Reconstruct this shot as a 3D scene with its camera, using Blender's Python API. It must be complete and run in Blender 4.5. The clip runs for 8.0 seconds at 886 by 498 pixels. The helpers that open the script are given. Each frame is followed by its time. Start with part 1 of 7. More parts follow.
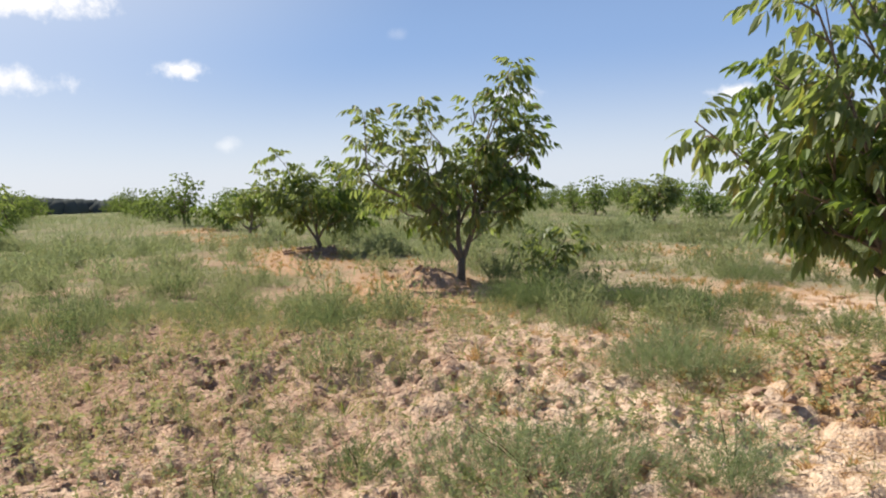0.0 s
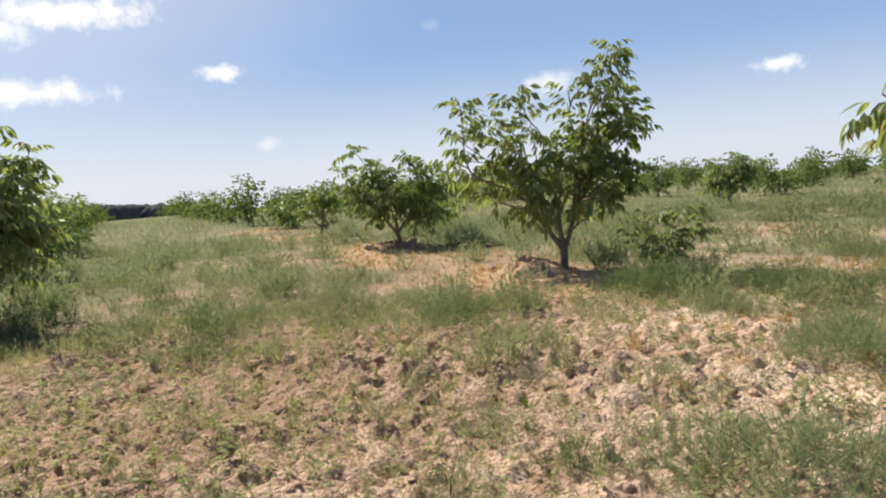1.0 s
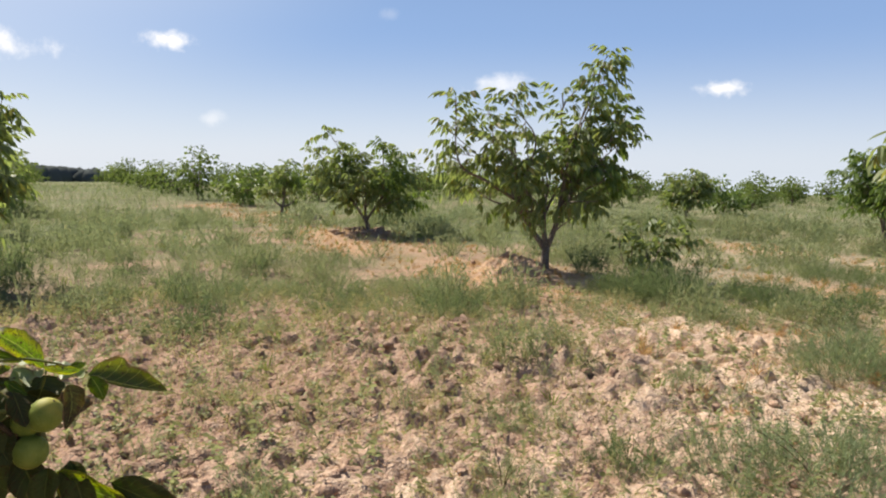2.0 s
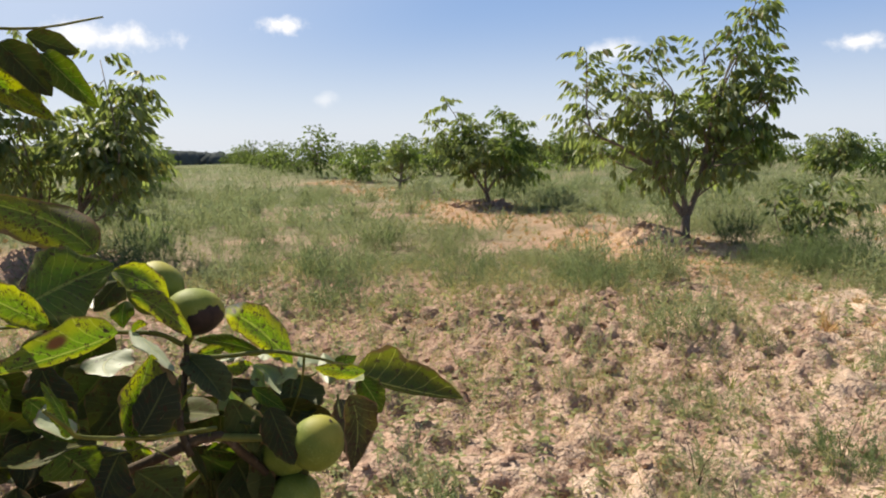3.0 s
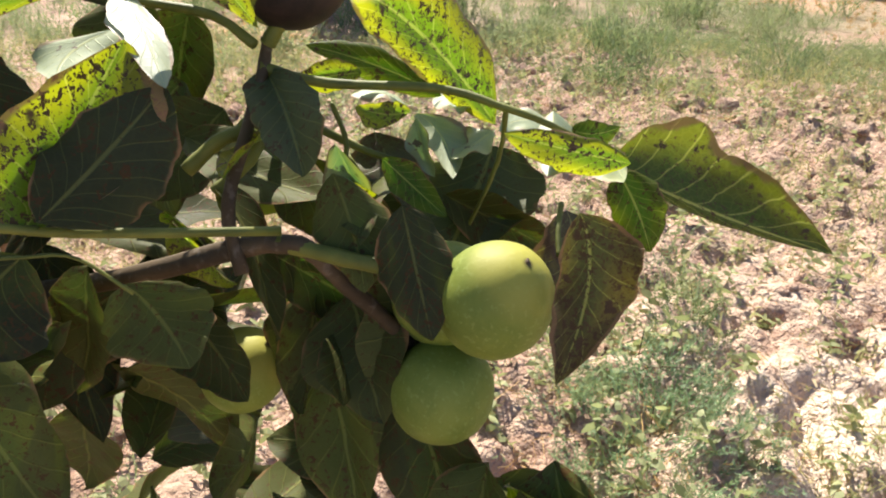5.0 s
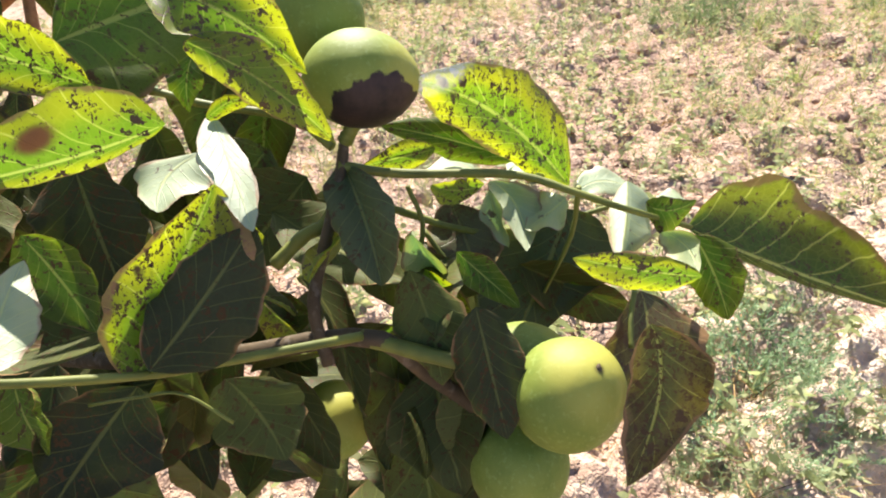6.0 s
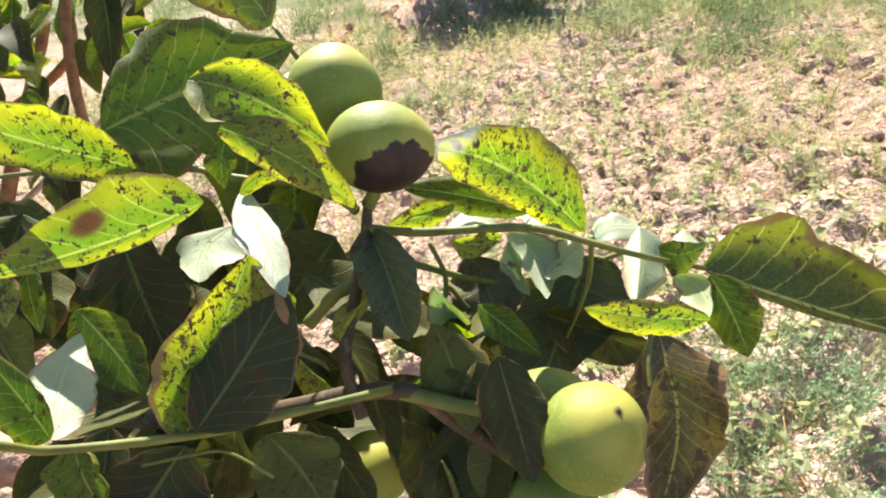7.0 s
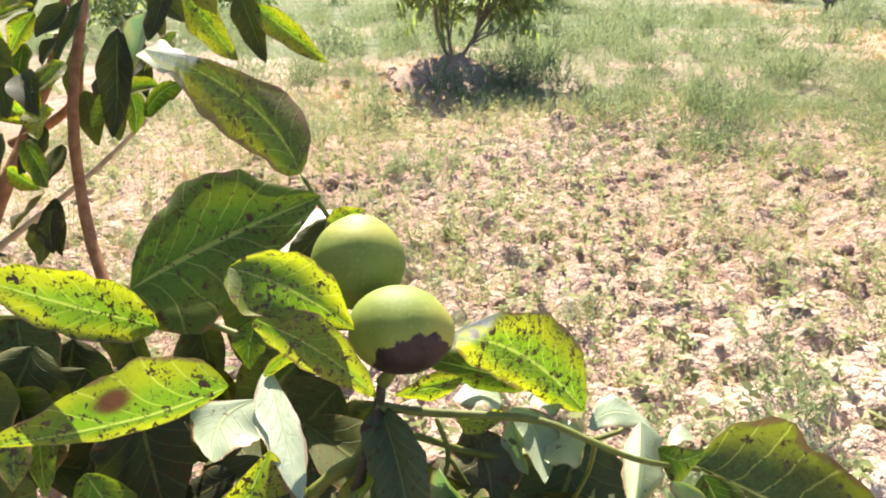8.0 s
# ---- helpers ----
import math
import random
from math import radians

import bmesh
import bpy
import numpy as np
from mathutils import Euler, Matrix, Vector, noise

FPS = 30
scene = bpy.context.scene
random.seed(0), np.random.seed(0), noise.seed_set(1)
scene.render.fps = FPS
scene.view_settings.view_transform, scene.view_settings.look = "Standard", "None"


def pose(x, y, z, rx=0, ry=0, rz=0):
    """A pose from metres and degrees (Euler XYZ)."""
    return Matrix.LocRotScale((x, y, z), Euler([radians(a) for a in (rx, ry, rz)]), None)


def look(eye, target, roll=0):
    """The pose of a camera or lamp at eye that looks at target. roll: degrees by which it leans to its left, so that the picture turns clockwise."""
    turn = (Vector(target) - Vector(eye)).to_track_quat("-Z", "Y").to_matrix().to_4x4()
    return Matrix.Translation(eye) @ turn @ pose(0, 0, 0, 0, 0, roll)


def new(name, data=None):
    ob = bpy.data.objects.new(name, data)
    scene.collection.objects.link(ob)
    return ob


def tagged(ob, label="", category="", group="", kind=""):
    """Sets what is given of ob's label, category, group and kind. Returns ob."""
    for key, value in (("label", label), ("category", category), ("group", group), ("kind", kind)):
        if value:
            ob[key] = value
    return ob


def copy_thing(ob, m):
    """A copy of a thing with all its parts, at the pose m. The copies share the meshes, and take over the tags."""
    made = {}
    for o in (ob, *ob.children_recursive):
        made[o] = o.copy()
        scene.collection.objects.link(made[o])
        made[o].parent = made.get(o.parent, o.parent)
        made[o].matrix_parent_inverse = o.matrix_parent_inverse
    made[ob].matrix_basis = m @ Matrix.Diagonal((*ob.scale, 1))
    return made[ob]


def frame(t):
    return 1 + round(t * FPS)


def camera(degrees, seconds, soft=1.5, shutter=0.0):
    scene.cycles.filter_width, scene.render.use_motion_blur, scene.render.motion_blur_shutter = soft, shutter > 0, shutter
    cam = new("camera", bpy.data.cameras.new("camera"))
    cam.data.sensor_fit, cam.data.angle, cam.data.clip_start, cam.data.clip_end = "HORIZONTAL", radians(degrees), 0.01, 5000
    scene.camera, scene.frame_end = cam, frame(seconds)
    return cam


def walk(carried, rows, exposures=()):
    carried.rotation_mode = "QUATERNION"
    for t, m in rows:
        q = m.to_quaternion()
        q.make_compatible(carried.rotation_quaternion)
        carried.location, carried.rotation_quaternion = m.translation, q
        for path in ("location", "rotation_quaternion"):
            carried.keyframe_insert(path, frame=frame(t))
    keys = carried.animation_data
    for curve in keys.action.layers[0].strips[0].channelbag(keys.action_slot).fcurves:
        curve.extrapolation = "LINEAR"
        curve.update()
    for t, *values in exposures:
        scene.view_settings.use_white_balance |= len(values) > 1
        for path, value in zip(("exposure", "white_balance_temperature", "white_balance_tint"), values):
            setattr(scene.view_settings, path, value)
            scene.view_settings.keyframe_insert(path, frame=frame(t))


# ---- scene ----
cam = camera(64.3, 8.0, soft=2.05)
PATH = [
    (0, (2.189, 1.017, 1.714), (1.717, 2.952, 1.527), -1.6),
    (0.5, (1.624, 0.88, 1.902), (1.168, 2.82, 1.732), -5.0),
    (1, (1.169, 0.805, 1.78), (0.581, 2.706, 1.571), -4.3),
    (1.2, (0.96, 0.756, 1.78), (0.252, 2.616, 1.582), -3.1),
    (2.3, (0.316, 0.721, 1.719), (-0.041, 2.674, 1.478), 1.9),
    (2.5, (0.253, 0.758, 1.698), (-0.129, 2.704, 1.443), 2.5),
    (3, (0.006, 1.025, 1.652), (-0.711, 2.867, 1.348), -1.1),
    (3.5, (-0.087, 1.165, 1.625), (-1.096, 2.866, 1.328), 2.1),
    (4, (-0.116, 1.253, 1.556), (-1.169, 2.895, 1.114), 3.4),
    (4.5, (-0.13, 1.29, 1.542), (-1.294, 2.776, 0.879), 1.2),
    (4.7, (-0.143, 1.314, 1.537), (-1.348, 2.712, 0.767), 1.2),
    (5.8, (-0.159, 1.34, 1.582), (-1.495, 2.422, 0.559), -2.3),
    (6, (-0.162, 1.345, 1.597), (-1.522, 2.401, 0.579), -4.0),
    (6.5, (-0.159, 1.346, 1.611), (-1.578, 2.348, 0.62), -7.6),
    (7, (-0.148, 1.343, 1.61), (-1.608, 2.365, 0.703), -8.2),
    (7.5, (-0.151, 1.338, 1.615), (-1.607, 2.396, 0.744), -5.7),
    (8, (-0.17, 1.34, 1.669), (-1.632, 2.472, 0.907), -1.2),
]
walk(cam, [(t, look(eye, target, roll)) for t, eye, target, roll in PATH], exposures=[(0.0, 0.66, 6950, 10), (2.6, 0.66, 7000, 10), (3.5, 0.63, 7050, 10), (4.0, 0.63, 7000, 10), (4.6, 1.05, 6780, 10), (5.8, 1.76, 6420, 10), (8.0, 1.84, 6450, 10)])

# ---- world and sun ----
SUN_EL, SUN_AZ = radians(46), radians(-61)
SUN_DIR = Vector((math.sin(SUN_AZ) * math.cos(SUN_EL), math.cos(SUN_AZ) * math.cos(SUN_EL), math.sin(SUN_EL)))
sun = new("sun", bpy.data.lights.new("sun", "SUN"))
sun.data.energy, sun.data.angle, sun.data.color = 5.0, radians(0.55), (1.0, 0.95, 0.86)
sun.matrix_world = look((0, 0, 30), Vector((0, 0, 30)) - SUN_DIR)


class Nodes:
    """Short-hand for building a node tree."""

    def __init__(self, tree):
        self.tree = tree
        tree.nodes.clear()

    def add(self, kind, inputs=None, **settings):
        n = self.tree.nodes.new(kind)
        for key, value in settings.items():
            if key == "operation":
                n.operation = value
            elif key == "blend_type":
                n.blend_type = value
            elif key == "data_type":
                n.data_type = value
            elif key == "attribute_name":
                n.attribute_name = value
            elif key == "feature":
                n.feature = value
            elif key == "interpolation_type":
                n.interpolation_type = value
        for key, value in (inputs or {}).items():
            self.put(n.inputs[key], value)
        return n

    def put(self, socket, value):
        if isinstance(value, bpy.types.NodeSocket):
            self.tree.links.new(value, socket)
        else:
            socket.default_value = value

    def math(self, op, a, b=0.0, clamp=False):
        n = self.add("ShaderNodeMath", {0: a, 1: b}, operation=op)
        n.use_clamp = clamp
        return n.outputs[0]

    def step(self, x, lo, hi, a=0.0, b=1.0):
        n = self.add("ShaderNodeMapRange", {0: x, 1: lo, 2: hi, 3: a, 4: b}, interpolation_type="SMOOTHSTEP")
        return n.outputs[0]

    def mix(self, f, a, b, kind="MIX"):
        n = self.add("ShaderNodeMix", {0: f, 6: a, 7: b}, data_type="RGBA", blend_type=kind)
        return n.outputs[2]

    def noise(self, scale, detail=3.0, vec=None, rough=0.55):
        n = self.add("ShaderNodeTexNoise", {"Scale": scale, "Detail": detail, "Roughness": rough})
        if vec is not None:
            self.put(n.inputs["Vector"], vec)
        return n.outputs[0]

    def dot(self, a, b):
        n = self.add("ShaderNodeVectorMath", {0: a, 1: b}, operation="DOT_PRODUCT")
        return n.outputs["Value"]


world = bpy.data.worlds.new("sky")
scene.world = world
world.use_nodes = True
W = Nodes(world.node_tree)
sky = W.add("ShaderNodeTexSky")
sky.sky_type, sky.sun_disc = "NISHITA", False
sky.sun_elevation, sky.sun_rotation = SUN_EL, SUN_AZ
sky.altitude, sky.air_density, sky.dust_density, sky.ozone_density = 100, 1.3, 0.5, 3.0
way = W.add("ShaderNodeTexCoord").outputs["Generated"]
puff = W.noise(26.0, 5.0, way, 0.6)
fine = W.noise(70.0, 4.0, way, 0.6)
veil = None
for (cx, cy, cz), wide, tall, thick in (
    ((-0.5408, 0.8267, 0.1553), 0.040, 0.014, 1.0),
    ((-0.5057, 0.8608, 0.0577), 0.022, 0.012, 0.3),
    ((0.1503, 0.9829, 0.1062), 0.030, 0.013, 0.9),
    ((-0.6672, 0.7096, 0.2264), 0.110, 0.022, 1.0),
    ((-0.7364, 0.6449, 0.2045), 0.060, 0.020, 0.8),
    ((-0.7127, 0.6886, 0.1336), 0.085, 0.020, 0.8),
    ((-0.1400, 0.9838, 0.1119), 0.050, 0.018, 0.55),
    ((-0.28, 0.93, 0.20), 0.016, 0.010, 0.12),
):
    c = Vector((cx, cy, cz)).normalized()
    r = Vector((c.y, -c.x, 0)).normalized()
    u = r.cross(c)
    a = W.math("DIVIDE", W.dot(way, r), wide)
    b = W.math("DIVIDE", W.math("SUBTRACT", W.dot(way, u), 0.0), tall)
    far = W.math("SQRT", W.math("ADD", W.math("MULTIPLY", a, a), W.math("MULTIPLY", b, b)))
    body = W.math("SUBTRACT", 1.0, far)
    body = W.math("ADD", body, W.math("MULTIPLY", W.math("SUBTRACT", puff, 0.5), 2.2))
    body = W.math("ADD", body, W.math("MULTIPLY", W.math("SUBTRACT", fine, 0.5), 0.9))
    m = W.step(body, -0.1, 1.05, 0.0, thick)
    m = W.math("MULTIPLY", m, W.step(W.dot(way, c), 0.9, 0.95))
    veil = m if veil is None else W.math("MAXIMUM", veil, m)
rise = W.dot(way, (0, 0, 1))
low = W.mix(W.step(rise, -0.02, 0.19), (7.8, 9.0, 10.9, 1), (2.95, 4.85, 9.0, 1))
low = W.mix(W.step(rise, 0.15, 0.55), low, (0.75, 1.4, 3.3, 1))
tone = W.mix(0.85, sky.outputs[0], low)
glare = W.step(W.dot(way, tuple(SUN_DIR)), 0.62, 1.0, 0.0, 0.64)
tone = W.mix(glare, tone, (11.5, 11.8, 12.2, 1))
tone = W.mix(veil, tone, (13.5, 13.4, 13.5, 1))
back = W.add("ShaderNodeBackground", {0: tone, 1: 0.060})
W.tree.links.new(back.outputs[0], W.add("ShaderNodeOutputWorld").inputs[0])

# ---- materials ----


def material(name):
    m = bpy.data.materials.new(name)
    m.use_nodes = True
    return m, Nodes(m.node_tree)


def finish(n, shader):
    n.tree.links.new(shader, n.add("ShaderNodeOutputMaterial").inputs[0])


def principled(n, colour, rough=0.8, bump=None, strength=0.4, dist=0.01, spec=0.3):
    p = n.add("ShaderNodeBsdfPrincipled", {"Base Color": colour, "Roughness": rough, "Specular IOR Level": spec})
    if bump is not None:
        b = n.add("ShaderNodeBump", {"Height": bump, "Strength": strength, "Distance": dist})
        n.put(p.inputs["Normal"], b.outputs[0])
    return p


def soil_material():
    m, n = material("dry_tilled_soil")
    pos = n.add("ShaderNodeNewGeometry").outputs["Position"]
    big, mid, small, grit = n.noise(0.45, 4, pos), n.noise(3.2, 4, pos), n.noise(22, 4, pos), n.noise(120, 3, pos)
    c = n.mix(n.step(mid, 0.3, 0.7), (0.325, 0.196, 0.142, 1), (0.535, 0.358, 0.268, 1))
    c = n.mix(n.step(small, 0.4, 0.75), c, (0.60, 0.462, 0.345, 1))
    c = n.mix(n.step(big, 0.35, 0.7, 0.0, 0.55), c, (0.30, 0.175, 0.12, 1))
    c = n.mix(n.step(grit, 0.3, 0.75, 0.0, 0.45), c, (0.27, 0.19, 0.145, 1))
    chaff = n.step(n.noise(60, 4, pos, 0.7), 0.56, 0.66, 0.0, 0.36)
    c = n.mix(n.math("MULTIPLY", chaff, n.step(n.noise(1.1, 3, pos), 0.28, 0.55)), c, (0.45, 0.345, 0.165, 1))
    # dark brown noise patches in the colour stand for crevices between clods
    crevice_tone = n.math("MULTIPLY", n.step(n.noise(7.5, 4, pos, 0.65), 0.52, 0.64, 0.0, 0.75), n.step(n.noise(0.8, 3, pos), 0.33, 0.55))
    c = n.mix(crevice_tone, c, (0.17, 0.11, 0.075, 1))
    litter = n.add("ShaderNodeAttribute", attribute_name="litter").outputs["Fac"]
    straw = n.mix(n.step(small, 0.35, 0.7), (0.43, 0.225, 0.080, 1), (0.60, 0.39, 0.18, 1))
    c = n.mix(n.math("MULTIPLY", litter, n.step(n.noise(9, 4, pos, 0.7), 0.38, 0.66, 0.0, 0.72)), c, straw)
    dry = n.add("ShaderNodeAttribute", attribute_name="dry").outputs["Fac"]
    c = n.mix(n.math("MULTIPLY", dry, n.step(mid, 0.30, 0.55)), c, n.mix(n.step(small, 0.35, 0.7), (0.58, 0.432, 0.325, 1), (0.70, 0.56, 0.44, 1)))
    green = n.add("ShaderNodeAttribute", attribute_name="green").outputs["Fac"]
    sward = n.mix(n.step(n.noise(1.3, 5, pos), 0.3, 0.7), (0.080, 0.108, 0.048, 1), (0.150, 0.175, 0.080, 1))
    c = n.mix(green, c, sward)
    crumb = n.add("ShaderNodeTexVoronoi", {"Vector": pos, "Scale": 38.0}).outputs[0]
    lump = n.add("ShaderNodeTexVoronoi", {"Vector": pos, "Scale": 90.0}).outputs[0]
    h = n.math("ADD", n.math("MULTIPLY", small, 0.8), n.math("SUBTRACT", n.math("MULTIPLY", grit, 0.4), n.math("ADD", n.math("MULTIPLY", crumb, 0.6), n.math("MULTIPLY", lump, 0.25))))
    finish(n, principled(n, c, 0.95, h, 0.95, 0.028, 0.1).outputs[0])
    return m


def leafy(name, dark, light, through_colour, amount=0.4, rough=0.5, spec=0.35, old=None, patchy=None):
    """Foliage: varied leaf by leaf, lets some light through."""
    m, n = material(name)
    island = n.add("ShaderNodeNewGeometry").outputs["Random Per Island"]
    pos = n.add("ShaderNodeNewGeometry").outputs["Position"]
    c = n.mix(island, dark, light)
    c = n.mix(n.step(n.noise(1.7, 3, pos), 0.35, 0.7, 0.0, 0.5), c, tuple(0.7 * v for v in light[:3]) + (1,))
    if patchy:
        c = n.mix(n.step(n.noise(0.55, 4, pos, 0.6), 0.40, 0.62, 0.0, 0.6), c, patchy)
    if old:
        c = n.mix(n.step(n.math("FRACT", n.math("MULTIPLY", island, 37.7)), 0.9, 0.97), c, old)
    c = n.mix(n.step(n.noise(90, 2, pos), 0.3, 0.7, 0.0, 0.25), c, dark)
    p = principled(n, c, rough, None, spec=spec)
    t = n.add("ShaderNodeBsdfTranslucent", {0: n.mix(0.5, c, through_colour)})
    s = n.add("ShaderNodeMixShader", {0: amount, 1: p.outputs[0], 2: t.outputs[0]})
    finish(n, s.outputs[0])
    return m


def bark_material(name, a, b, flecks=0.5):
    m, n = material(name)
    pos = n.add("ShaderNodeTexCoord").outputs["Object"]
    grain, fleck = n.noise(40, 4, pos), n.noise(230, 3, pos)
    c = n.mix(n.step(grain, 0.3, 0.7), a, b)
    c = n.mix(n.step(fleck, 0.55, 0.7, 0.0, flecks), c, (0.42, 0.36, 0.30, 1))
    finish(n, principled(n, c, 0.75, grain, 0.5, 0.004, 0.25).outputs[0])
    return m


def blade_leaf_material(name, dark, light, glow, spots, edge, amount, waxy=0.5, veins=0.5, glare_tip=False, blotch=None):
    """A walnut leaflet seen close: midrib, side veins, blight spots and a scorched rim. The UV runs along and across the blade."""
    m, n = material(name)
    uv = n.add("ShaderNodeUVMap").outputs[0]
    sep = n.add("ShaderNodeSeparateXYZ", {0: uv})
    u, v = sep.outputs[0], sep.outputs[1]
    pos = n.add("ShaderNodeTexCoord").outputs["Object"]
    rnd = n.add("ShaderNodeObjectInfo").outputs["Random"]
    side = n.math("ABSOLUTE", n.math("SUBTRACT", v, 0.5))
    rib = n.step(side, 0.012, 0.028, 1.0, 0.0)
    wave = n.math("ADD", n.math("SUBTRACT", n.math("MULTIPLY", u, 8.0), n.math("MULTIPLY", n.math("SQRT", side), 3.2)), n.math("MULTIPLY", n.noise(35, 2, pos), 0.9))
    wave = n.math("ABSOLUTE", n.math("SUBTRACT", n.math("FRACT", n.math("ADD", wave, 0.0)), 0.5))
    vein = n.step(wave, 0.015, 0.055, 0.7, 0.0)
    net = n.add("ShaderNodeTexVoronoi", {"Vector": pos, "Scale": 240.0}, feature="DISTANCE_TO_EDGE").outputs[0]
    mesh = n.step(net, 0.02, 0.10, 0.08, 0.0)
    lines = n.math("MAXIMUM", rib, n.math("MAXIMUM", vein, mesh))
    shade = n.noise(28, 4, pos)
    c = n.mix(n.step(shade, 0.3, 0.7), dark, light)
    c = n.mix(n.math("MULTIPLY", rnd, 0.2), c, (0.30, 0.33, 0.05, 1))
    c = n.mix(n.math("MULTIPLY", n.math("MAXIMUM", n.math("MULTIPLY", rib, 1.2), lines), veins, True), c, (0.50, 0.48, 0.12, 1))
    moved = n.add("ShaderNodeVectorMath", {0: pos, 1: n.add("ShaderNodeCombineXYZ", {0: rnd, 1: rnd, 2: rnd}).outputs[0]}, operation="ADD").outputs[0]
    warp = n.add("ShaderNodeTexNoise", {"Vector": moved, "Scale": 260.0, "Detail": 3.0, "Roughness": 0.65})
    bent = n.add("ShaderNodeVectorMath", {0: moved, 1: n.add("ShaderNodeVectorMath", {0: warp.outputs[1], 1: (0.012, 0.012, 0.012)}, operation="MULTIPLY").outputs[0]}, operation="ADD").outputs[0]
    spot = 0.0
    for scale, share in ((230.0, 0.26), (420.0, 0.46)):
        cell = n.add("ShaderNodeTexVoronoi", {"Vector": bent, "Scale": scale})
        lot = n.add("ShaderNodeSeparateColor", {0: cell.outputs["Color"]})
        reach = n.math("MULTIPLY", n.step(lot.outputs[0], 1.0 - share * spots, 1.0, 0.0, 1.0), n.step(lot.outputs[1], 0.0, 1.0, 0.35, 0.62))
        mark = n.step(n.math("SUBTRACT", n.math("MULTIPLY", n.math("CEIL", reach), n.math("ADD", 0.25, n.math("MULTIPLY", reach, 0.5))), cell.outputs["Distance"]), 0.0, 0.06)
        spot = n.math("MAXIMUM", spot, mark)
    spot = n.math("MULTIPLY", spot, n.step(n.noise(24, 3, moved), 0.28, 0.42))
    blot = n.step(n.noise(34, 4, moved, 0.6), 0.74 - 0.06 * spots, 0.80 - 0.06 * spots)
    rim = n.step(n.math("ADD", n.math("MULTIPLY", side, 2.0), n.math("MULTIPLY", n.noise(60, 3, moved), 0.5)), 1.20 - edge, 1.30 - edge)
    c = n.mix(n.math("MULTIPLY", n.math("MAXIMUM", spot, blot), 0.93), c, (0.070, 0.036, 0.012, 1))
    c = n.mix(n.math("MULTIPLY", rim, 0.85), c, (0.22, 0.12, 0.05, 1))
    # pale tip: the sun's glare on the blade's end is put into the colour
    if glare_tip:
        end = n.step(n.math("ADD", u, n.math("MULTIPLY", n.noise(50, 3, moved), 0.25)), 0.88, 0.98)
        c = n.mix(end, c, (0.72, 0.68, 0.52, 1))
    if blotch:
        a = n.math("DIVIDE", n.math("SUBTRACT", u, blotch[0]), blotch[2])
        b = n.math("DIVIDE", n.math("SUBTRACT", v, blotch[1]), blotch[3])
        far = n.math("SQRT", n.math("ADD", n.math("MULTIPLY", a, a), n.math("MULTIPLY", b, b)))
        burnt = n.step(n.math("ADD", far, n.math("MULTIPLY", n.noise(120, 3, moved), 0.6)), 0.75, 1.7, 1.0, 0.0)
        c = n.mix(burnt, c, (0.22, 0.085, 0.015, 1))
        blot = n.math("MAXIMUM", blot, burnt)
    clear = n.math("SUBTRACT", 1.0, n.math("MAXIMUM", n.math("MAXIMUM", spot, blot), n.math("MULTIPLY", rim, 0.6)))
    h = n.math("ADD", n.math("MULTIPLY", lines, 0.6), n.math("MULTIPLY", shade, 0.4))
    p = principled(n, c, n.step(shade, 0.2, 0.8, 0.45, 0.68), h, 0.5, 0.0015, waxy)
    turned = n.step(n.math("ADD", n.math("ADD", side, n.math("MULTIPLY", u, 0.25)), n.math("MULTIPLY", n.math("SUBTRACT", n.noise(30, 3, moved), 0.5), 0.7)), 0.20, 0.50)
    inner = tuple(g * k for g, k in zip(glow[:3], (0.42, 0.72, 1.0))) + (1,)
    lit = n.mix(turned, inner, glow)
    t = n.add("ShaderNodeBsdfTranslucent", {0: n.mix(clear, c, n.mix(n.math("MULTIPLY", lines, veins), lit, (0.70, 0.78, 0.15, 1)))})
    s = n.add("ShaderNodeMixShader", {0: n.math("MULTIPLY", clear, amount), 1: p.outputs[0], 2: t.outputs[0]})
    finish(n, s.outputs[0])
    return m


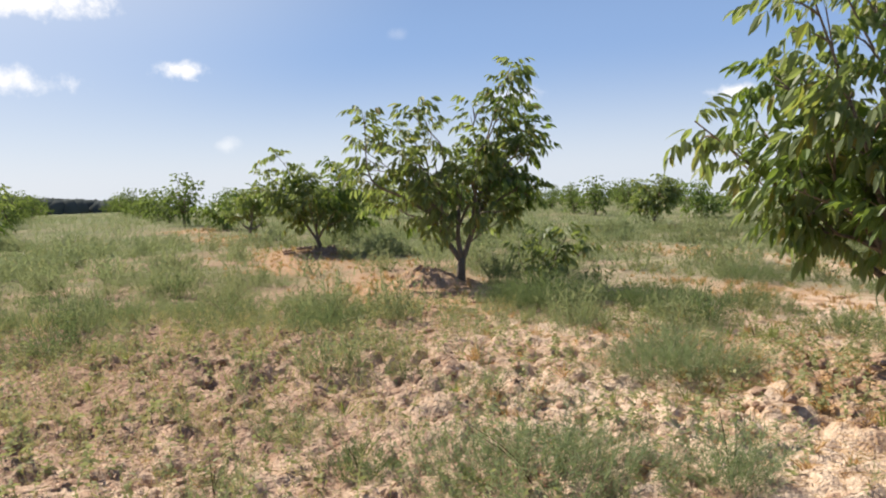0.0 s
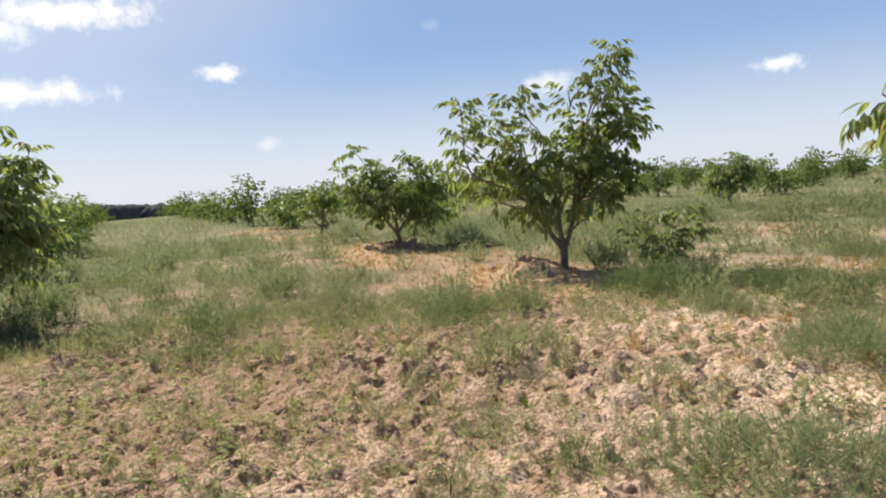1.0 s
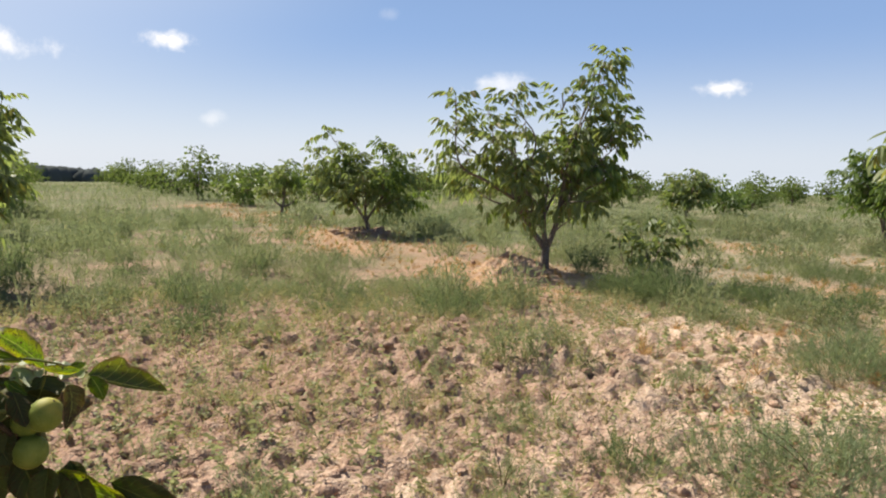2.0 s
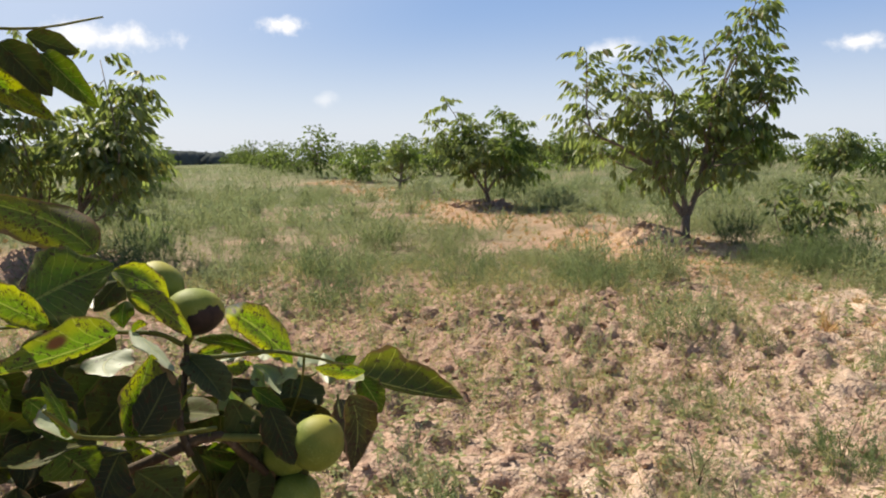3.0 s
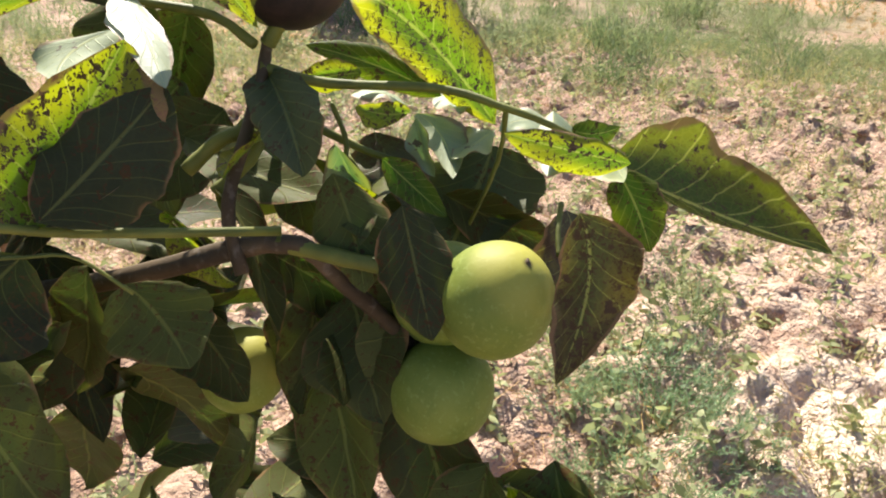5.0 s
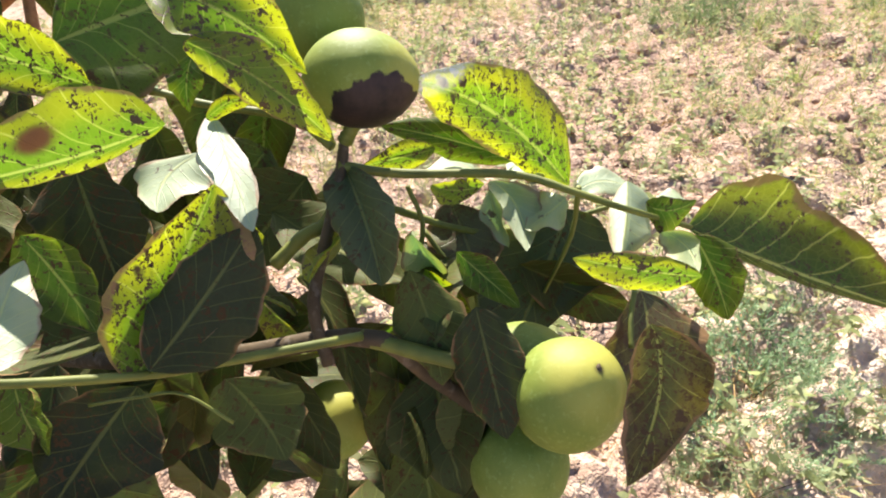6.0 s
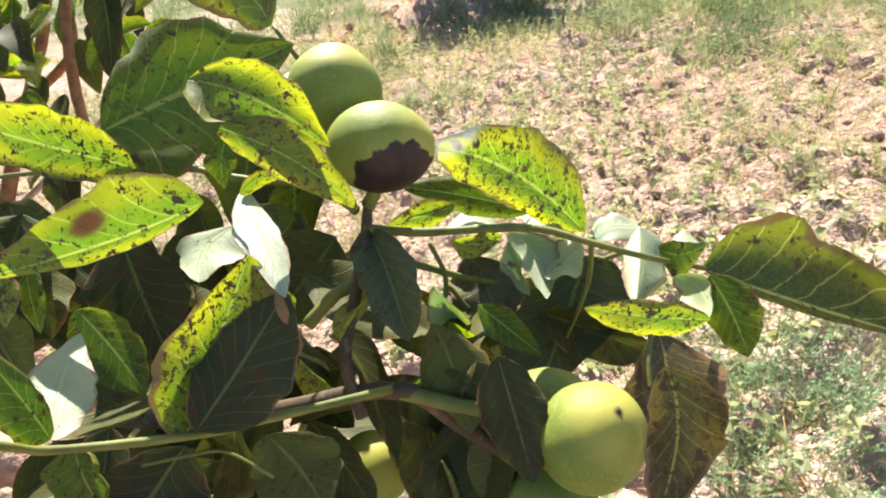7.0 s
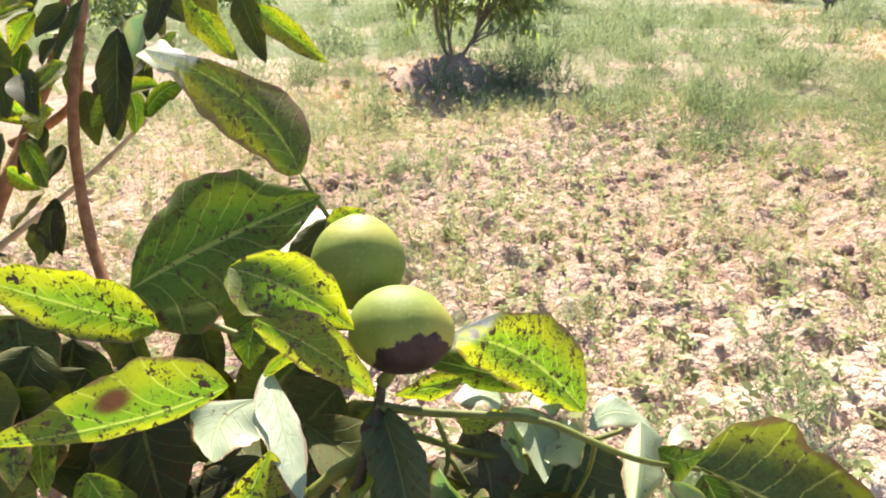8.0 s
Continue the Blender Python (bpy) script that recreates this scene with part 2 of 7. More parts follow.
def husk_material(name, rot=None):
    """Green walnut husk, finely flecked; rot: centre and reach of a black blight patch, in the nut's own space."""
    m, n = material(name)
    pos = n.add("ShaderNodeTexCoord").outputs["Object"]
    rnd = n.add("ShaderNodeObjectInfo").outputs["Random"]
    soft, fleck = n.noise(55, 4, pos, 0.65), n.noise(480, 2, pos)
    c = n.mix(n.step(soft, 0.3, 0.7), (0.120, 0.158, 0.022, 1), (0.180, 0.212, 0.036, 1))
    c = n.mix(n.math("MULTIPLY", rnd, 0.35), c, (0.27, 0.29, 0.045, 1))
    c = n.mix(n.step(fleck, 0.56, 0.68, 0.0, 0.36), c, (0.26, 0.31, 0.09, 1))
    z = n.add("ShaderNodeSeparateXYZ", {0: pos}).outputs[0]
    c = n.mix(n.step(z, 0.010, 0.022, 0.0, 0.6), c, (0.40, 0.34, 0.06, 1))
    tip = n.add("ShaderNodeVectorMath", {0: pos, 1: (0.0235, 0.0, 0.0)}, operation="DISTANCE").outputs["Value"]
    c = n.mix(n.step(tip, 0.001, 0.0032, 0.9, 0.0), c, (0.07, 0.045, 0.02, 1))
    rough = 0.60
    if rot:
        far = n.add("ShaderNodeVectorMath", {0: pos, 1: rot[0]}, operation="DISTANCE").outputs["Value"]
        far = n.math("ADD", far, n.math("MULTIPLY", n.math("SUBTRACT", n.noise(110, 4, pos), 0.5), 0.012))
        patch = n.step(far, rot[1], rot[1] + 0.0012, 1.0, 0.0)
        c = n.mix(patch, c, n.mix(n.step(soft, 0.3, 0.7), (0.014, 0.010, 0.009, 1), (0.05, 0.03, 0.022, 1)))
    p = principled(n, c, rough, n.math("ADD", fleck, n.math("MULTIPLY", soft, 3.0)), 0.08, 0.0012, 0.22)
    p.inputs["Subsurface Weight"].default_value = 0.0
    finish(n, p.outputs[0])
    return m


SOIL = soil_material()
CLOD = SOIL
LEAF = leafy("walnut_leaves", (0.085, 0.128, 0.048, 1), (0.235, 0.285, 0.130, 1), (0.44, 0.54, 0.09, 1), 0.48, 0.5, 0.45, (0.24, 0.17, 0.05, 1))
LEAF_FAR = leafy("far_walnut_leaves", (0.075, 0.115, 0.040, 1), (0.155, 0.205, 0.075, 1), (0.32, 0.42, 0.07, 1), 0.42, 0.75, 0.1)
LEAF_YOUNG = leafy("fresh_walnut_leaves", (0.065, 0.120, 0.028, 1), (0.145, 0.215, 0.055, 1), (0.34, 0.46, 0.06, 1), 0.42, 0.45, 0.4)
WEED = leafy("grey_green_weeds", (0.140, 0.176, 0.088, 1), (0.280, 0.324, 0.178, 1), (0.35, 0.42, 0.17, 1), 0.43, 0.7, 0.2, (0.42, 0.34, 0.18, 1), (0.30, 0.29, 0.145, 1))
GRASS = leafy("fresh_green_grass", (0.11, 0.17, 0.04, 1), (0.24, 0.28, 0.08, 1), (0.36, 0.42, 0.08, 1), 0.4, 0.6, 0.2, (0.40, 0.33, 0.14, 1))
BROAD = leafy("small_broad_weeds", (0.19, 0.215, 0.092, 1), (0.40, 0.41, 0.21, 1), (0.40, 0.44, 0.15, 1), 0.42, 0.6, 0.25, (0.48, 0.39, 0.23, 1))
BUSH = leafy("green_weed_bush", (0.075, 0.112, 0.052, 1), (0.165, 0.216, 0.100, 1), (0.30, 0.38, 0.13, 1), 0.40, 0.7, 0.2)
SPINDLE = leafy("yellow_green_stalks", (0.26, 0.25, 0.10, 1), (0.48, 0.43, 0.20, 1), (0.46, 0.44, 0.16, 1), 0.4, 0.7, 0.2, (0.50, 0.38, 0.20, 1))
LUSH = leafy("soft_green_weeds", (0.130, 0.172, 0.090, 1), (0.265, 0.320, 0.178, 1), (0.33, 0.41, 0.16, 1), 0.42, 0.7, 0.2)
STRAW = leafy("dry_straw", (0.42, 0.235, 0.085, 1), (0.64, 0.44, 0.21, 1), (0.52, 0.34, 0.13, 1), 0.25, 0.8, 0.15)
LITTER = leafy("dry_leaf_litter", (0.27, 0.20, 0.10, 1), (0.55, 0.45, 0.28, 1), (0.40, 0.34, 0.18, 1), 0.25, 0.8, 0.15, (0.22, 0.27, 0.12, 1))
# lightened and greyed: the haze over the ridge is in the base colour
WOODS = leafy("hazy_far_woods", (0.13, 0.15, 0.15, 1), (0.18, 0.20, 0.19, 1), (0.16, 0.18, 0.17, 1), 0.5, 1.0, 0.0)
BARK = bark_material("grey_brown_bark", (0.13, 0.095, 0.07, 1), (0.24, 0.19, 0.145, 1))
BLUISH = leafy("bluish_green_weeds", (0.145, 0.215, 0.105, 1), (0.33, 0.42, 0.24, 1), (0.30, 0.42, 0.16, 1), 0.40, 0.6, 0.3)
TWIG = bark_material("brown_twig_bark", (0.045, 0.030, 0.015, 1), (0.095, 0.062, 0.029, 1), 0.12)
LIMB = bark_material("red_brown_limb_bark", (0.20, 0.085, 0.032, 1), (0.33, 0.155, 0.062, 1), 0.15)
LIMB_PALE = bark_material("pale_tan_bark", (0.30, 0.21, 0.12, 1), (0.46, 0.34, 0.21, 1), 0.3)
STALK, _n = material("green_leaf_stalk")
_p = _n.add("ShaderNodeTexCoord").outputs["Object"]
finish(_n, principled(_n, _n.mix(_n.step(_n.noise(60, 3, _p), 0.3, 0.7), (0.088, 0.096, 0.014, 1), (0.145, 0.150, 0.024, 1)), 0.6, _n.noise(300, 2, _p), 0.2, 0.001).outputs[0])
LEAF_SPOT = blade_leaf_material("spotted_leaflet", (0.050, 0.078, 0.012, 1), (0.105, 0.128, 0.020, 1), (0.42, 0.46, 0.004, 1), 1.6, 0.03, 0.42, 0.3, 0.40)
LEAF_GREEN = blade_leaf_material("green_leaflet", (0.018, 0.038, 0.006, 1), (0.040, 0.066, 0.012, 1), (0.24, 0.35, 0.005, 1), 0.8, 0.0, 0.22, 0.12, 0.36)
# near-black: the shade inside the foliage is put into the leaf colour
LEAF_SHADE_DARK = blade_leaf_material("shade_dark_leaflet", (0.016, 0.016, 0.010, 1), (0.028, 0.029, 0.017, 1), (0.12, 0.15, 0.006, 1), 0.8, 0.0, 0.10, 0.08, 0.12)
# bluish: a shaded face under open sky, given as leaf colour
LEAF_SHADE_BLUE = blade_leaf_material("shade_bluish_leaflet", (0.020, 0.024, 0.020, 1), (0.036, 0.041, 0.036, 1), (0.13, 0.17, 0.02, 1), 0.5, 0.0, 0.10, 0.15, 0.15)
LEAF_DEAD = blade_leaf_material("shrivelled_leaflet", (0.018, 0.010, 0.010, 1), (0.040, 0.024, 0.026, 1), (0.06, 0.03, 0.01, 1), 1.5, 0.1, 0.08, 0.3, 0.1)
LEAF_BROWN = blade_leaf_material("browned_leaflet", (0.045, 0.035, 0.016, 1), (0.085, 0.060, 0.028, 1), (0.20, 0.16, 0.01, 1), 2.2, 0.12, 0.2, 0.2, 0.3)
LEAF_RIB = blade_leaf_material("ribbed_leaflet", (0.026, 0.034, 0.010, 1), (0.052, 0.060, 0.018, 1), (0.26, 0.30, 0.006, 1), 0.7, 0.06, 0.24, 0.3, 0.6)
LEAF_BLOTCH = blade_leaf_material("blotched_leaflet", (0.050, 0.085, 0.012, 1), (0.105, 0.135, 0.020, 1), (0.40, 0.46, 0.004, 1), 1.0, 0.03, 0.42, 0.3, 0.5, blotch=(0.55, 0.27, 0.075, 0.11))
# same leaf as the green ones; sun glare is put into the pale colour
LEAF_GLARE = blade_leaf_material("glare_leaflet", (0.20, 0.245, 0.13, 1), (0.34, 0.375, 0.24, 1), (0.38, 0.46, 0.06, 1), 0.05, 0.10, 0.25, 0.8, 0.3)
LEAF_SCORCH = blade_leaf_material("scorched_leaflet", (0.055, 0.075, 0.016, 1), (0.110, 0.125, 0.026, 1), (0.46, 0.50, 0.004, 1), 2.0, 0.14, 0.46, 0.25, 0.4)
# the last argument paints a sunlit pale end, here and in the next leaf
LEAF_FLECK = blade_leaf_material("flecked_leaflet", (0.050, 0.078, 0.012, 1), (0.105, 0.128, 0.020, 1), (0.44, 0.47, 0.004, 1), 1.9, 0.05, 0.44, 0.35, 0.40, True)
LEAF_GLARE_TIP = blade_leaf_material("glare_tip_leaflet", (0.050, 0.064, 0.016, 1), (0.095, 0.105, 0.028, 1), (0.28, 0.29, 0.008, 1), 1.8, 0.12, 0.30, 0.3, 0.30, True)
HUSK = husk_material("green_walnut_husk")
HUSK_ROT = husk_material("blighted_walnut_husk", ((0.012, -0.015, -0.012), 0.0195))

# ---- geometry helpers ----


def value_noise(x, y, seed):
    """Smooth noise from 0 to 1 on arrays."""
    x, y = np.asarray(x, float), np.asarray(y, float)
    xi, yi = np.floor(x).astype(np.int64), np.floor(y).astype(np.int64)
    fx, fy = x - xi, y - yi
    fx, fy = fx * fx * (3 - 2 * fx), fy * fy * (3 - 2 * fy)

    def cell(a, b):
        k = (a * 374761393 + b * 668265263 + seed * 144665) & 0x7FFFFFFF
        k = ((k ^ (k >> 13)) * 1274126177) & 0x7FFFFFFF
        return ((k ^ (k >> 16)) & 0xFFFF) / 65535.0

    top = cell(xi, yi) * (1 - fx) + cell(xi + 1, yi) * fx
    low = cell(xi, yi + 1) * (1 - fx) + cell(xi + 1, yi + 1) * fx
    return top * (1 - fy) + low * fy


def mesh_of(name, verts, faces, mats, face_mats=None, smooth=True, uv=None):
    """A mesh from arrays; faces: one array of equal-sided faces, or a list of such arrays."""
    me = bpy.data.meshes.new(name)
    verts = np.asarray(verts, np.float32)
    groups = [np.asarray(f, np.int32) for f in (faces if isinstance(faces, list) else [faces]) if len(f)]
    loops = np.concatenate([g.ravel() for g in groups])
    sizes = np.concatenate([np.full(len(g), g.shape[1], np.int32) for g in groups])
    me.vertices.add(len(verts))
    me.vertices.foreach_set("co", verts.ravel())
    me.loops.add(len(loops))
    me.loops.foreach_set("vertex_index", loops)
    me.polygons.add(len(sizes))
    me.polygons.foreach_set("loop_start", np.concatenate([[0], np.cumsum(sizes)[:-1]]).astype(np.int32))
    me.polygons.foreach_set("loop_total", sizes)
    me.polygons.foreach_set("use_smooth", np.full(len(sizes), smooth))
    for m in mats if isinstance(mats, (list, tuple)) else [mats]:
        me.materials.append(m)
    if face_mats is not None:
        me.polygons.foreach_set("material_index", np.asarray(face_mats, np.int32))
    if uv is not None:
        layer = me.uv_layers.new(name="UVMap")
        layer.data.foreach_set("uv", np.asarray(uv, np.float32)[loops].ravel())
    me.update()
    return me


def part(name, me, parent, label=""):
    """Links a mesh as one object under a thing or a part."""
    ob = new(name, me)
    ob.parent = parent
    if label:
        ob["label"] = label
    return ob


def thing(name, label, category, group="", at=(0, 0, 0), kind=""):
    ob = new(name)
    ob.location = at
    ob.empty_display_size = 0.1
    return tagged(ob, label, category, group, kind)


def path_points(points, n):
    """A smooth line of n points through the given ones (Catmull-Rom)."""
    p = np.asarray(points, float)
    p = np.vstack([2 * p[0] - p[1], p, 2 * p[-1] - p[-2]])
    out = []
    for t in np.linspace(0, len(p) - 3 - 1e-6, n):
        i, f = int(t), t - int(t)
        a, b, c, d = p[i : i + 4]
        out.append(0.5 * (2 * b + (c - a) * f + (2 * a - 5 * b + 4 * c - d) * f * f + (3 * b - a - 3 * c + d) * f**3))
    return np.array(out)


def tube(line, radii, sides=6):
    """A tapered tube along a line, closed at its ends."""
    line, radii = np.asarray(line, float), np.asarray(radii, float)
    n = len(line)
    ways = np.gradient(line, axis=0)
    ways /= np.linalg.norm(ways, axis=1, keepdims=True) + 1e-9
    ref = np.array([0.31, 0.17, 0.93]) if abs(ways[0][2]) < 0.9 else np.array([1.0, 0.2, 0.0])
    a = np.cross(ways, ref)
    a /= np.linalg.norm(a, axis=1, keepdims=True) + 1e-9
    b = np.cross(ways, a)
    turn = np.linspace(0, 2 * np.pi, sides, endpoint=False)
    ring = a[:, None] * np.cos(turn)[:, None] + b[:, None] * np.sin(turn)[:, None]
    verts = (line[:, None] + ring * radii[:, None, None]).reshape(-1, 3)
    i, j = np.meshgrid(np.arange(n - 1), np.arange(sides), indexing="ij")
    k = (j + 1) % sides
    quads = np.stack([i * sides + j, i * sides + k, (i + 1) * sides + k, (i + 1) * sides + j], -1).reshape(-1, 4)
    verts = np.vstack([verts, line[0], line[-1]])
    e = np.arange(sides)
    caps = np.concatenate([np.stack([np.full(sides, n * sides), (e + 1) % sides, e], -1), np.stack([np.full(sides, n * sides + 1), (n - 1) * sides + e, (n - 1) * sides + (e + 1) % sides], -1)])
    return verts, quads, caps


def joined(pieces):
    """Joins (verts, quads, tris) pieces."""
    vs, qs, ts, at = [], [], [], 0
    for v, q, t in pieces:
        vs.append(v), qs.append(np.asarray(q, int).reshape(-1, 4) + at), ts.append(np.asarray(t, int).reshape(-1, 3) + at)
        at += len(v)
    return np.vstack(vs), [np.vstack(qs), np.vstack(ts)]


def scattered(templates, spots, rng):
    """Copies of templates (verts, quads) at rows of x, y, z, turn, size, lean: one set of arrays."""
    vs, qs, at = [], [], 0
    pick = rng.integers(0, len(templates), len(spots))
    for k, (tv, tq) in enumerate(templates):
        rows = spots[pick == k]
        if not len(rows):
            continue
        c, s = np.cos(rows[:, 3])[:, None], np.sin(rows[:, 3])[:, None]
        x, y, z = tv[:, 0][None], tv[:, 1][None], tv[:, 2][None]
        size = rows[:, 4][:, None]
        x = x + z * rows[:, 5][:, None]
        v = np.stack([(x * c - y * s) * size + rows[:, :1], (x * s + y * c) * size + rows[:, 1:2], z * size + rows[:, 2:3]], -1)
        q = tq[None] + (np.arange(len(rows)) * len(tv))[:, None, None] + at
        vs.append(v.reshape(-1, 3)), qs.append(q.reshape(-1, tq.shape[1]))
        at += len(rows) * len(tv)
    return np.vstack(vs), np.vstack(qs)


# ---- plan of the orchard ----
ROW = np.array([-5.15, 5.75])
MAIN, NEAR, RIGHT, BACK = np.array([-0.45, 13.1]), np.array([-8.95, 8.4]), np.array([4.75, 7.4]), np.array([3.7, 28.3])
OWN = np.array([-2.1, 0.7])
row_main = [MAIN + ROW * k for k in range(0, 14)]
row_near = [NEAR + ROW * k for k in range(0, 14)]
ALLEY = np.array([4.9, 4.5])
row_back = [BACK] + [BACK + ROW * k + np.array([0.6, 0.3]) * (k % 2) for k in range(4, 11)]
rows_far = [[BACK + ALLEY * n + ROW * (k + 0.5 * (n % 2)) for k in range(-4 - n, 9)] for n in range(1, 6)]
row_other = [NEAR - 1.5 * ALLEY + ROW * k for k in range(0, 12)]
stems = row_main[:6] + row_near[:4] + row_back[:1] + [RIGHT, OWN]


def fall(x, y):
    """The field sinks gently away from the path, and more steeply beyond a hundred metres."""
    d = np.hypot(x, y)
    return -0.012 * np.clip(d - 25, 0, 75) - 0.035 * np.clip(d - 100, 0, 4000)


def lumps(x, y, cell=0.03):
    """Height of the tilled ground without the mounds."""
    clod = 0.0
    for size, high, seed in ((0.9, 0.030, 3), (0.36, 0.072, 5), (0.18, 0.080, 7), (0.095, 0.060, 9), (0.060, 0.035, 11)):
        n = value_noise(x / size + 0.3 * y, y / size - 0.2 * x, seed)
        clod = clod + np.clip(size / (2.0 * cell) - 0.3, 0, 1) * high * np.abs(2 * n - 1) ** 0.75 * (0.4 + 1.2 * value_noise(x / (size * 5), y / (size * 5), seed + 20))
    return fall(x, y) + clod - 0.13 + 0.10 * (value_noise(x / 4.1, y / 4.1, 31) - 0.5)


def mounds(x, y):
    h = 0.0
    for k, (sx, sy) in enumerate(stems):
        if abs(sx) + abs(sy) > 60:
            continue
        tall, wide = (0.16, 0.62) if sx < -8 else (0.14, 0.48)
        d = np.hypot(x - sx + (0.05 if sx < -8 else 0.36), y - sy + 0.12)
        wob = 0.7 + 0.6 * value_noise(x * 2.3 + k, y * 2.3, 41 + k)
        h = h + tall * np.exp(-((d / wide) ** 2)) * wob + 0.05 * np.exp(-(((d - 1.0) / 0.35) ** 2)) * wob
    return h


def litter_at(x, y):
    """Dry straw beside the stems, more of it along the row."""
    f = 0.0
    for sx, sy in row_main[:4] + row_near[:1] + [RIGHT, (5.5, 12.5), (7.5, 16.0), (5.0, 19.5)]:
        dx, dy = x - sx, y - sy
        along, over = dx * -0.667 + dy * 0.745, dx * 0.745 + dy * 0.667
        f = np.maximum(f, np.exp(-((along / 2.6) ** 2) - ((over + 0.9) / 1.15) ** 2))
    for sx, sy, wide in ((3.35, 7.9, 0.8), (3.9, 7.0, 0.7), (-1.35, 11.6, 0.9), (-0.9, 12.2, 0.8), (-4.9, 15.6, 1.2), (-7.9, 6.4, 0.8), (-8.8, 6.6, 0.9), (-3.2, 16.2, 1.0)):
        f = np.maximum(f, 1.1 * np.exp(-((np.hypot(x - sx, y - sy) / wide) ** 2)))
    strip = 0.42 * np.clip((x - 0.2) / 1.5, 0, 1) * np.clip((10.5 - y) / 1.5, 0, 1) * np.clip(2.2 * value_noise(x * 0.8, y * 0.8, 78) - 0.6, 0, 1)
    return np.clip(np.maximum(f * 1.5 * (0.35 + value_noise(x * 1.1, y * 1.1, 77)), strip), 0, 1)


def green_at(x, y):
    """Where weeds stand thick: from 0 to 1."""
    far = np.hypot(x - 0.5, y - 1.0)
    patch = 0.62 * value_noise(x / 2.4, y / 2.4, 51) + 0.80 * value_noise(x / 0.7, y / 0.7, 52) - 0.21
    edge = np.interp(x, [-7, -4, -2.5, -1, 0, 1.5, 5], [6.5, 6.5, 7.0, 8.2, 9.2, 10.1, 10.0])
    bare = 0.36 / (1 + np.exp(np.clip((y - edge) / 1.1, -30, 30)))
    lift = np.clip((far - 4.5) / 12.0, 0, 1) ** 0.7
    return np.clip((patch - 0.60 + 0.58 * lift - bare) * 2.4, 0, 1) * (1 - 0.92 * litter_at(x, y))


def spaced(lo, hi, step, grow, reach):
    core = np.arange(lo, hi + step, step)
    out, s = [], step
    far = 0.0
    while far < reach:
        s *= grow
        far += s
        out.append(far)
    out = np.array(out)
    return np.concatenate([lo - out[::-1], core, core[-1] + out])


def make_ground():
    xs, ys = spaced(-5.2, 3.6, 0.028, 1.10, 3200), spaced(0.9, 8.2, 0.028, 1.09, 3200)
    X, Y = np.meshgrid(xs, ys, indexing="ij")
    gx, gy = np.gradient(xs), np.gradient(ys)
    cell = np.maximum(gx[:, None], gy[None, :])
    near = np.hypot(X, Y) < 90
    Z = np.where(near, lumps(X, Y, cell) + mounds(X, Y), fall(X, Y))
    Z += 1.2 * (value_noise(X / 160, Y / 160, 61) - 0.5) * np.clip((np.hypot(X, Y) - 70) / 200, 0, 1)
    n, k = X.shape
    i, j = np.meshgrid(np.arange(n - 1), np.arange(k - 1), indexing="ij")
    a = (i * k + j).ravel()
    me = mesh_of("ground", np.stack([X, Y, Z], -1).reshape(-1, 3), np.stack([a, a + k, a + k + 1, a + 1], -1), SOIL)
    lit = me.attributes.new("litter", "FLOAT", "POINT")
    lit.data.foreach_set("value", np.where(near, litter_at(X, Y), 0.12).astype(np.float32).ravel())
    dry = me.attributes.new("dry", "FLOAT", "POINT")
    # paler soil round two spots and towards +x, broken up by noise
    pale_spots = np.maximum(np.exp(-(np.hypot(X + 0.45, Y - 3.7) / 0.95) ** 2), np.exp(-(np.hypot(X - 1.7, Y - 5.4) / 1.6) ** 2))
    pale = np.maximum(np.clip((X + 0.8) / 2.2, 0.0, 1) * 0.85, pale_spots) * np.clip(1.6 * value_noise(X / 1.3, Y / 1.3, 79) + 0.1, 0, 1)
    dry.data.foreach_set("value", np.where(near, pale, 0.0).astype(np.float32).ravel())
    far = np.hypot(X, Y)
    g = np.where(far < 120, np.maximum(green_at(X, Y), 0.75 * np.clip((far - 14) / 10, 0, 1) * (1 - litter_at(X, Y))) * np.clip((far - 8) / 10, 0.10, 0.92), 0.92)
    grn = me.attributes.new("green", "FLOAT", "POINT")
    grn.data.foreach_set("value", g.astype(np.float32).ravel())
    return tagged(new("ground", me), "dry pinkish tilled orchard soil with clods and straw", "ground", kind="structure")


GROUND = make_ground()


def height(x, y):
    """Height of the ground sheet, whose mesh widens outside the tilled strip."""
    out = np.maximum(np.maximum(-5.2 - x, x - 3.6), np.maximum(0.9 - y, y - 8.2))
    return lumps(x, y, 0.028 + 0.09 * np.maximum(out, 0.0)) + mounds(x, y)


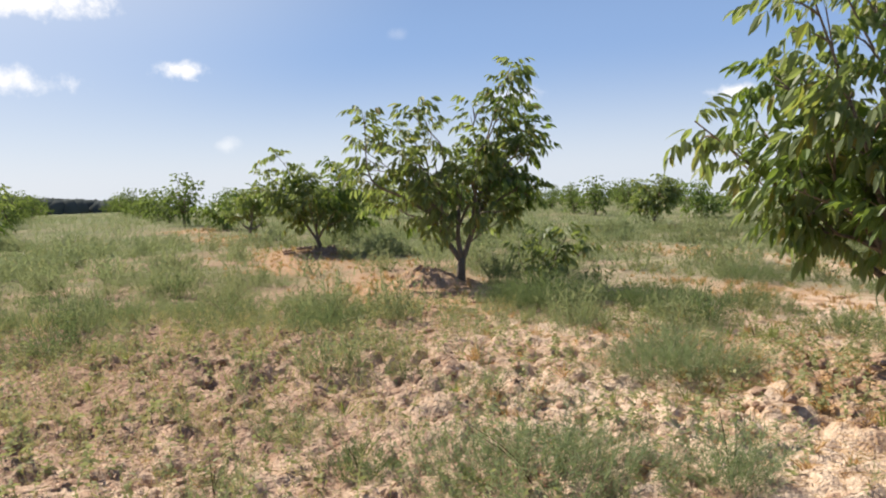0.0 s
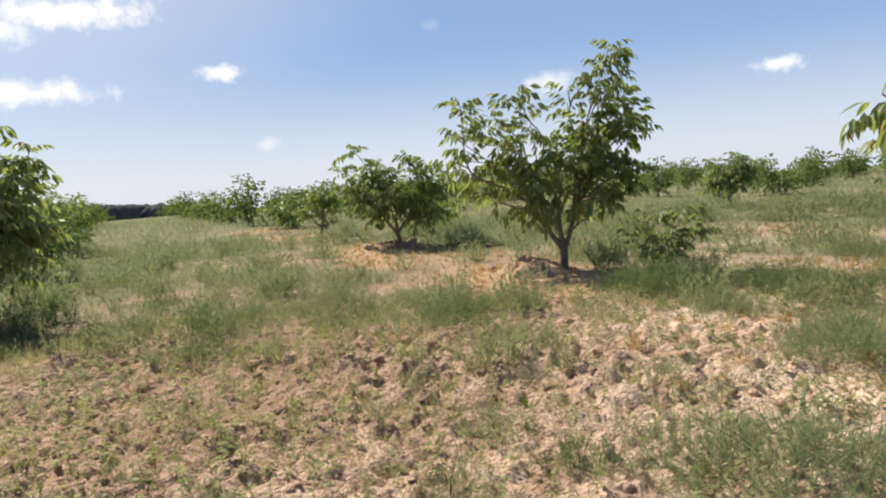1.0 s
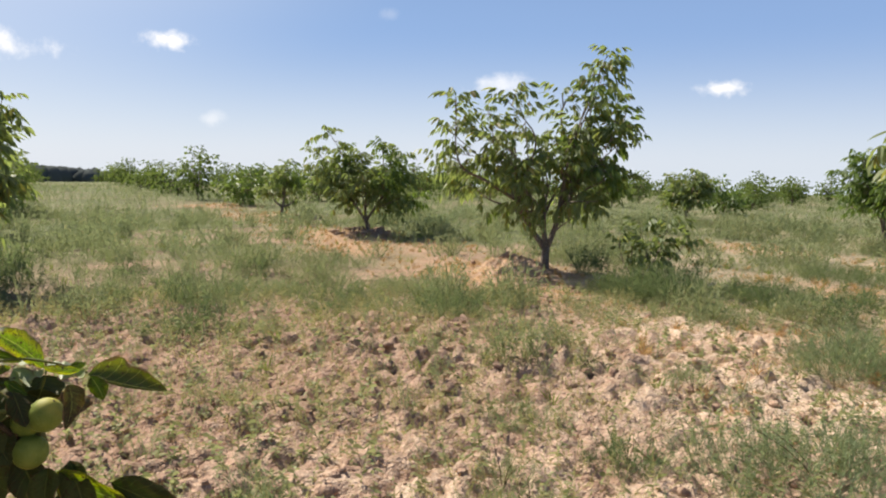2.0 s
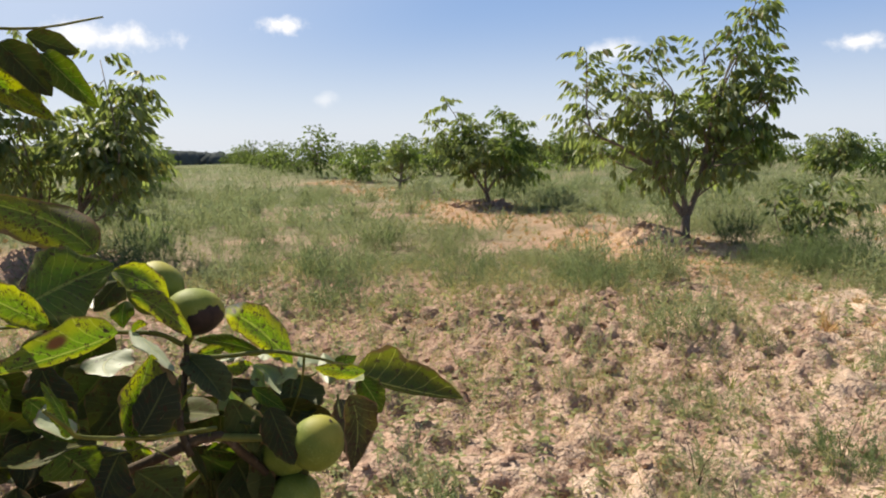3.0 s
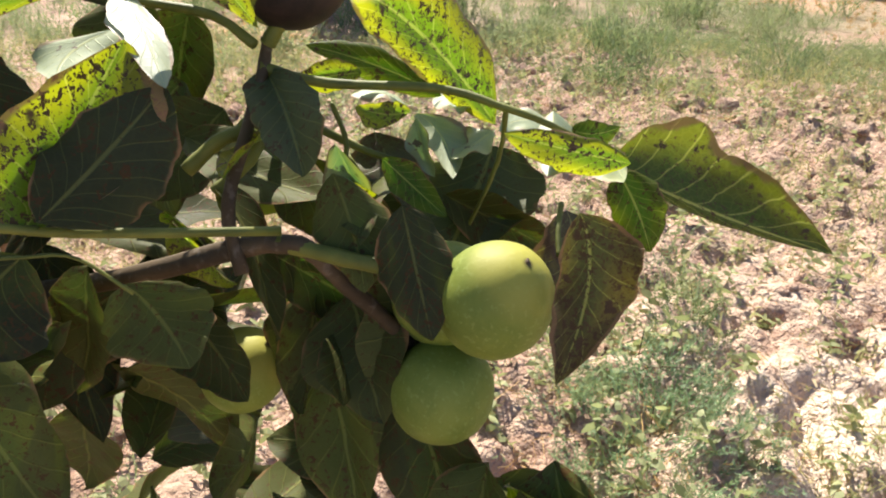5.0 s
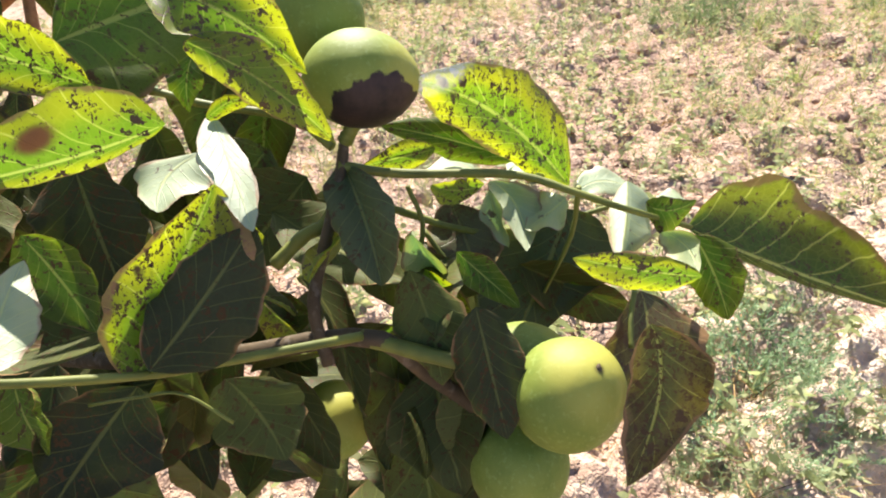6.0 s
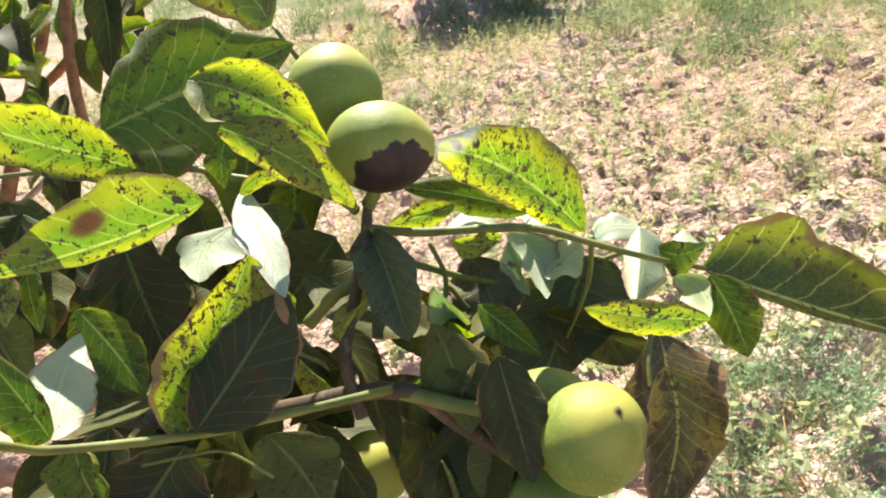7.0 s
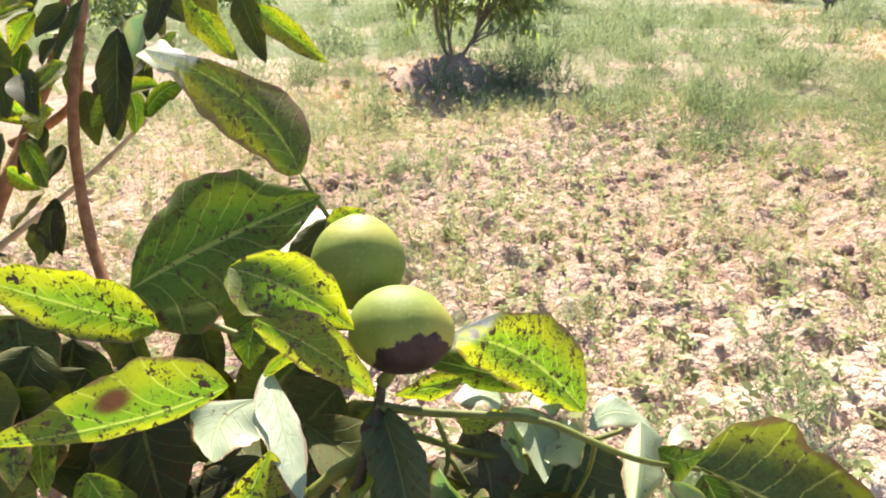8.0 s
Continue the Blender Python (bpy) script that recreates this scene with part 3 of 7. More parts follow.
# ---- far woods ----


def make_woods():
    rng = np.random.default_rng(11)
    lump_v, lump_q = [], []
    bm = bmesh.new()
    bmesh.ops.create_icosphere(bm, subdivisions=2, radius=1.0)
    base = np.array([v.co[:] for v in bm.verts])
    tris = np.array([[v.index for v in f.verts] for f in bm.faces])
    bm.free()
    at = 0
    for _ in range(900):
        turn = rng.uniform(33, 105)
        d = rng.uniform(340, 400)
        up = float(np.interp(turn, [33, 36, 38, 42, 46, 51, 57, 70, 105], [-1.5, -1.0, -0.65, -0.3, 0.0, 0.3, 0.35, 0.6, 0.6]))
        peak = 1.7 + 345 * math.tan(radians(up)) + rng.uniform(-1.0, 0.1)
        foot = float(fall(d, 0.0)) - 1.0
        h = peak - foot
        x, y = -math.sin(radians(turn)) * d, math.cos(radians(turn)) * d
        n = 1 + 0.30 * (value_noise(base[:, 0] * 2.5 + at, base[:, 2] * 2.5, 5) - 0.5)
        v = base * n[:, None] * np.array([rng.uniform(3, 5.5), rng.uniform(3, 5.5), h * 0.55]) + np.array([x, y, foot + h * 0.45])
        lump_v.append(v), lump_q.append(tris + at)
        at += len(v)
    me = mesh_of("woods", np.vstack(lump_v), np.vstack(lump_q), WOODS)
    tagged(new("woods", me), "dark wooded ridge along the far edge of the fields", "woods", kind="stuff")


make_woods()

# ---- walnut trees ----


def leaf_templates(rng, count, leaflets=7, detail=True):
    """Compound walnut leaves of about a metre's third: an arching stalk with drooping leaflets, base at the origin, growing along +x."""
    out = []
    for _ in range(count):
        vs, qs, at = [], [], 0
        arch, sag = rng.uniform(0.25, 0.55), rng.uniform(0.45, 0.95)
        s = np.linspace(0, 1, 5)
        line = np.stack([s * 0.33, 0.015 * np.sin(s * 3 + rng.uniform(0, 6)), 0.33 * (arch * s - sag * s * s)], -1)
        wide = np.array([0.0, 0.0028, 0.0])
        if detail:
            v = np.concatenate([line - wide, line + wide])
            q = np.array([[k, k + 1, k + 6, k + 5] for k in range(4)])
            vs.append(v), qs.append(q + at)
            at += len(v)
        for k in range(leaflets):
            f = 1.0 if k == leaflets - 1 else 0.32 + 0.62 * (k // 2) / max(1, leaflets // 2 - 1) * 0.92
            side = 0 if k == leaflets - 1 else (1 if k % 2 else -1)
            root = np.array([np.interp(f, s, line[:, c]) for c in range(3)])
            d = np.array([0.32 + 0.3 * (side == 0), 0.48 * side, -0.90 - rng.uniform(0, 0.7)]) + rng.normal(0, 0.15, 3)
            d /= np.linalg.norm(d)
            long = rng.uniform(0.105, 0.155) * (1.12 if side == 0 else 1.0) * (0.75 + 0.35 * f)
            a = np.cross(d, np.array([0, 0, 1.0])) + rng.normal(0, 0.25, 3)
            a -= d * (a @ d)
            a /= np.linalg.norm(a)
            up = np.cross(a, d)
            half = long * rng.uniform(0.19, 0.24)
            fold = rng.uniform(0.2, 0.7)
            if detail:
                t = np.array([0.0, 0.3, 0.68, 1.0])
                w = np.array([0.12, 1.0, 0.85, 0.05])
                bend = -0.35 * t**2 * long * rng.uniform(0.3, 1.2)
                mid = root + d * (t * long)[:, None] + np.array([0, 0, 1.0]) * bend[:, None]
                l_ = mid + a * (w * half)[:, None] + up * (w * half * fold)[:, None]
                r_ = mid - a * (w * half)[:, None] + up * (w * half * fold)[:, None]
                v = np.concatenate([l_, mid, r_])
                q = np.array([[i + o, i + o + 1, i + o + 5, i + o + 4] for o in (0, 4) for i in range(3)])
            else:
                v = np.array([root, root + d * long * 0.45 + a * half * 1.1, root + d * long, root + d * long * 0.45 - a * half * 1.1])
                q = np.array([[0, 1, 2, 3]])
            vs.append(v), qs.append(q + at)
            at += len(v)
        out.append((np.vstack(vs), np.vstack(qs)))
    return out


_rng = np.random.default_rng(5)
LEAVES_FINE = leaf_templates(_rng, 10)
LEAVES_PLAIN = leaf_templates(_rng, 8, 5, False)


def placed_leaves(templates, rows, rng):
    """Leaves at rows of x, y, z, way x, y, z, size."""
    vs, qs, at = [], [], 0
    rows = np.asarray(rows, float)
    pick = rng.integers(0, len(templates), len(rows))
    d = rows[:, 3:6] / (np.linalg.norm(rows[:, 3:6], axis=1, keepdims=True) + 1e-9)
    y = np.cross(np.array([0, 0, 1.0]), d)
    y /= np.linalg.norm(y, axis=1, keepdims=True) + 1e-9
    z = np.cross(d, y)
    for k, (tv, tq) in enumerate(templates):
        m = pick == k
        if not m.any():
            continue
        v = rows[m, None, :3] + rows[m, 6][:, None, None] * (tv[None, :, :1] * d[m][:, None] + tv[None, :, 1:2] * y[m][:, None] + tv[None, :, 2:3] * z[m][:, None])
        q = tq[None] + (np.arange(m.sum()) * len(tv))[:, None, None] + at
        vs.append(v.reshape(-1, 3)), qs.append(q.reshape(-1, 4))
        at += m.sum() * len(tv)
    return np.vstack(vs), np.vstack(qs)


def walnut_tree(label, spot, limbs, seed, right=(0.97, 0.24), subs=6, per=6, size=1.0, fine=True, stem=0.055, fork=0.38, low=0.32, clear=0.7, leaf=None, group="orchard walnut trees"):
    """A young walnut tree. limbs: rows of (across, away, up) of each limb's tip from the foot, across along right."""
    rng = np.random.default_rng(seed)
    r = np.array([right[0], right[1], 0.0])
    r /= np.linalg.norm(r)
    f = np.array([-r[1], r[0], 0.0])
    x, y = float(spot[0]), float(spot[1])
    tree = thing("walnut_tree", label, "tree", group, (x, y, float(height(x, y)) - 0.03))
    lean = rng.normal(0, 0.05, 2)
    top = np.array([lean[0], lean[1], fork])
    line = path_points([(0, 0, -0.1), (lean[0] * 0.3, lean[1] * 0.3, fork * 0.5), top], 7)
    v, q, t = tube(line, np.linspace(stem * 1.35, stem * 0.9, 7), 9)
    part("trunk", mesh_of("trunk", v, [q, t], BARK), tree)
    mains = []
    if fine and len(limbs) > 8:
        for lo, hi in ((-9, -0.45), (-0.45, 0.45), (0.45, 9)):
            tips = [r * a + f * b + np.array([0, 0, c]) for a, b, c in limbs if lo <= a < hi]
            if tips:
                end = top + 0.5 * (np.mean(tips, axis=0) - top)
                line = path_points([top * 0.85, (top + end) / 2 + rng.normal(0, 0.05, 3), end], 9)
                v, q, t = tube(line, np.linspace(stem * 0.75, stem * 0.4, 9), 8)
                part("stem", mesh_of("stem", v, [q, t], BARK), tree)
                mains.append((lo, hi, line))
    for across, away, up in limbs:
        tip = r * across + f * away + np.array([0, 0, up])
        reach = np.linalg.norm(tip - top)
        start = top * rng.uniform(0.8, 1.0)
        for lo, hi, line in mains:
            if lo <= across < hi:
                start = line[int(rng.uniform(0.3, 0.95) * 8)]
                while start[2] > up - 0.15 and start[2] > top[2] + 0.05:
                    start = start + (top - start) * 0.4
        mid = start + (tip - start) * 0.5 + np.array([0, 0, -0.10 * reach]) * (0.4 if up < 1.2 else 1.0) * -0.5 + rng.normal(0, 0.085 * reach, 3)
        rings, sides = (12, 6) if fine else (6, 4)
        axis = path_points([start, start + (mid - start) * 0.5 + rng.normal(0, 0.03, 3), mid, tip], rings)
        thick = stem * (0.30 + 0.13 * reach) * (0.75 if mains else 1.0)
        pieces = [tube(axis, np.linspace(thick, 0.006, rings), sides)]
        rows = []
        for k in range(subs):
            g = low + (1 - low) * (k + rng.uniform(0.2, 0.9)) / subs
            g = min(g, 0.98)
            at = np.array([np.interp(g, np.linspace(0, 1, rings), axis[:, c]) for c in range(3)])
            out = at * np.array([1, 1, 0.0])
            out = out / (np.linalg.norm(out) + 0.2)
            way = out * 0.7 + rng.normal(0, 0.55, 3) + np.array([0, 0, 0.35])
            way /= np.linalg.norm(way)
            long = rng.uniform(0.22, 0.55) * (0.6 + 0.4 * min(reach, 2.0) / 2) * size * (1.25 - 0.6 * g)
            end = at + way * long
            sub = path_points([at, at + way * long * 0.5 + np.array([0, 0, 0.04]), end], 5)
            pieces.append(tube(sub, np.linspace(thick * 0.35 + 0.002, 0.004, 5), 4) if fine else tube(sub[::4], [thick * 0.3 + 0.002, 0.004], 3))
            for e in range(per):
                h = (e + rng.uniform(0.3, 1.0)) / per
                p = np.array([np.interp(h, np.linspace(0, 1, 5), sub[:, c]) for c in range(3)])
                turn = rng.uniform(0, 2 * np.pi)
                w = np.array([math.cos(turn), math.sin(turn), rng.uniform(-0.25, 0.55)]) + way * 0.8
                rows.append([*p, *w, rng.uniform(0.75, 1.15) * size])
        for e in range(4):
            turn = rng.uniform(0, 2 * np.pi)
            rows.append([*tip, math.cos(turn), math.sin(turn), rng.uniform(0.2, 1.2), rng.uniform(0.7, 1.0) * size])
        bare = clear * rng.uniform(0.72, 1.25)
        rows = [w for w in rows if w[2] > bare] or [[*tip, 0, 0, 1, 0.5]]
        v, faces = joined(pieces)
        limb = part("limb", mesh_of("limb", v, faces, BARK), tree)
        v, q = placed_leaves(LEAVES_FINE if fine else LEAVES_PLAIN, rows, rng)
        part("foliage", mesh_of("foliage", v, q, leaf or (LEAF_YOUNG if rng.random() < 0.3 else LEAF), smooth=False), limb)
    return tree


def bush_limbs(seed, wide, tall, n=9):
    """Tips spread over an uneven round crown."""
    rng = np.random.default_rng(seed)
    out = []
    for k in range(n):
        turn = 2 * np.pi * (k / n) + rng.uniform(-0.4, 0.4)
        up = tall * rng.uniform(0.28, 0.95)
        reach = wide * rng.uniform(0.55, 1.0) * (1.0 - 0.45 * (up / tall) ** 2)
        out.append((math.cos(turn) * reach, math.sin(turn) * reach, up))
    out.append((rng.uniform(-0.3, 0.3), rng.uniform(-0.2, 0.2), tall))
    return out


walnut_tree("tall forked walnut tree with drooping green leaves", MAIN, [
    (0.80, 0.1, 3.45), (1.40, 0.3, 2.75), (1.05, -0.3, 2.3), (0.85, 0.4, 2.95), (0.55, 0.0, 2.6),
    (-1.6, 0.1, 2.95), (-0.8, -0.2, 2.95), (-1.20, 0.4, 2.45), (-0.95, -0.5, 2.2),
    (-1.35, 0.9, 1.55), (1.25, 0.1, 1.6), (0.2, 0.9, 1.8), (-0.5, -0.7, 1.4), (0.75, -0.6, 1.25), (-1.5, 0.0, 2.0), (-1.7, 0.2, 2.4),
    (0.9, 0.4, 1.1), (-0.6, 0.4, 1.7), (-0.1, 0.3, 2.25), (-0.45, -0.2, 2.6), (0.3, -0.2, 2.35), (-1.05, 0.2, 2.75), (0.95, 0.0, 3.7), (0.7, -0.2, 3.05), (1.0, 0.2, 3.5), (1.2, 0.1, 2.95), (1.45, 0.1, 2.4)], 21, subs=5, per=5, size=1.0, low=0.36, fork=0.40, stem=0.07, clear=0.8)
walnut_tree("bushy walnut tree with a low dense crown", MAIN + ROW, [
    (-1.5, 0.1, 2.2), (-1.1, -0.2, 2.75), (-0.6, 0.3, 2.2), (0.35, 0.1, 2.35), (0.85, 0.3, 2.1), (1.4, -0.1, 1.5), (0.6, -0.4, 1.9), (-1.3, 0.0, 1.7),
    (-1.1, 0.3, 1.3), (0.0, -0.8, 1.5), (0.1, 0.8, 1.6), (-0.6, -0.7, 1.1), (0.9, -0.6, 1.0), (-0.1, 0.0, 2.0), (1.45, 0.2, 1.0), (0.4, 0.4, 1.2), (-0.6, 0.2, 1.0)], 22, subs=6, per=6, size=1.02, clear=0.55)
walnut_tree("walnut tree with a one-sided crown over a shaded mound", NEAR, [
    (-0.6, 0.2, 2.9), (-0.15, 0.2, 3.15), (0.0, -0.4, 2.4), (0.85, 0.1, 2.9), (1.15, 0.2, 2.3), (1.2, -0.2, 1.6), (0.9, 0.4, 1.9),
    (-0.55, -0.3, 1.6), (-0.1, 0.6, 1.6), (0.5, -0.5, 1.5), (1.3, 0.3, 1.2), (-0.35, 0.2, 1.2), (1.0, -0.5, 1.2),
    (-0.45, 0.1, 2.3), (-0.2, -0.2, 1.9), (1.4, 0.1, 2.6), (1.3, 0.0, 2.0), (1.0, 0.1, 2.4)], 23, (0.75, 0.66), subs=6, per=6, leaf=LEAF, fork=0.08, stem=0.045, size=1.08, clear=0.98)
walnut_tree("large walnut tree with arching leafy shoots", RIGHT, [
    (-2.0, 0.0, 2.15), (-1.15, 0.5, 2.55), (-0.85, -0.1, 3.2), (-1.25, 0.6, 2.2), (-1.0, -0.4, 2.3), (-1.35, 0.9, 1.95), (-0.9, 1.0, 2.6), (-0.65, 0.2, 3.7), (-0.2, 0.1, 3.9), (0.4, -0.3, 3.9),
    (-1.35, -0.3, 1.6), (-1.2, 0.4, 1.3), (-0.9, -0.7, 1.4), (-0.6, -1.0, 1.8), (-0.5, 0.9, 1.9), (0.6, 0.6, 3.2), (1.4, 0.0, 2.4), (1.3, -0.7, 1.7), (0.9, 0.9, 1.6), (0.0, 0.0, 2.6),
    (-0.9, 0.2, 1.7), (-0.9, -0.5, 2.0), (-0.35, 0.3, 3.3), (0.2, 0.2, 3.6), (-0.6, -0.3, 2.9), (0.3, -0.4, 3.0), (0.1, 0.4, 2.4), (0.2, -0.6, 1.9), (-0.3, -0.5, 1.5), (0.5, 0.0, 2.6), (-1.2, 0.0, 3.35), (-1.1, -0.2, 2.95), (-0.95, 0.2, 3.55)], 24, subs=5, per=5, size=0.95, clear=0.85)
walnut_tree("small dense walnut tree in the weeds", MAIN + 2 * ROW + np.array([0.2, -0.6]), bush_limbs(31, 0.75, 1.9, 8), 25, subs=5, per=5)
walnut_tree("small round walnut tree at the field's rise", BACK, bush_limbs(32, 0.95, 1.9, 11), 26, subs=6, per=6, leaf=LEAF)
walnut_tree("pale green walnut tree beyond the bare strip", (8.3, 22.5), bush_limbs(34, 1.8, 2.6, 16), 28, subs=6, per=6, leaf=LEAF_YOUNG)

ORCHARD = []
for k, (w, h) in enumerate(((1.3, 2.1), (1.5, 1.9), (0.9, 2.7), (1.25, 1.6), (1.1, 2.2))):
    ORCHARD.append((bush_limbs(60 + k, 1.15 * w, h, 7), 70 + k))
first = {}
used = 0
row_scatter = []
_rng = np.random.default_rng(83)
for _ in range(55):
    d, turn = _rng.uniform(42, 100), radians(_rng.uniform(-30, 48))
    row_scatter.append(np.array([d * math.sin(turn), d * math.cos(turn)]))
for row, skip in ((row_main, 3), (row_near, 1), (row_back, 0), *((r, 0) for r in rows_far), (row_other, 1), (row_scatter, 0)):
    for k, spot in enumerate(row):
        if k < skip or (row is row_back and np.allclose(spot, BACK)):
            continue
        kind = (used * 3 + k) % len(ORCHARD)
        used += 1
        jx, jy = random.uniform(-0.5, 0.5), random.uniform(-0.5, 0.5)
        x, y = float(spot[0]) + jx, float(spot[1]) + jy
        far = math.hypot(x, y) > 40
        key = (kind, far)
        if key not in first:
            first[key] = walnut_tree("small round walnut tree far down the orchard" if far else "young green walnut tree in an orchard row", (x, y), ORCHARD[kind][0], ORCHARD[kind][1], subs=7, per=3 if far else 5, fine=False, size=1.75 if far else 1.4, clear=0.15, low=0.12, leaf=LEAF_FAR if far else (LEAF_YOUNG if kind in (0, 3) else LEAF))
        else:
            near_z = float(height(x, y)) if math.hypot(x, y) < 80 else float(fall(x, y))
            size = random.uniform(0.65, 0.85) if far and x > -5 else 1.0
            m = pose(x, y, near_z - 0.05, 0, 0, random.uniform(0, 360)) @ Matrix.Diagonal((size, size, size, 1.0))
            copy_thing(first[key], m)

# ---- clods, weeds and straw ----


def clods():
    rng = np.random.default_rng(17)
    bm = bmesh.new()
    bmesh.ops.create_icosphere(bm, subdivisions=2, radius=1.0)
    base = np.array([v.co[:] for v in bm.verts])
    tris = np.array([[v.index for v in f.verts] for f in bm.faces])
    bm.free()
    temps = []
    for k in range(7):
        n = 1 + 0.75 * (value_noise(base[:, 0] * 1.7 + 9 * k, base[:, 1] * 1.7 + base[:, 2] * 1.3, 90 + k) - 0.5) + 0.45 * (value_noise(base[:, 1] * 4 + k, base[:, 2] * 4 + base[:, 0], 95 + k) - 0.5)
        temps.append((base * n[:, None] * np.array([1.0, rng.uniform(0.65, 1.0), rng.uniform(0.5, 0.85)]), tris))
    x, y = rng.uniform(-6.5, 5.5, 9500), -1.5 + 13.6 * rng.random(9500) ** 1.05
    keep = value_noise(x / 0.7, y / 0.7, 35) + 0.3 * rng.random(len(x)) > 0.58
    x, y = x[keep][:2900], y[keep][:2900]
    size = 0.012 + 0.055 * rng.random(len(x)) ** 2.0
    for sx, sy, wide, k in ((NEAR[0], NEAR[1] - 0.1, 0.55, 240), (MAIN[0] - 0.35, MAIN[1], 0.38, 14), (MAIN[0] + ROW[0] - 0.2, MAIN[1] + ROW[1], 0.45, 60), (RIGHT[0] - 0.3, RIGHT[1], 0.45, 40)):
        x, y = np.concatenate([x, sx + rng.normal(0, wide, k)]), np.concatenate([y, sy - 0.1 + rng.normal(0, wide, k)])
        size = np.concatenate([size, 0.025 + 0.07 * rng.random(k) ** 1.6])
    z = height(x, y) - size * 0.05
    heaped = 240 + 14 + 60 + 40
    z[-heaped:] += 0.09 * np.exp(-(rng.random(heaped) * 1.2) ** 2)
    score = np.where((x > -3.4) & (x < 2.6) & (y > 2.6) & (y < 6.4), size, 0)
    big = score >= np.sort(score)[-300]
    shapes = [mesh_of("clod", tv, tt, CLOD) for tv, tt in temps]
    for px, py, pz, s in zip(x[big], y[big], z[big], size[big]):
        ob = part("clod", shapes[int(rng.integers(len(shapes)))], GROUND)
        ob.matrix_basis = pose(float(px), float(py), float(pz), 0, 0, float(rng.uniform(0, 360))) @ Matrix.Diagonal((s, s, s, 1.0))
    x, y, z, size = x[~big], y[~big], z[~big], size[~big]
    v, t = scattered(temps, np.stack([x, y, z, rng.uniform(0, 6.28, len(x)), size, rng.normal(0, 0.2, len(x))], -1), rng)
    tagged(new("soil_clods", mesh_of("soil_clods", v, t, CLOD)), "crumbled pinkish clods on the tilled soil", "clods", kind="stuff")


clods()


def earth_mound(label, spot, wide, tall, straw, seed):
    """A heap of loose soil at the foot of a trunk."""
    x, y = spot
    turn, d = np.meshgrid(np.linspace(0, 2 * np.pi, 72, endpoint=False), np.linspace(0, 1, 20), indexing="ij")
    rough = value_noise(np.cos(turn) * d * 3 + seed, np.sin(turn) * d * 3, seed) + 0.6 * value_noise(np.cos(turn) * d * 8 + seed, np.sin(turn) * d * 8, seed + 1)
    reach = wide * (0.8 + 0.4 * value_noise(np.cos(turn) * 1.5 + 5, np.sin(turn) * 1.5 + seed, seed + 2))
    z = tall * (1 - d**2) ** 1.3 * (0.55 + 0.6 * rough) + 0.12 * (value_noise(np.cos(turn) * d * 11 + seed, np.sin(turn) * d * 11, seed + 4) - 0.4) * (1 - d**2) + 0.10 * (value_noise(np.cos(turn) * d * 19 + seed, np.sin(turn) * d * 19, seed + 6) - 0.5) * (1 - d**4) - 0.08 * d**4
    i, j = np.meshgrid(np.arange(72), np.arange(19), indexing="ij")
    a, b = (i * 20 + j).ravel(), (((i + 1) % 72) * 20 + j).ravel()
    me = mesh_of("earth_mound", np.stack([np.cos(turn) * d * reach, np.sin(turn) * d * reach, z], -1).reshape(-1, 3), np.stack([a, a + 1, b + 1, b], -1), SOIL)
    for name, value in (("litter", straw), ("dry", 0.2 * straw)):
        me.attributes.new(name, "FLOAT", "POINT").data.foreach_set("value", np.full(1440, value, np.float32))
    ob = new("earth_mound", me)
    ob.location = (x, y, float(height(np.float64(x), np.float64(y))) - 0.03)
    return tagged(ob, label, "mound", "mounds round the trunks")


earth_mound("pale straw-covered earth mound beside a forked trunk", (MAIN[0] - 0.5, MAIN[1] - 0.4), 0.66, 0.20, 1.0, 3)
earth_mound("grey crumbled earth mound under a walnut tree", (NEAR[0] + 0.1, NEAR[1] - 0.15), 1.05, 0.25, 0.35, 5)
earth_mound("dark earth mound at a trunk's foot", (MAIN[0] + ROW[0] + 0.35, MAIN[1] + ROW[1] - 0.4), 0.5, 0.16, 0.0, 7)
earth_mound("small earth mound on the field's rise", (BACK[0] + 0.4, BACK[1] - 0.2), 0.7, 0.13, 0.3, 9)


def blade_quads(root, way, long, wide, droop, rng, segs=2):
    """A narrow leaf as a short strip."""
    way = way / np.linalg.norm(way)
    a = np.cross(way, rng.normal(0, 1, 3))
    a /= np.linalg.norm(a) + 1e-9
    t = np.linspace(0, 1, segs + 1)
    mid = root + way * (t * long)[:, None] + np.array([0, 0, -1.0]) * (droop * long * t * t)[:, None]
    w = wide * np.array([0.7, 1.0, 0.15] if segs == 2 else [0.8, 0.25])[:, None]
    v = np.concatenate([mid - a * w, mid + a * w])
    q = np.array([[k, k + 1, k + segs + 2, k + segs + 1] for k in range(segs)])
    return v, q


def bundle(pieces):
    vs, qs, at = [], [], 0
    for v, q in pieces:
        vs.append(v), qs.append(q + at)
        at += len(v)
    return np.vstack(vs), np.vstack(qs)


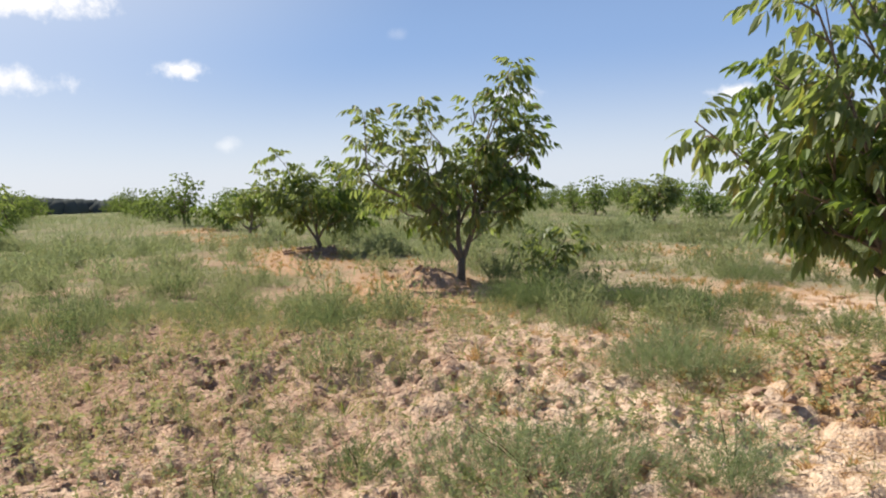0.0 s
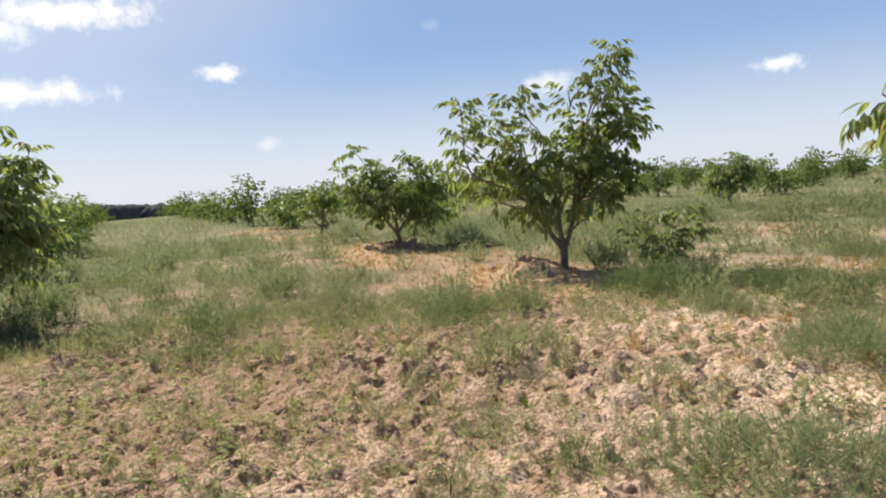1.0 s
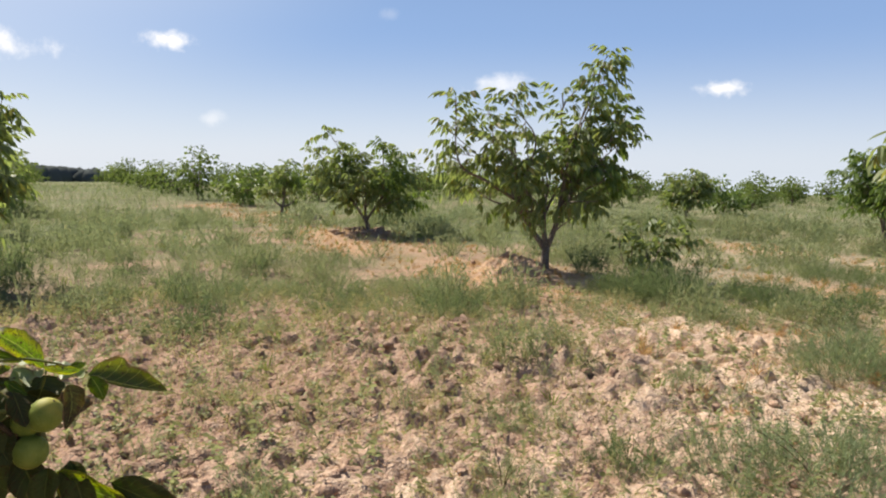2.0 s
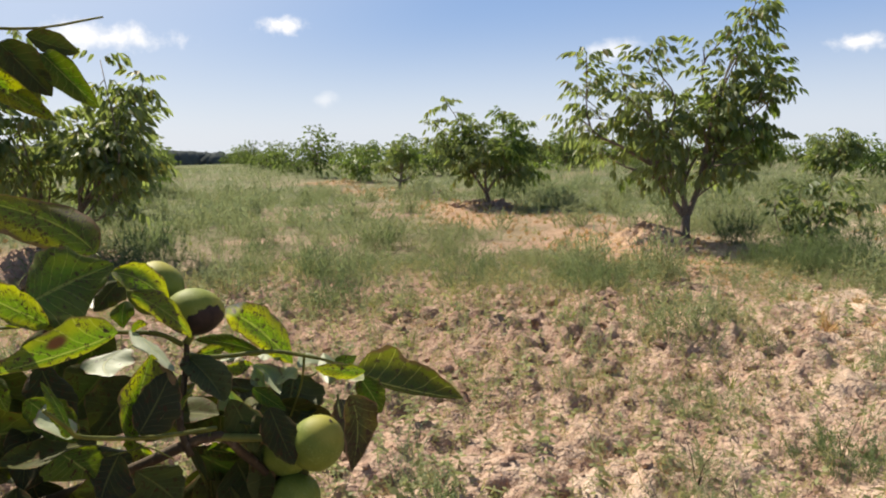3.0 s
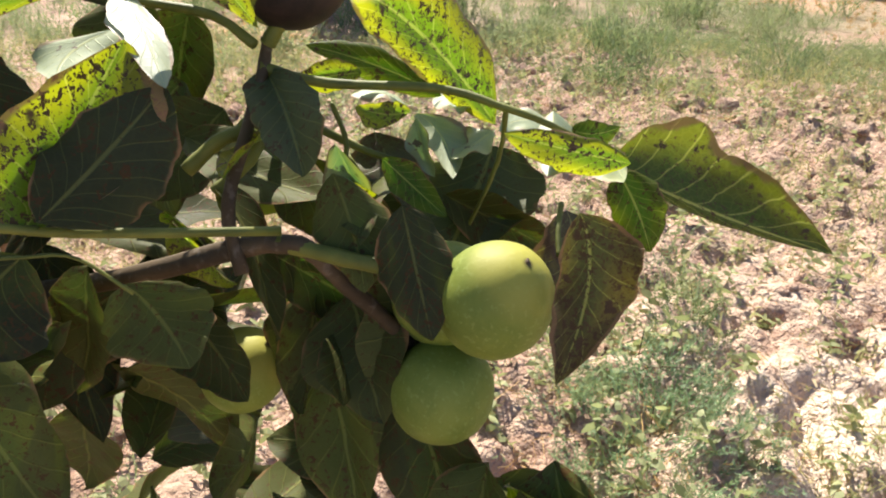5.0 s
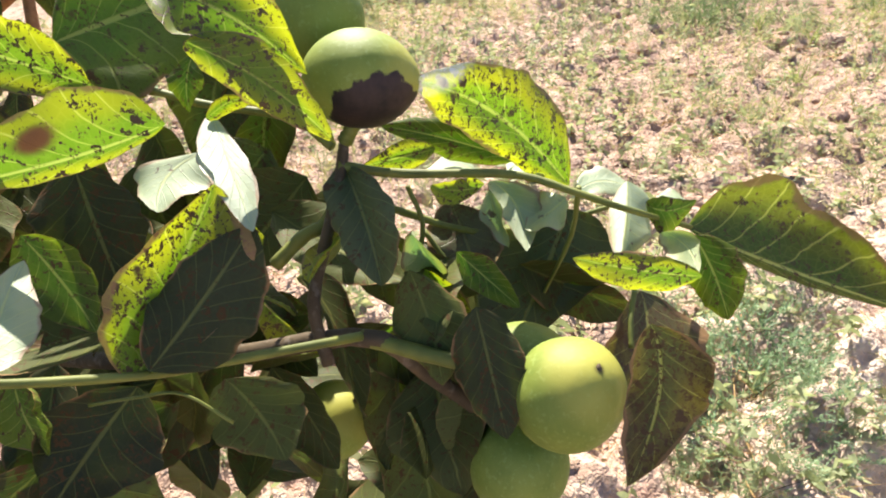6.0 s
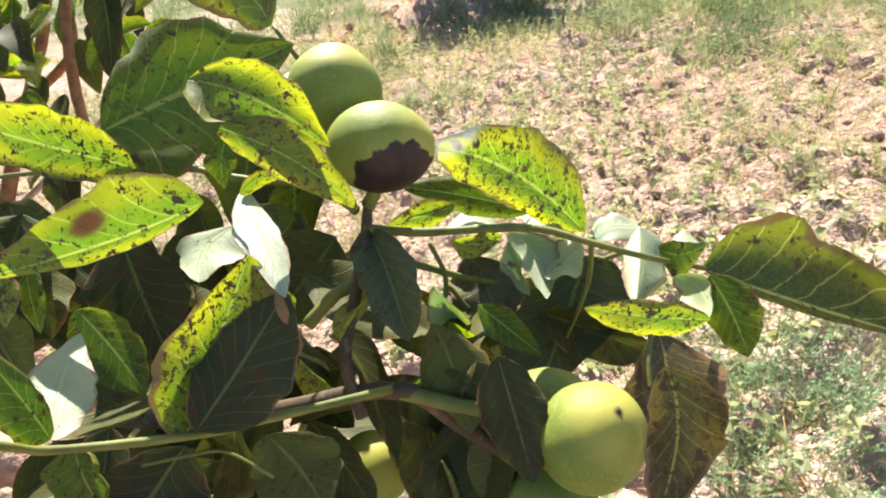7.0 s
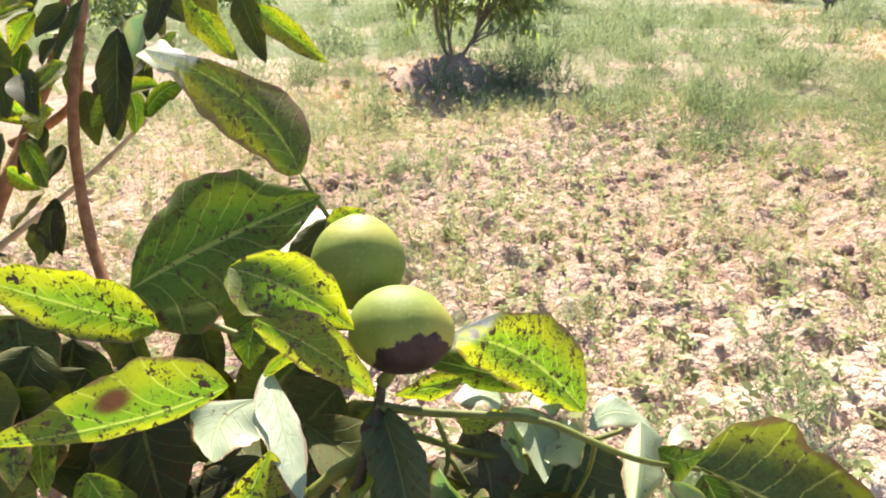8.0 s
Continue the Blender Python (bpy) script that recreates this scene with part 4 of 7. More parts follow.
def feather_tuft(rng, stems_n, leaves_n, tall, wide, stem_segs=1):
    """A soft bush of thin stems set with narrow leaves."""
    out = []
    for _ in range(stems_n):
        turn, lean = rng.uniform(0, 6.28), rng.uniform(0.05, 0.75)
        way = np.array([math.cos(turn) * lean, math.sin(turn) * lean, 1.0])
        way /= np.linalg.norm(way)
        long = tall * rng.uniform(0.55, 1.05)
        root = np.array([math.cos(turn), math.sin(turn), 0]) * rng.uniform(0, 0.04)
        out.append(blade_quads(root, way, long, wide * 0.5, 0.12, rng, stem_segs))
        for _ in range(leaves_n):
            f = rng.uniform(0.2, 1.0)
            p = root + way * long * f + np.array([0, 0, -0.12 * long * f * f])
            d = way * 0.7 + rng.normal(0, 0.6, 3) + np.array([0, 0, 0.25])
            out.append(blade_quads(p, d, rng.uniform(0.03, 0.065) * tall / 0.35, wide, 0.2, rng, 1))
    return bundle(out)


def grass_tuft(rng, blades_n, tall, wide):
    out = []
    for _ in range(blades_n):
        turn, lean = rng.uniform(0, 6.28), rng.uniform(0.1, 0.9)
        way = np.array([math.cos(turn) * lean, math.sin(turn) * lean, 1.0])
        out.append(blade_quads(rng.normal(0, 0.015, 3) * np.array([1, 1, 0]), way, tall * rng.uniform(0.5, 1.1), wide, rng.uniform(0.1, 0.5), rng, 2))
    return bundle(out)


def broad_weed(rng, n, tall):
    """A small upright weed with oval, curling leaves."""
    out = []
    way = np.array([rng.normal(0, 0.25), rng.normal(0, 0.25), 1.0])
    out.append(blade_quads(np.zeros(3), way, tall, 0.003, 0.0, rng, 2))
    for k in range(n):
        f = (k + 0.6) / n
        turn = k * 2.4 + rng.uniform(-0.4, 0.4)
        d = np.array([math.cos(turn), math.sin(turn), rng.uniform(-0.2, 0.8)])
        out.append(blade_quads(way / np.linalg.norm(way) * tall * f, d, rng.uniform(0.035, 0.06) * (1.2 - 0.5 * f), rng.uniform(0.007, 0.012), rng.uniform(0.1, 0.6), rng, 2))
    return bundle(out)


def sown(name, label, temps, x, y, size, mat, seed, lean=0.15, category="weeds"):
    rng = np.random.default_rng(seed)
    far = np.hypot(x, y)
    z = np.where(far < 90, height(x, y), fall(x, y)) - 0.01
    v, q = scattered(temps, np.stack([x, y, z, rng.uniform(0, 6.28, len(x)), size, rng.normal(0, lean, len(x))], -1), rng)
    return tagged(new(name, mesh_of(name, v, q, mat, smooth=False)), label, category, kind="stuff")


def thinned(n, lo, hi, centre, seed, density, wedge=(-80, 45)):
    """Spots in a wedge of the field round centre, more of them where density is high."""
    rng = np.random.default_rng(seed)
    d = np.sqrt(rng.uniform(lo * lo, hi * hi, n))
    turn = np.radians(rng.uniform(wedge[0], wedge[1], n))
    x, y = centre[0] + d * np.sin(turn), centre[1] + d * np.cos(turn)
    keep = rng.random(n) < density(x, y)
    return x[keep], y[keep], rng


def round_about(x, y, n, seed):
    """Adds spots on the side of the field behind the path."""
    bx, by, _ = thinned(n, 0.8, 9.0, (0.2, 0.4), seed, lambda x, y: 0.1 + 0.6 * (value_noise(x / 1.1, y / 1.1, 66) > 0.5), (45, 285))
    return np.concatenate([x, bx]), np.concatenate([y, by])


def make_weeds():
    rng = np.random.default_rng(19)
    fine = [feather_tuft(rng, 9, 9, 0.30, 0.0035, 2) for _ in range(5)]
    mid = [feather_tuft(rng, 6, 7, 0.46, 0.0065) for _ in range(5)]
    loose = [feather_tuft(rng, 4, 3, 0.48, 0.013) for _ in range(5)]
    coarse = [feather_tuft(rng, 4, 3, 0.50, 0.019) for _ in range(4)]
    grass = [grass_tuft(rng, 14, 0.20, 0.003) for _ in range(5)]
    broad = [broad_weed(rng, int(rng.integers(6, 12)), rng.uniform(0.06, 0.16)) for _ in range(8)]
    tall = [broad_weed(rng, int(rng.integers(10, 16)), rng.uniform(0.20, 0.30)) for _ in range(5)]
    spindly = [feather_tuft(rng, 3, 8, 0.26, 0.0032) for _ in range(6)]
    here = (0.6, 0.8)

    x, y, r = thinned(9500, 1.8, 11.0, here, 101, lambda x, y: 0.12 + 0.15 * (x < -0.3) + 0.5 * (value_noise(x / 0.8, y / 0.8, 55) > 0.56))
    x, y = round_about(x, y, 1100, 121)
    sown("small_weeds", "small broad-leaved weeds scattered over the dry soil", broad, x, y, r.uniform(0.6, 1.3, len(x)), BROAD, 1, 0.3)
    x, y, r = thinned(1300, 1.8, 10.0, here, 102, lambda x, y: 0.05 + 0.4 * (value_noise(x / 1.6, y / 1.6, 57) > 0.55))
    sown("tall_weeds", "upright leafy weeds between the clods", tall, x, y, r.uniform(0.6, 1.2, len(x)), BROAD, 2, 0.3)
    x, y, r = thinned(7000, 1.8, 11.0, here, 103, lambda x, y: 0.04 + 0.06 * (x < -0.5) + 0.75 * green_at(x, y))
    x, y = round_about(x, y, 500, 122)
    sown("feathery_weeds", "fine grey-green feathery weeds near the path", fine, x, y, r.uniform(0.4, 1.05, len(x)), WEED, 3)
    cx, cy, r = thinned(1700, 5.5, 27.0, here, 104, lambda x, y: (0.08 + 0.92 * green_at(x, y)) * (litter_at(x, y) < 0.45))
    many = r.integers(8, 19, len(cx))
    bulk = np.repeat(0.45 + 1.2 * r.random(len(cx)) ** 1.8, many)
    x, y = np.repeat(cx, many) + r.normal(0, 0.17, many.sum()), np.repeat(cy, many) + r.normal(0, 0.17, many.sum())
    bulk = bulk * r.uniform(0.7, 1.15, len(x))
    close = np.hypot(x - here[0], y - here[1]) < 13.5
    tuft = np.repeat(r.random(len(cx)) < 0.3, many)
    a, b = close & ~tuft, close & tuft
    sown("field_weeds", "grey-green weeds covering the orchard alleys", mid, x[a], y[a], bulk[a], WEED, 4)
    sown("field_bushes", "darker green feathery weed clumps in the alleys", mid, x[b], y[b], bulk[b] * 1.1, BUSH, 24)
    sown("alley_weeds", "tall grey-green weeds between the rows further off", loose, x[~close], y[~close], bulk[~close], WEED, 14)
    x, y, r = thinned(2600, 5.0, 24.0, here, 105, lambda x, y: 0.1 + 0.6 * green_at(x + 31, y))
    sown("green_grass", "fresh green grass tufts among the weeds", grass, x, y, r.uniform(0.6, 1.3, len(x)), GRASS, 5)
    x, y, r = thinned(8000, 24.0, 80.0, here, 106, lambda x, y: 0.25 + 0.75 * green_at(x, y))
    sown("distant_weeds", "pale green weeds filling the distant field", coarse, x, y, r.uniform(0.7, 1.5, len(x)), WEED, 6)

    x, y, r = thinned(5200, 2.2, 9.5, (-0.3, 1.0), 110, lambda x, y: (0.12 + 0.7 * np.clip(2.4 * value_noise(x / 1.1, y / 1.1, 60) - 0.7, 0, 1)) * np.clip((1.2 - x) / 1.5, 0.15, 1), (-85, 30))
    sown("thin_weeds", "thin yellow-green weed stalks on the crumbled soil", spindly, x, y, r.uniform(0.6, 1.4, len(x)), SPINDLE, 15, 0.2)
    stick = []
    for _ in range(8):
        out = []
        for _ in range(5):
            turn = rng.uniform(0, 6.28)
            way = np.array([math.cos(turn), math.sin(turn), rng.uniform(0.0, 0.35)])
            out.append(blade_quads(rng.normal(0, 0.05, 3) * np.array([1, 1, 0]) + np.array([0, 0, 0.012]), way, rng.uniform(0.04, 0.16), 0.0022, 0.1, rng, 1))
        stick.append(bundle(out))
    x, y, r = thinned(15000, 1.8, 10.5, here, 107, lambda x, y: 0.15 + 0.4 * (value_noise(x / 0.8, y / 0.8, 58) > 0.5) + litter_at(x, y))
    x, y = round_about(x, y, 900, 123)
    sown("dry_stalks", "dry straw and broken stalks lying on the soil", stick, x, y, r.uniform(0.5, 1.2, len(x)), STRAW, 7, 0.0, "straw")
    bits = []
    for _ in range(8):
        out = []
        for _ in range(6):
            turn = rng.uniform(0, 6.28)
            way = np.array([math.cos(turn), math.sin(turn), rng.uniform(-0.1, 0.5)])
            out.append(blade_quads(rng.normal(0, 0.06, 3) * np.array([1, 1, 0]) + np.array([0, 0, 0.014]), way, rng.uniform(0.015, 0.045), rng.uniform(0.003, 0.008), 0.3, rng, 1))
        bits.append(bundle(out))
    x, y, r = thinned(11000, 1.8, 9.5, here, 109, lambda x, y: 0.3 + 0.6 * (value_noise(x / 0.7, y / 0.7, 59) > 0.5))
    x, y = round_about(x, y, 1100, 124)
    sown("leaf_litter", "curled dry leaf litter on the soil", bits, x, y, r.uniform(0.6, 1.2, len(x)), LITTER, 9, 0.0, "litter")
    dry = [grass_tuft(rng, 16, 0.16, 0.0035) for _ in range(5)]
    x, y, r = thinned(20000, 4.0, 34.0, here, 108, lambda x, y: 0.9 * litter_at(x, y))
    sown("dry_grass", "straw-coloured dry grass round the stems", dry, x, y, r.uniform(0.5, 1.3, len(x)), STRAW, 8, 0.3, "dry grass")


make_weeds()


def weed_bush(label, spot, wide, deep, tall, n, seed, mat=None, leafy_kind="feather"):
    """One bush: many tufts from a common foot, leaning outwards."""
    rng = np.random.default_rng(seed)
    x, y = spot
    ob = thing("weed_bush", label, "weed", "weed bushes", (x, y, float(height(np.float64(x), np.float64(y))) - 0.02))
    temps = [feather_tuft(rng, 5, 10, tall, 0.0036) if leafy_kind == "feather" else broad_weed(rng, 14, tall * 0.8) for _ in range(4)]
    n = 3 * n
    a, d = rng.uniform(0, 6.28, n), np.sqrt(rng.random(n))
    px, py = np.cos(a) * d * wide / 2, np.sin(a) * d * deep / 2
    size = (1.05 - 0.42 * d) * rng.uniform(0.65, 1.12, n)
    pz = height(x + px, y + py) - float(height(np.float64(x), np.float64(y)))
    v, q = scattered(temps, np.stack([px, py, pz, a, size, 0.12 + 0.28 * d], -1), rng)
    tagged(part("foliage", mesh_of("foliage", v, q, mat or BUSH, smooth=False), ob), kind="stuff")
    for _ in range(3):
        turn = rng.uniform(0, 6.28)
        out = np.array([math.cos(turn) * wide * 0.3, math.sin(turn) * deep * 0.3, tall * rng.uniform(0.6, 0.9)])
        v, q, t = tube(path_points([(0, 0, -0.03), out * np.array([0.35, 0.35, 0.5]), out], 6), np.linspace(0.0035, 0.001, 6), 4)
        part("stem", mesh_of("stem", v, [q, t], TWIG), ob)
    return ob


weed_bush("rounded grey-green weed bush on bare soil", (2.72, 7.35), 1.15, 0.8, 0.62, 60, 201, LUSH)
weed_bush("tall grey-green weeds beside the forked tree", (1.22, 10.95), 1.5, 1.1, 0.72, 95, 202)
weed_bush("tall grey-green weeds in the tree row", (2.75, 11.15), 1.3, 0.9, 0.66, 60, 203)
weed_bush("small green weed on crumbled soil", (0.66, 4.95), 0.5, 0.4, 0.26, 16, 204)
weed_bush("wide thin grey-green weed over the clods", (1.75, 4.95), 1.6, 1.0, 0.56, 52, 205, LUSH)
weed_bush("slender upright weed on bare soil", (2.8, 4.95), 0.32, 0.3, 0.60, 14, 206, LUSH)
weed_bush("bluish-green feathery weed patch under the branch", (-0.92, 3.12), 0.75, 0.7, 0.19, 42, 207, BLUISH)
weed_bush("green weed tuft among dry stalks", (-1.1, 3.75), 0.35, 0.3, 0.20, 7, 208)
weed_bush("dusty weed bush on dark soil", (-3.6, 7.0), 0.9, 0.6, 0.34, 16, 209)
weed_bush("soft green weed bush", (-2.65, 8.7), 0.9, 0.7, 0.42, 18, 210)
weed_bush("soft green weed bush in the alley", (-1.2, 8.85), 1.2, 0.8, 0.60, 34, 211)
weed_bush("low grey-green weed near the path", (-0.03, 4.45), 0.4, 0.35, 0.26, 8, 212, WEED)
weed_bush("grey-green weed mat beside clods", (-3.05, 7.5), 0.9, 0.5, 0.30, 14, 213, WEED)
weed_bush("green weed bush in the tree row", (2.85, 10.55), 0.8, 0.5, 0.45, 16, 214)
weed_bush("small fresh weed on straw", (3.64, 8.96), 0.35, 0.3, 0.30, 7, 215, GRASS)
weed_bush("low weed on the bare strip", (0.43, 6.7), 0.4, 0.3, 0.2, 7, 216)
weed_bush("grey weed bush near the shaded mound", (-5.5, 7.95), 0.9, 0.5, 0.42, 16, 217, WEED)
weed_bush("green weed bush on crumbled soil", (-5.75, 10.1), 0.8, 0.5, 0.40, 14, 218)
weed_bush("dusty green weed under the branch", (-0.7, 2.75), 0.5, 0.35, 0.18, 14, 219, WEED)
weed_bush("tall feathery weed bush at the row's edge", (-3.0, 9.6), 1.3, 0.9, 0.56, 30, 221)
weed_bush("soft grey-green weed bush in the alley", (-2.2, 10.6), 1.2, 0.8, 0.52, 26, 222, WEED)
weed_bush("broad grey-green weed bush in the alley", (-4.6, 9.3), 1.4, 0.8, 0.52, 28, 223)
weed_bush("feathery weed bush near the tree row", (-4.0, 11.4), 1.2, 0.8, 0.55, 24, 224, WEED)
weed_bush("low dark weed bush behind the shaded mound", (-7.6, 8.3), 1.2, 0.7, 0.42, 26, 225)
weed_bush("green weed bush beside the shaded mound", (-7.0, 7.4), 1.0, 0.6, 0.40, 22, 226)
weed_bush("tall green weeds on the bare strip's edge", (3.9, 11.0), 1.2, 0.9, 0.6, 26, 227)
weed_bush("feathery weeds beside the straw patch", (4.6, 9.6), 1.0, 0.8, 0.45, 20, 228)
weed_bush("grey-green weeds in the alley", (-6.2, 12.4), 1.5, 1.0, 0.55, 26, 229, WEED)
weed_bush("bluish-green feathery weed patch by the branch", (-1.12, 3.35), 0.7, 0.6, 0.18, 30, 230, BLUISH)
weed_bush("thin grey-green weeds on crumbled soil", (1.2, 6.4), 1.2, 0.8, 0.26, 14, 231, WEED)
weed_bush("small weed tuft on crumbled soil", (0.0, 5.5), 0.6, 0.5, 0.24, 16, 232, WEED)
weed_bush("low green weeds beside yellow straw", (-9.6, 6.9), 1.5, 0.9, 0.34, 26, 233, WEED)
weed_bush("soft green weeds behind the straw", (-10.6, 7.6), 1.6, 0.9, 0.42, 26, 234)
weed_bush("thin weeds on pale soil", (-8.0, 5.6), 1.3, 0.8, 0.30, 18, 235, WEED)
weed_bush("pale green weeds at the alley's edge", (-6.6, 5.2), 1.2, 0.8, 0.28, 16, 236, WEED)
weed_bush("tall grey-green weeds along the tree row", (4.53, 13.67), 1.4, 1.0, 0.60, 40, 242)
weed_bush("leafy low weed beside clods", (0.15, 4.2), 0.35, 0.3, 0.18, 8, 220, WEED)

walnut_tree("low walnut sprout with drooping leaves in tall weeds", (1.0, 11.75), [
    (-0.25, 0.0, 0.75), (0.15, 0.1, 0.95), (0.5, 0.0, 0.95), (0.75, -0.1, 0.75), (0.1, -0.3, 0.7), (0.35, -0.2, 0.8)], 27, subs=3, per=3, size=0.85, clear=0.2, fork=0.18, stem=0.02, leaf=LEAF)

# ---- the walnut tree with the fruiting branch ----
OWN_Z = float(height(OWN[0], OWN[1]))
OWN_FOOT = np.array([OWN[0], OWN[1], OWN_Z])
own = thing("walnut_tree", "walnut tree with spotted leaves and green fruit on its low branch", "tree", "orchard walnut trees", tuple(OWN_FOOT))


def own_tube(name, points, thick, thin, mat, parent=None, label="", n=16, sides=10):
    line = path_points(np.asarray(points, float) - OWN_FOOT, n)
    k = 1 + 0.06 * np.sin(np.arange(n) * 2.1)
    v, q, t = tube(line, np.linspace(thick, thin, n) * k, sides)
    return part(name, mesh_of(name, v, [q, t], mat), parent or own, label)


def blade_mesh(long, wide, fold, bend, wave, twist, mat, seed):
    """One leaflet in its own space: along +x, face to +z."""
    nu, nv = 17, 9
    u, w = np.meshgrid(np.linspace(0, 1, nu), np.linspace(-1, 1, nv), indexing="ij")
    rng = np.random.default_rng(seed)
    prof = np.sin(np.pi * np.clip(u, 0, 1) ** 0.85) ** 0.72 * (1 - 0.15 * u) + 0.012
    prof[-1] = 0.01
    ph = rng.uniform(0, 6.28, 2)
    edge = 1 + (0.05 * np.sin(u * 17 + ph[0]) + 0.06 * np.sin(u * 9 * np.sign(w) + ph[1])) * (np.abs(w) > 0.7)
    half = wide / 2 * prof * edge
    turn = np.clip(fold * 1.3 * (1 + 0.45 * rng.uniform(-1, 1) * np.sign(w)), 0, 1.25)
    y = w * half * np.cos(turn)
    z = np.abs(w) * half * np.sin(turn)
    z = z + bend * long * (u**2) * -1.0
    z = z + 1.5 * wave * wide * np.sin(u * rng.uniform(8, 13) + ph[1] + np.sign(w) * rng.uniform(0.5, 2.0)) * w**2
    z = z + (0.02 + 0.03 * rng.random()) * long * np.sin(u * rng.uniform(3.0, 6.0) + ph[0]) * (0.4 + 0.6 * u)
    z = z + rng.uniform(-0.30, 0.22) * half * np.abs(w) ** 4
    z = z - 0.010 * wide * np.cos((u * 11 - np.abs(w) * 2.6) * 2 * np.pi) * (1 - np.abs(w))
    x = u * long * (1 - 0.35 * abs(bend) * u)
    ang = twist * u
    y, z = y * np.cos(ang) - z * np.sin(ang), y * np.sin(ang) + z * np.cos(ang)
    i, j = np.meshgrid(np.arange(nu - 1), np.arange(nv - 1), indexing="ij")
    a = (i * nv + j).ravel()
    return mesh_of("leaflet", np.stack([x, y, z], -1).reshape(-1, 3), np.stack([a, a + nv, a + nv + 1, a + 1], -1), mat, uv=np.stack([u, (w + 1) / 2], -1).reshape(-1, 2))


def leaflet(parent, base, tip, face, wide, mat, fold=0.35, bend=0.0, wave=0.03, twist=0.0, label="", seed=None):
    """A leaflet from base to tip whose upper face looks along face."""
    base, tip, face = Vector(base), Vector(tip), Vector(face)
    long = (tip - base).length
    x = (tip - base).normalized()
    z = (face - x * face.dot(x)).normalized()
    y = z.cross(x)
    me = blade_mesh(long * (1 + 0.3 * abs(bend)), wide, fold, bend, wave, twist, mat, seed if seed is not None else int(1e4 * abs(base.x + 3 * base.y + 7 * tip.z)) % 9973)
    ob = part("leaflet", me, parent, label)
    m = Matrix((x, y, z)).transposed().to_4x4()
    ob.matrix_basis = Matrix.Translation(base - Vector(OWN_FOOT)) @ m
    return ob


def shaped_leaflet(parent, base, mid, tip, left, right, mat, wave=0.02, bulge=0.1, droop=0.0, label=""):
    """A leaflet on a curved midrib from base over mid to tip; left and right are the margins abreast of mid, so the two halves fold freely."""
    base, mid, tip, left, right = (np.asarray(p, float) for p in (base, mid, tip, left, right))
    nu, nv = 25, 13
    u, w = np.meshgrid(np.linspace(0, 1, nu), np.linspace(-1, 1, nv), indexing="ij")
    rng = np.random.default_rng(int(1e4 * abs(base[0] + 3 * base[1] + 7 * tip[2])) % 9973)
    prof = np.sin(np.pi * u**0.88) ** 0.72 * (1 - 0.30 * u**3) + 0.012
    prof[-1] = 0.01
    prof = prof / prof[nu // 2, 0]
    ctrl = 2 * mid - (base + tip) / 2
    rib = (1 - u)[..., None] ** 2 * base + (2 * u * (1 - u))[..., None] * ctrl + u[..., None] ** 2 * tip
    half = np.where(w[..., None] < 0, left - mid, right - mid)
    span = np.linalg.norm(half, axis=-1)
    along = (tip - base) / np.linalg.norm(tip - base)
    up = np.cross(along, (right - left) / np.linalg.norm(right - left))
    up /= np.linalg.norm(up)
    ph = rng.uniform(0, 6.28, 4)
    a = np.abs(w)
    edge = 1 + (0.04 * np.sin(u * 23 + ph[0] + np.sign(w)) + 0.03 * np.sin(u * 41 + ph[3])) * a**3 + 0.08 * np.sin(u * 7 * np.sign(w) + ph[1]) * a**2
    rise = bulge * span * prof * (a - a * a) * 1.6
    rise = rise + (0.5 * rng.uniform(-1, 1)) * span * prof * np.maximum(a - 0.7, 0) ** 2 * 4 + (0.02 + wave) * 1.9 * span * np.sin(u * rng.uniform(9, 14) + ph[2] + np.sign(w)) * a**2 * np.sin(np.pi * u)
    rise = rise - 0.006 * span * np.abs(np.cos((u * 8 - a * 1.5) * np.pi)) * np.sin(np.pi * a) * np.sin(np.pi * u)
    rib = rib + droop * np.linalg.norm(tip - base) * np.maximum(u - 0.62, 0)[..., None] ** 2 * np.array([0.0, 0.0, -4.0])
    v = rib + half * (a * prof * edge)[..., None] + up * rise[..., None] - base
    i, j = np.meshgrid(np.arange(nu - 1), np.arange(nv - 1), indexing="ij")
    k = (i * nv + j).ravel()
    me = mesh_of("leaflet", v.reshape(-1, 3), np.stack([k, k + nv, k + nv + 1, k + 1], -1), mat, uv=np.stack([u, (w + 1) / 2], -1).reshape(-1, 2))
    ob = part("leaflet", me, parent, label)
    ob.matrix_basis = Matrix.Translation(Vector(base) - Vector(OWN_FOOT))
    return ob


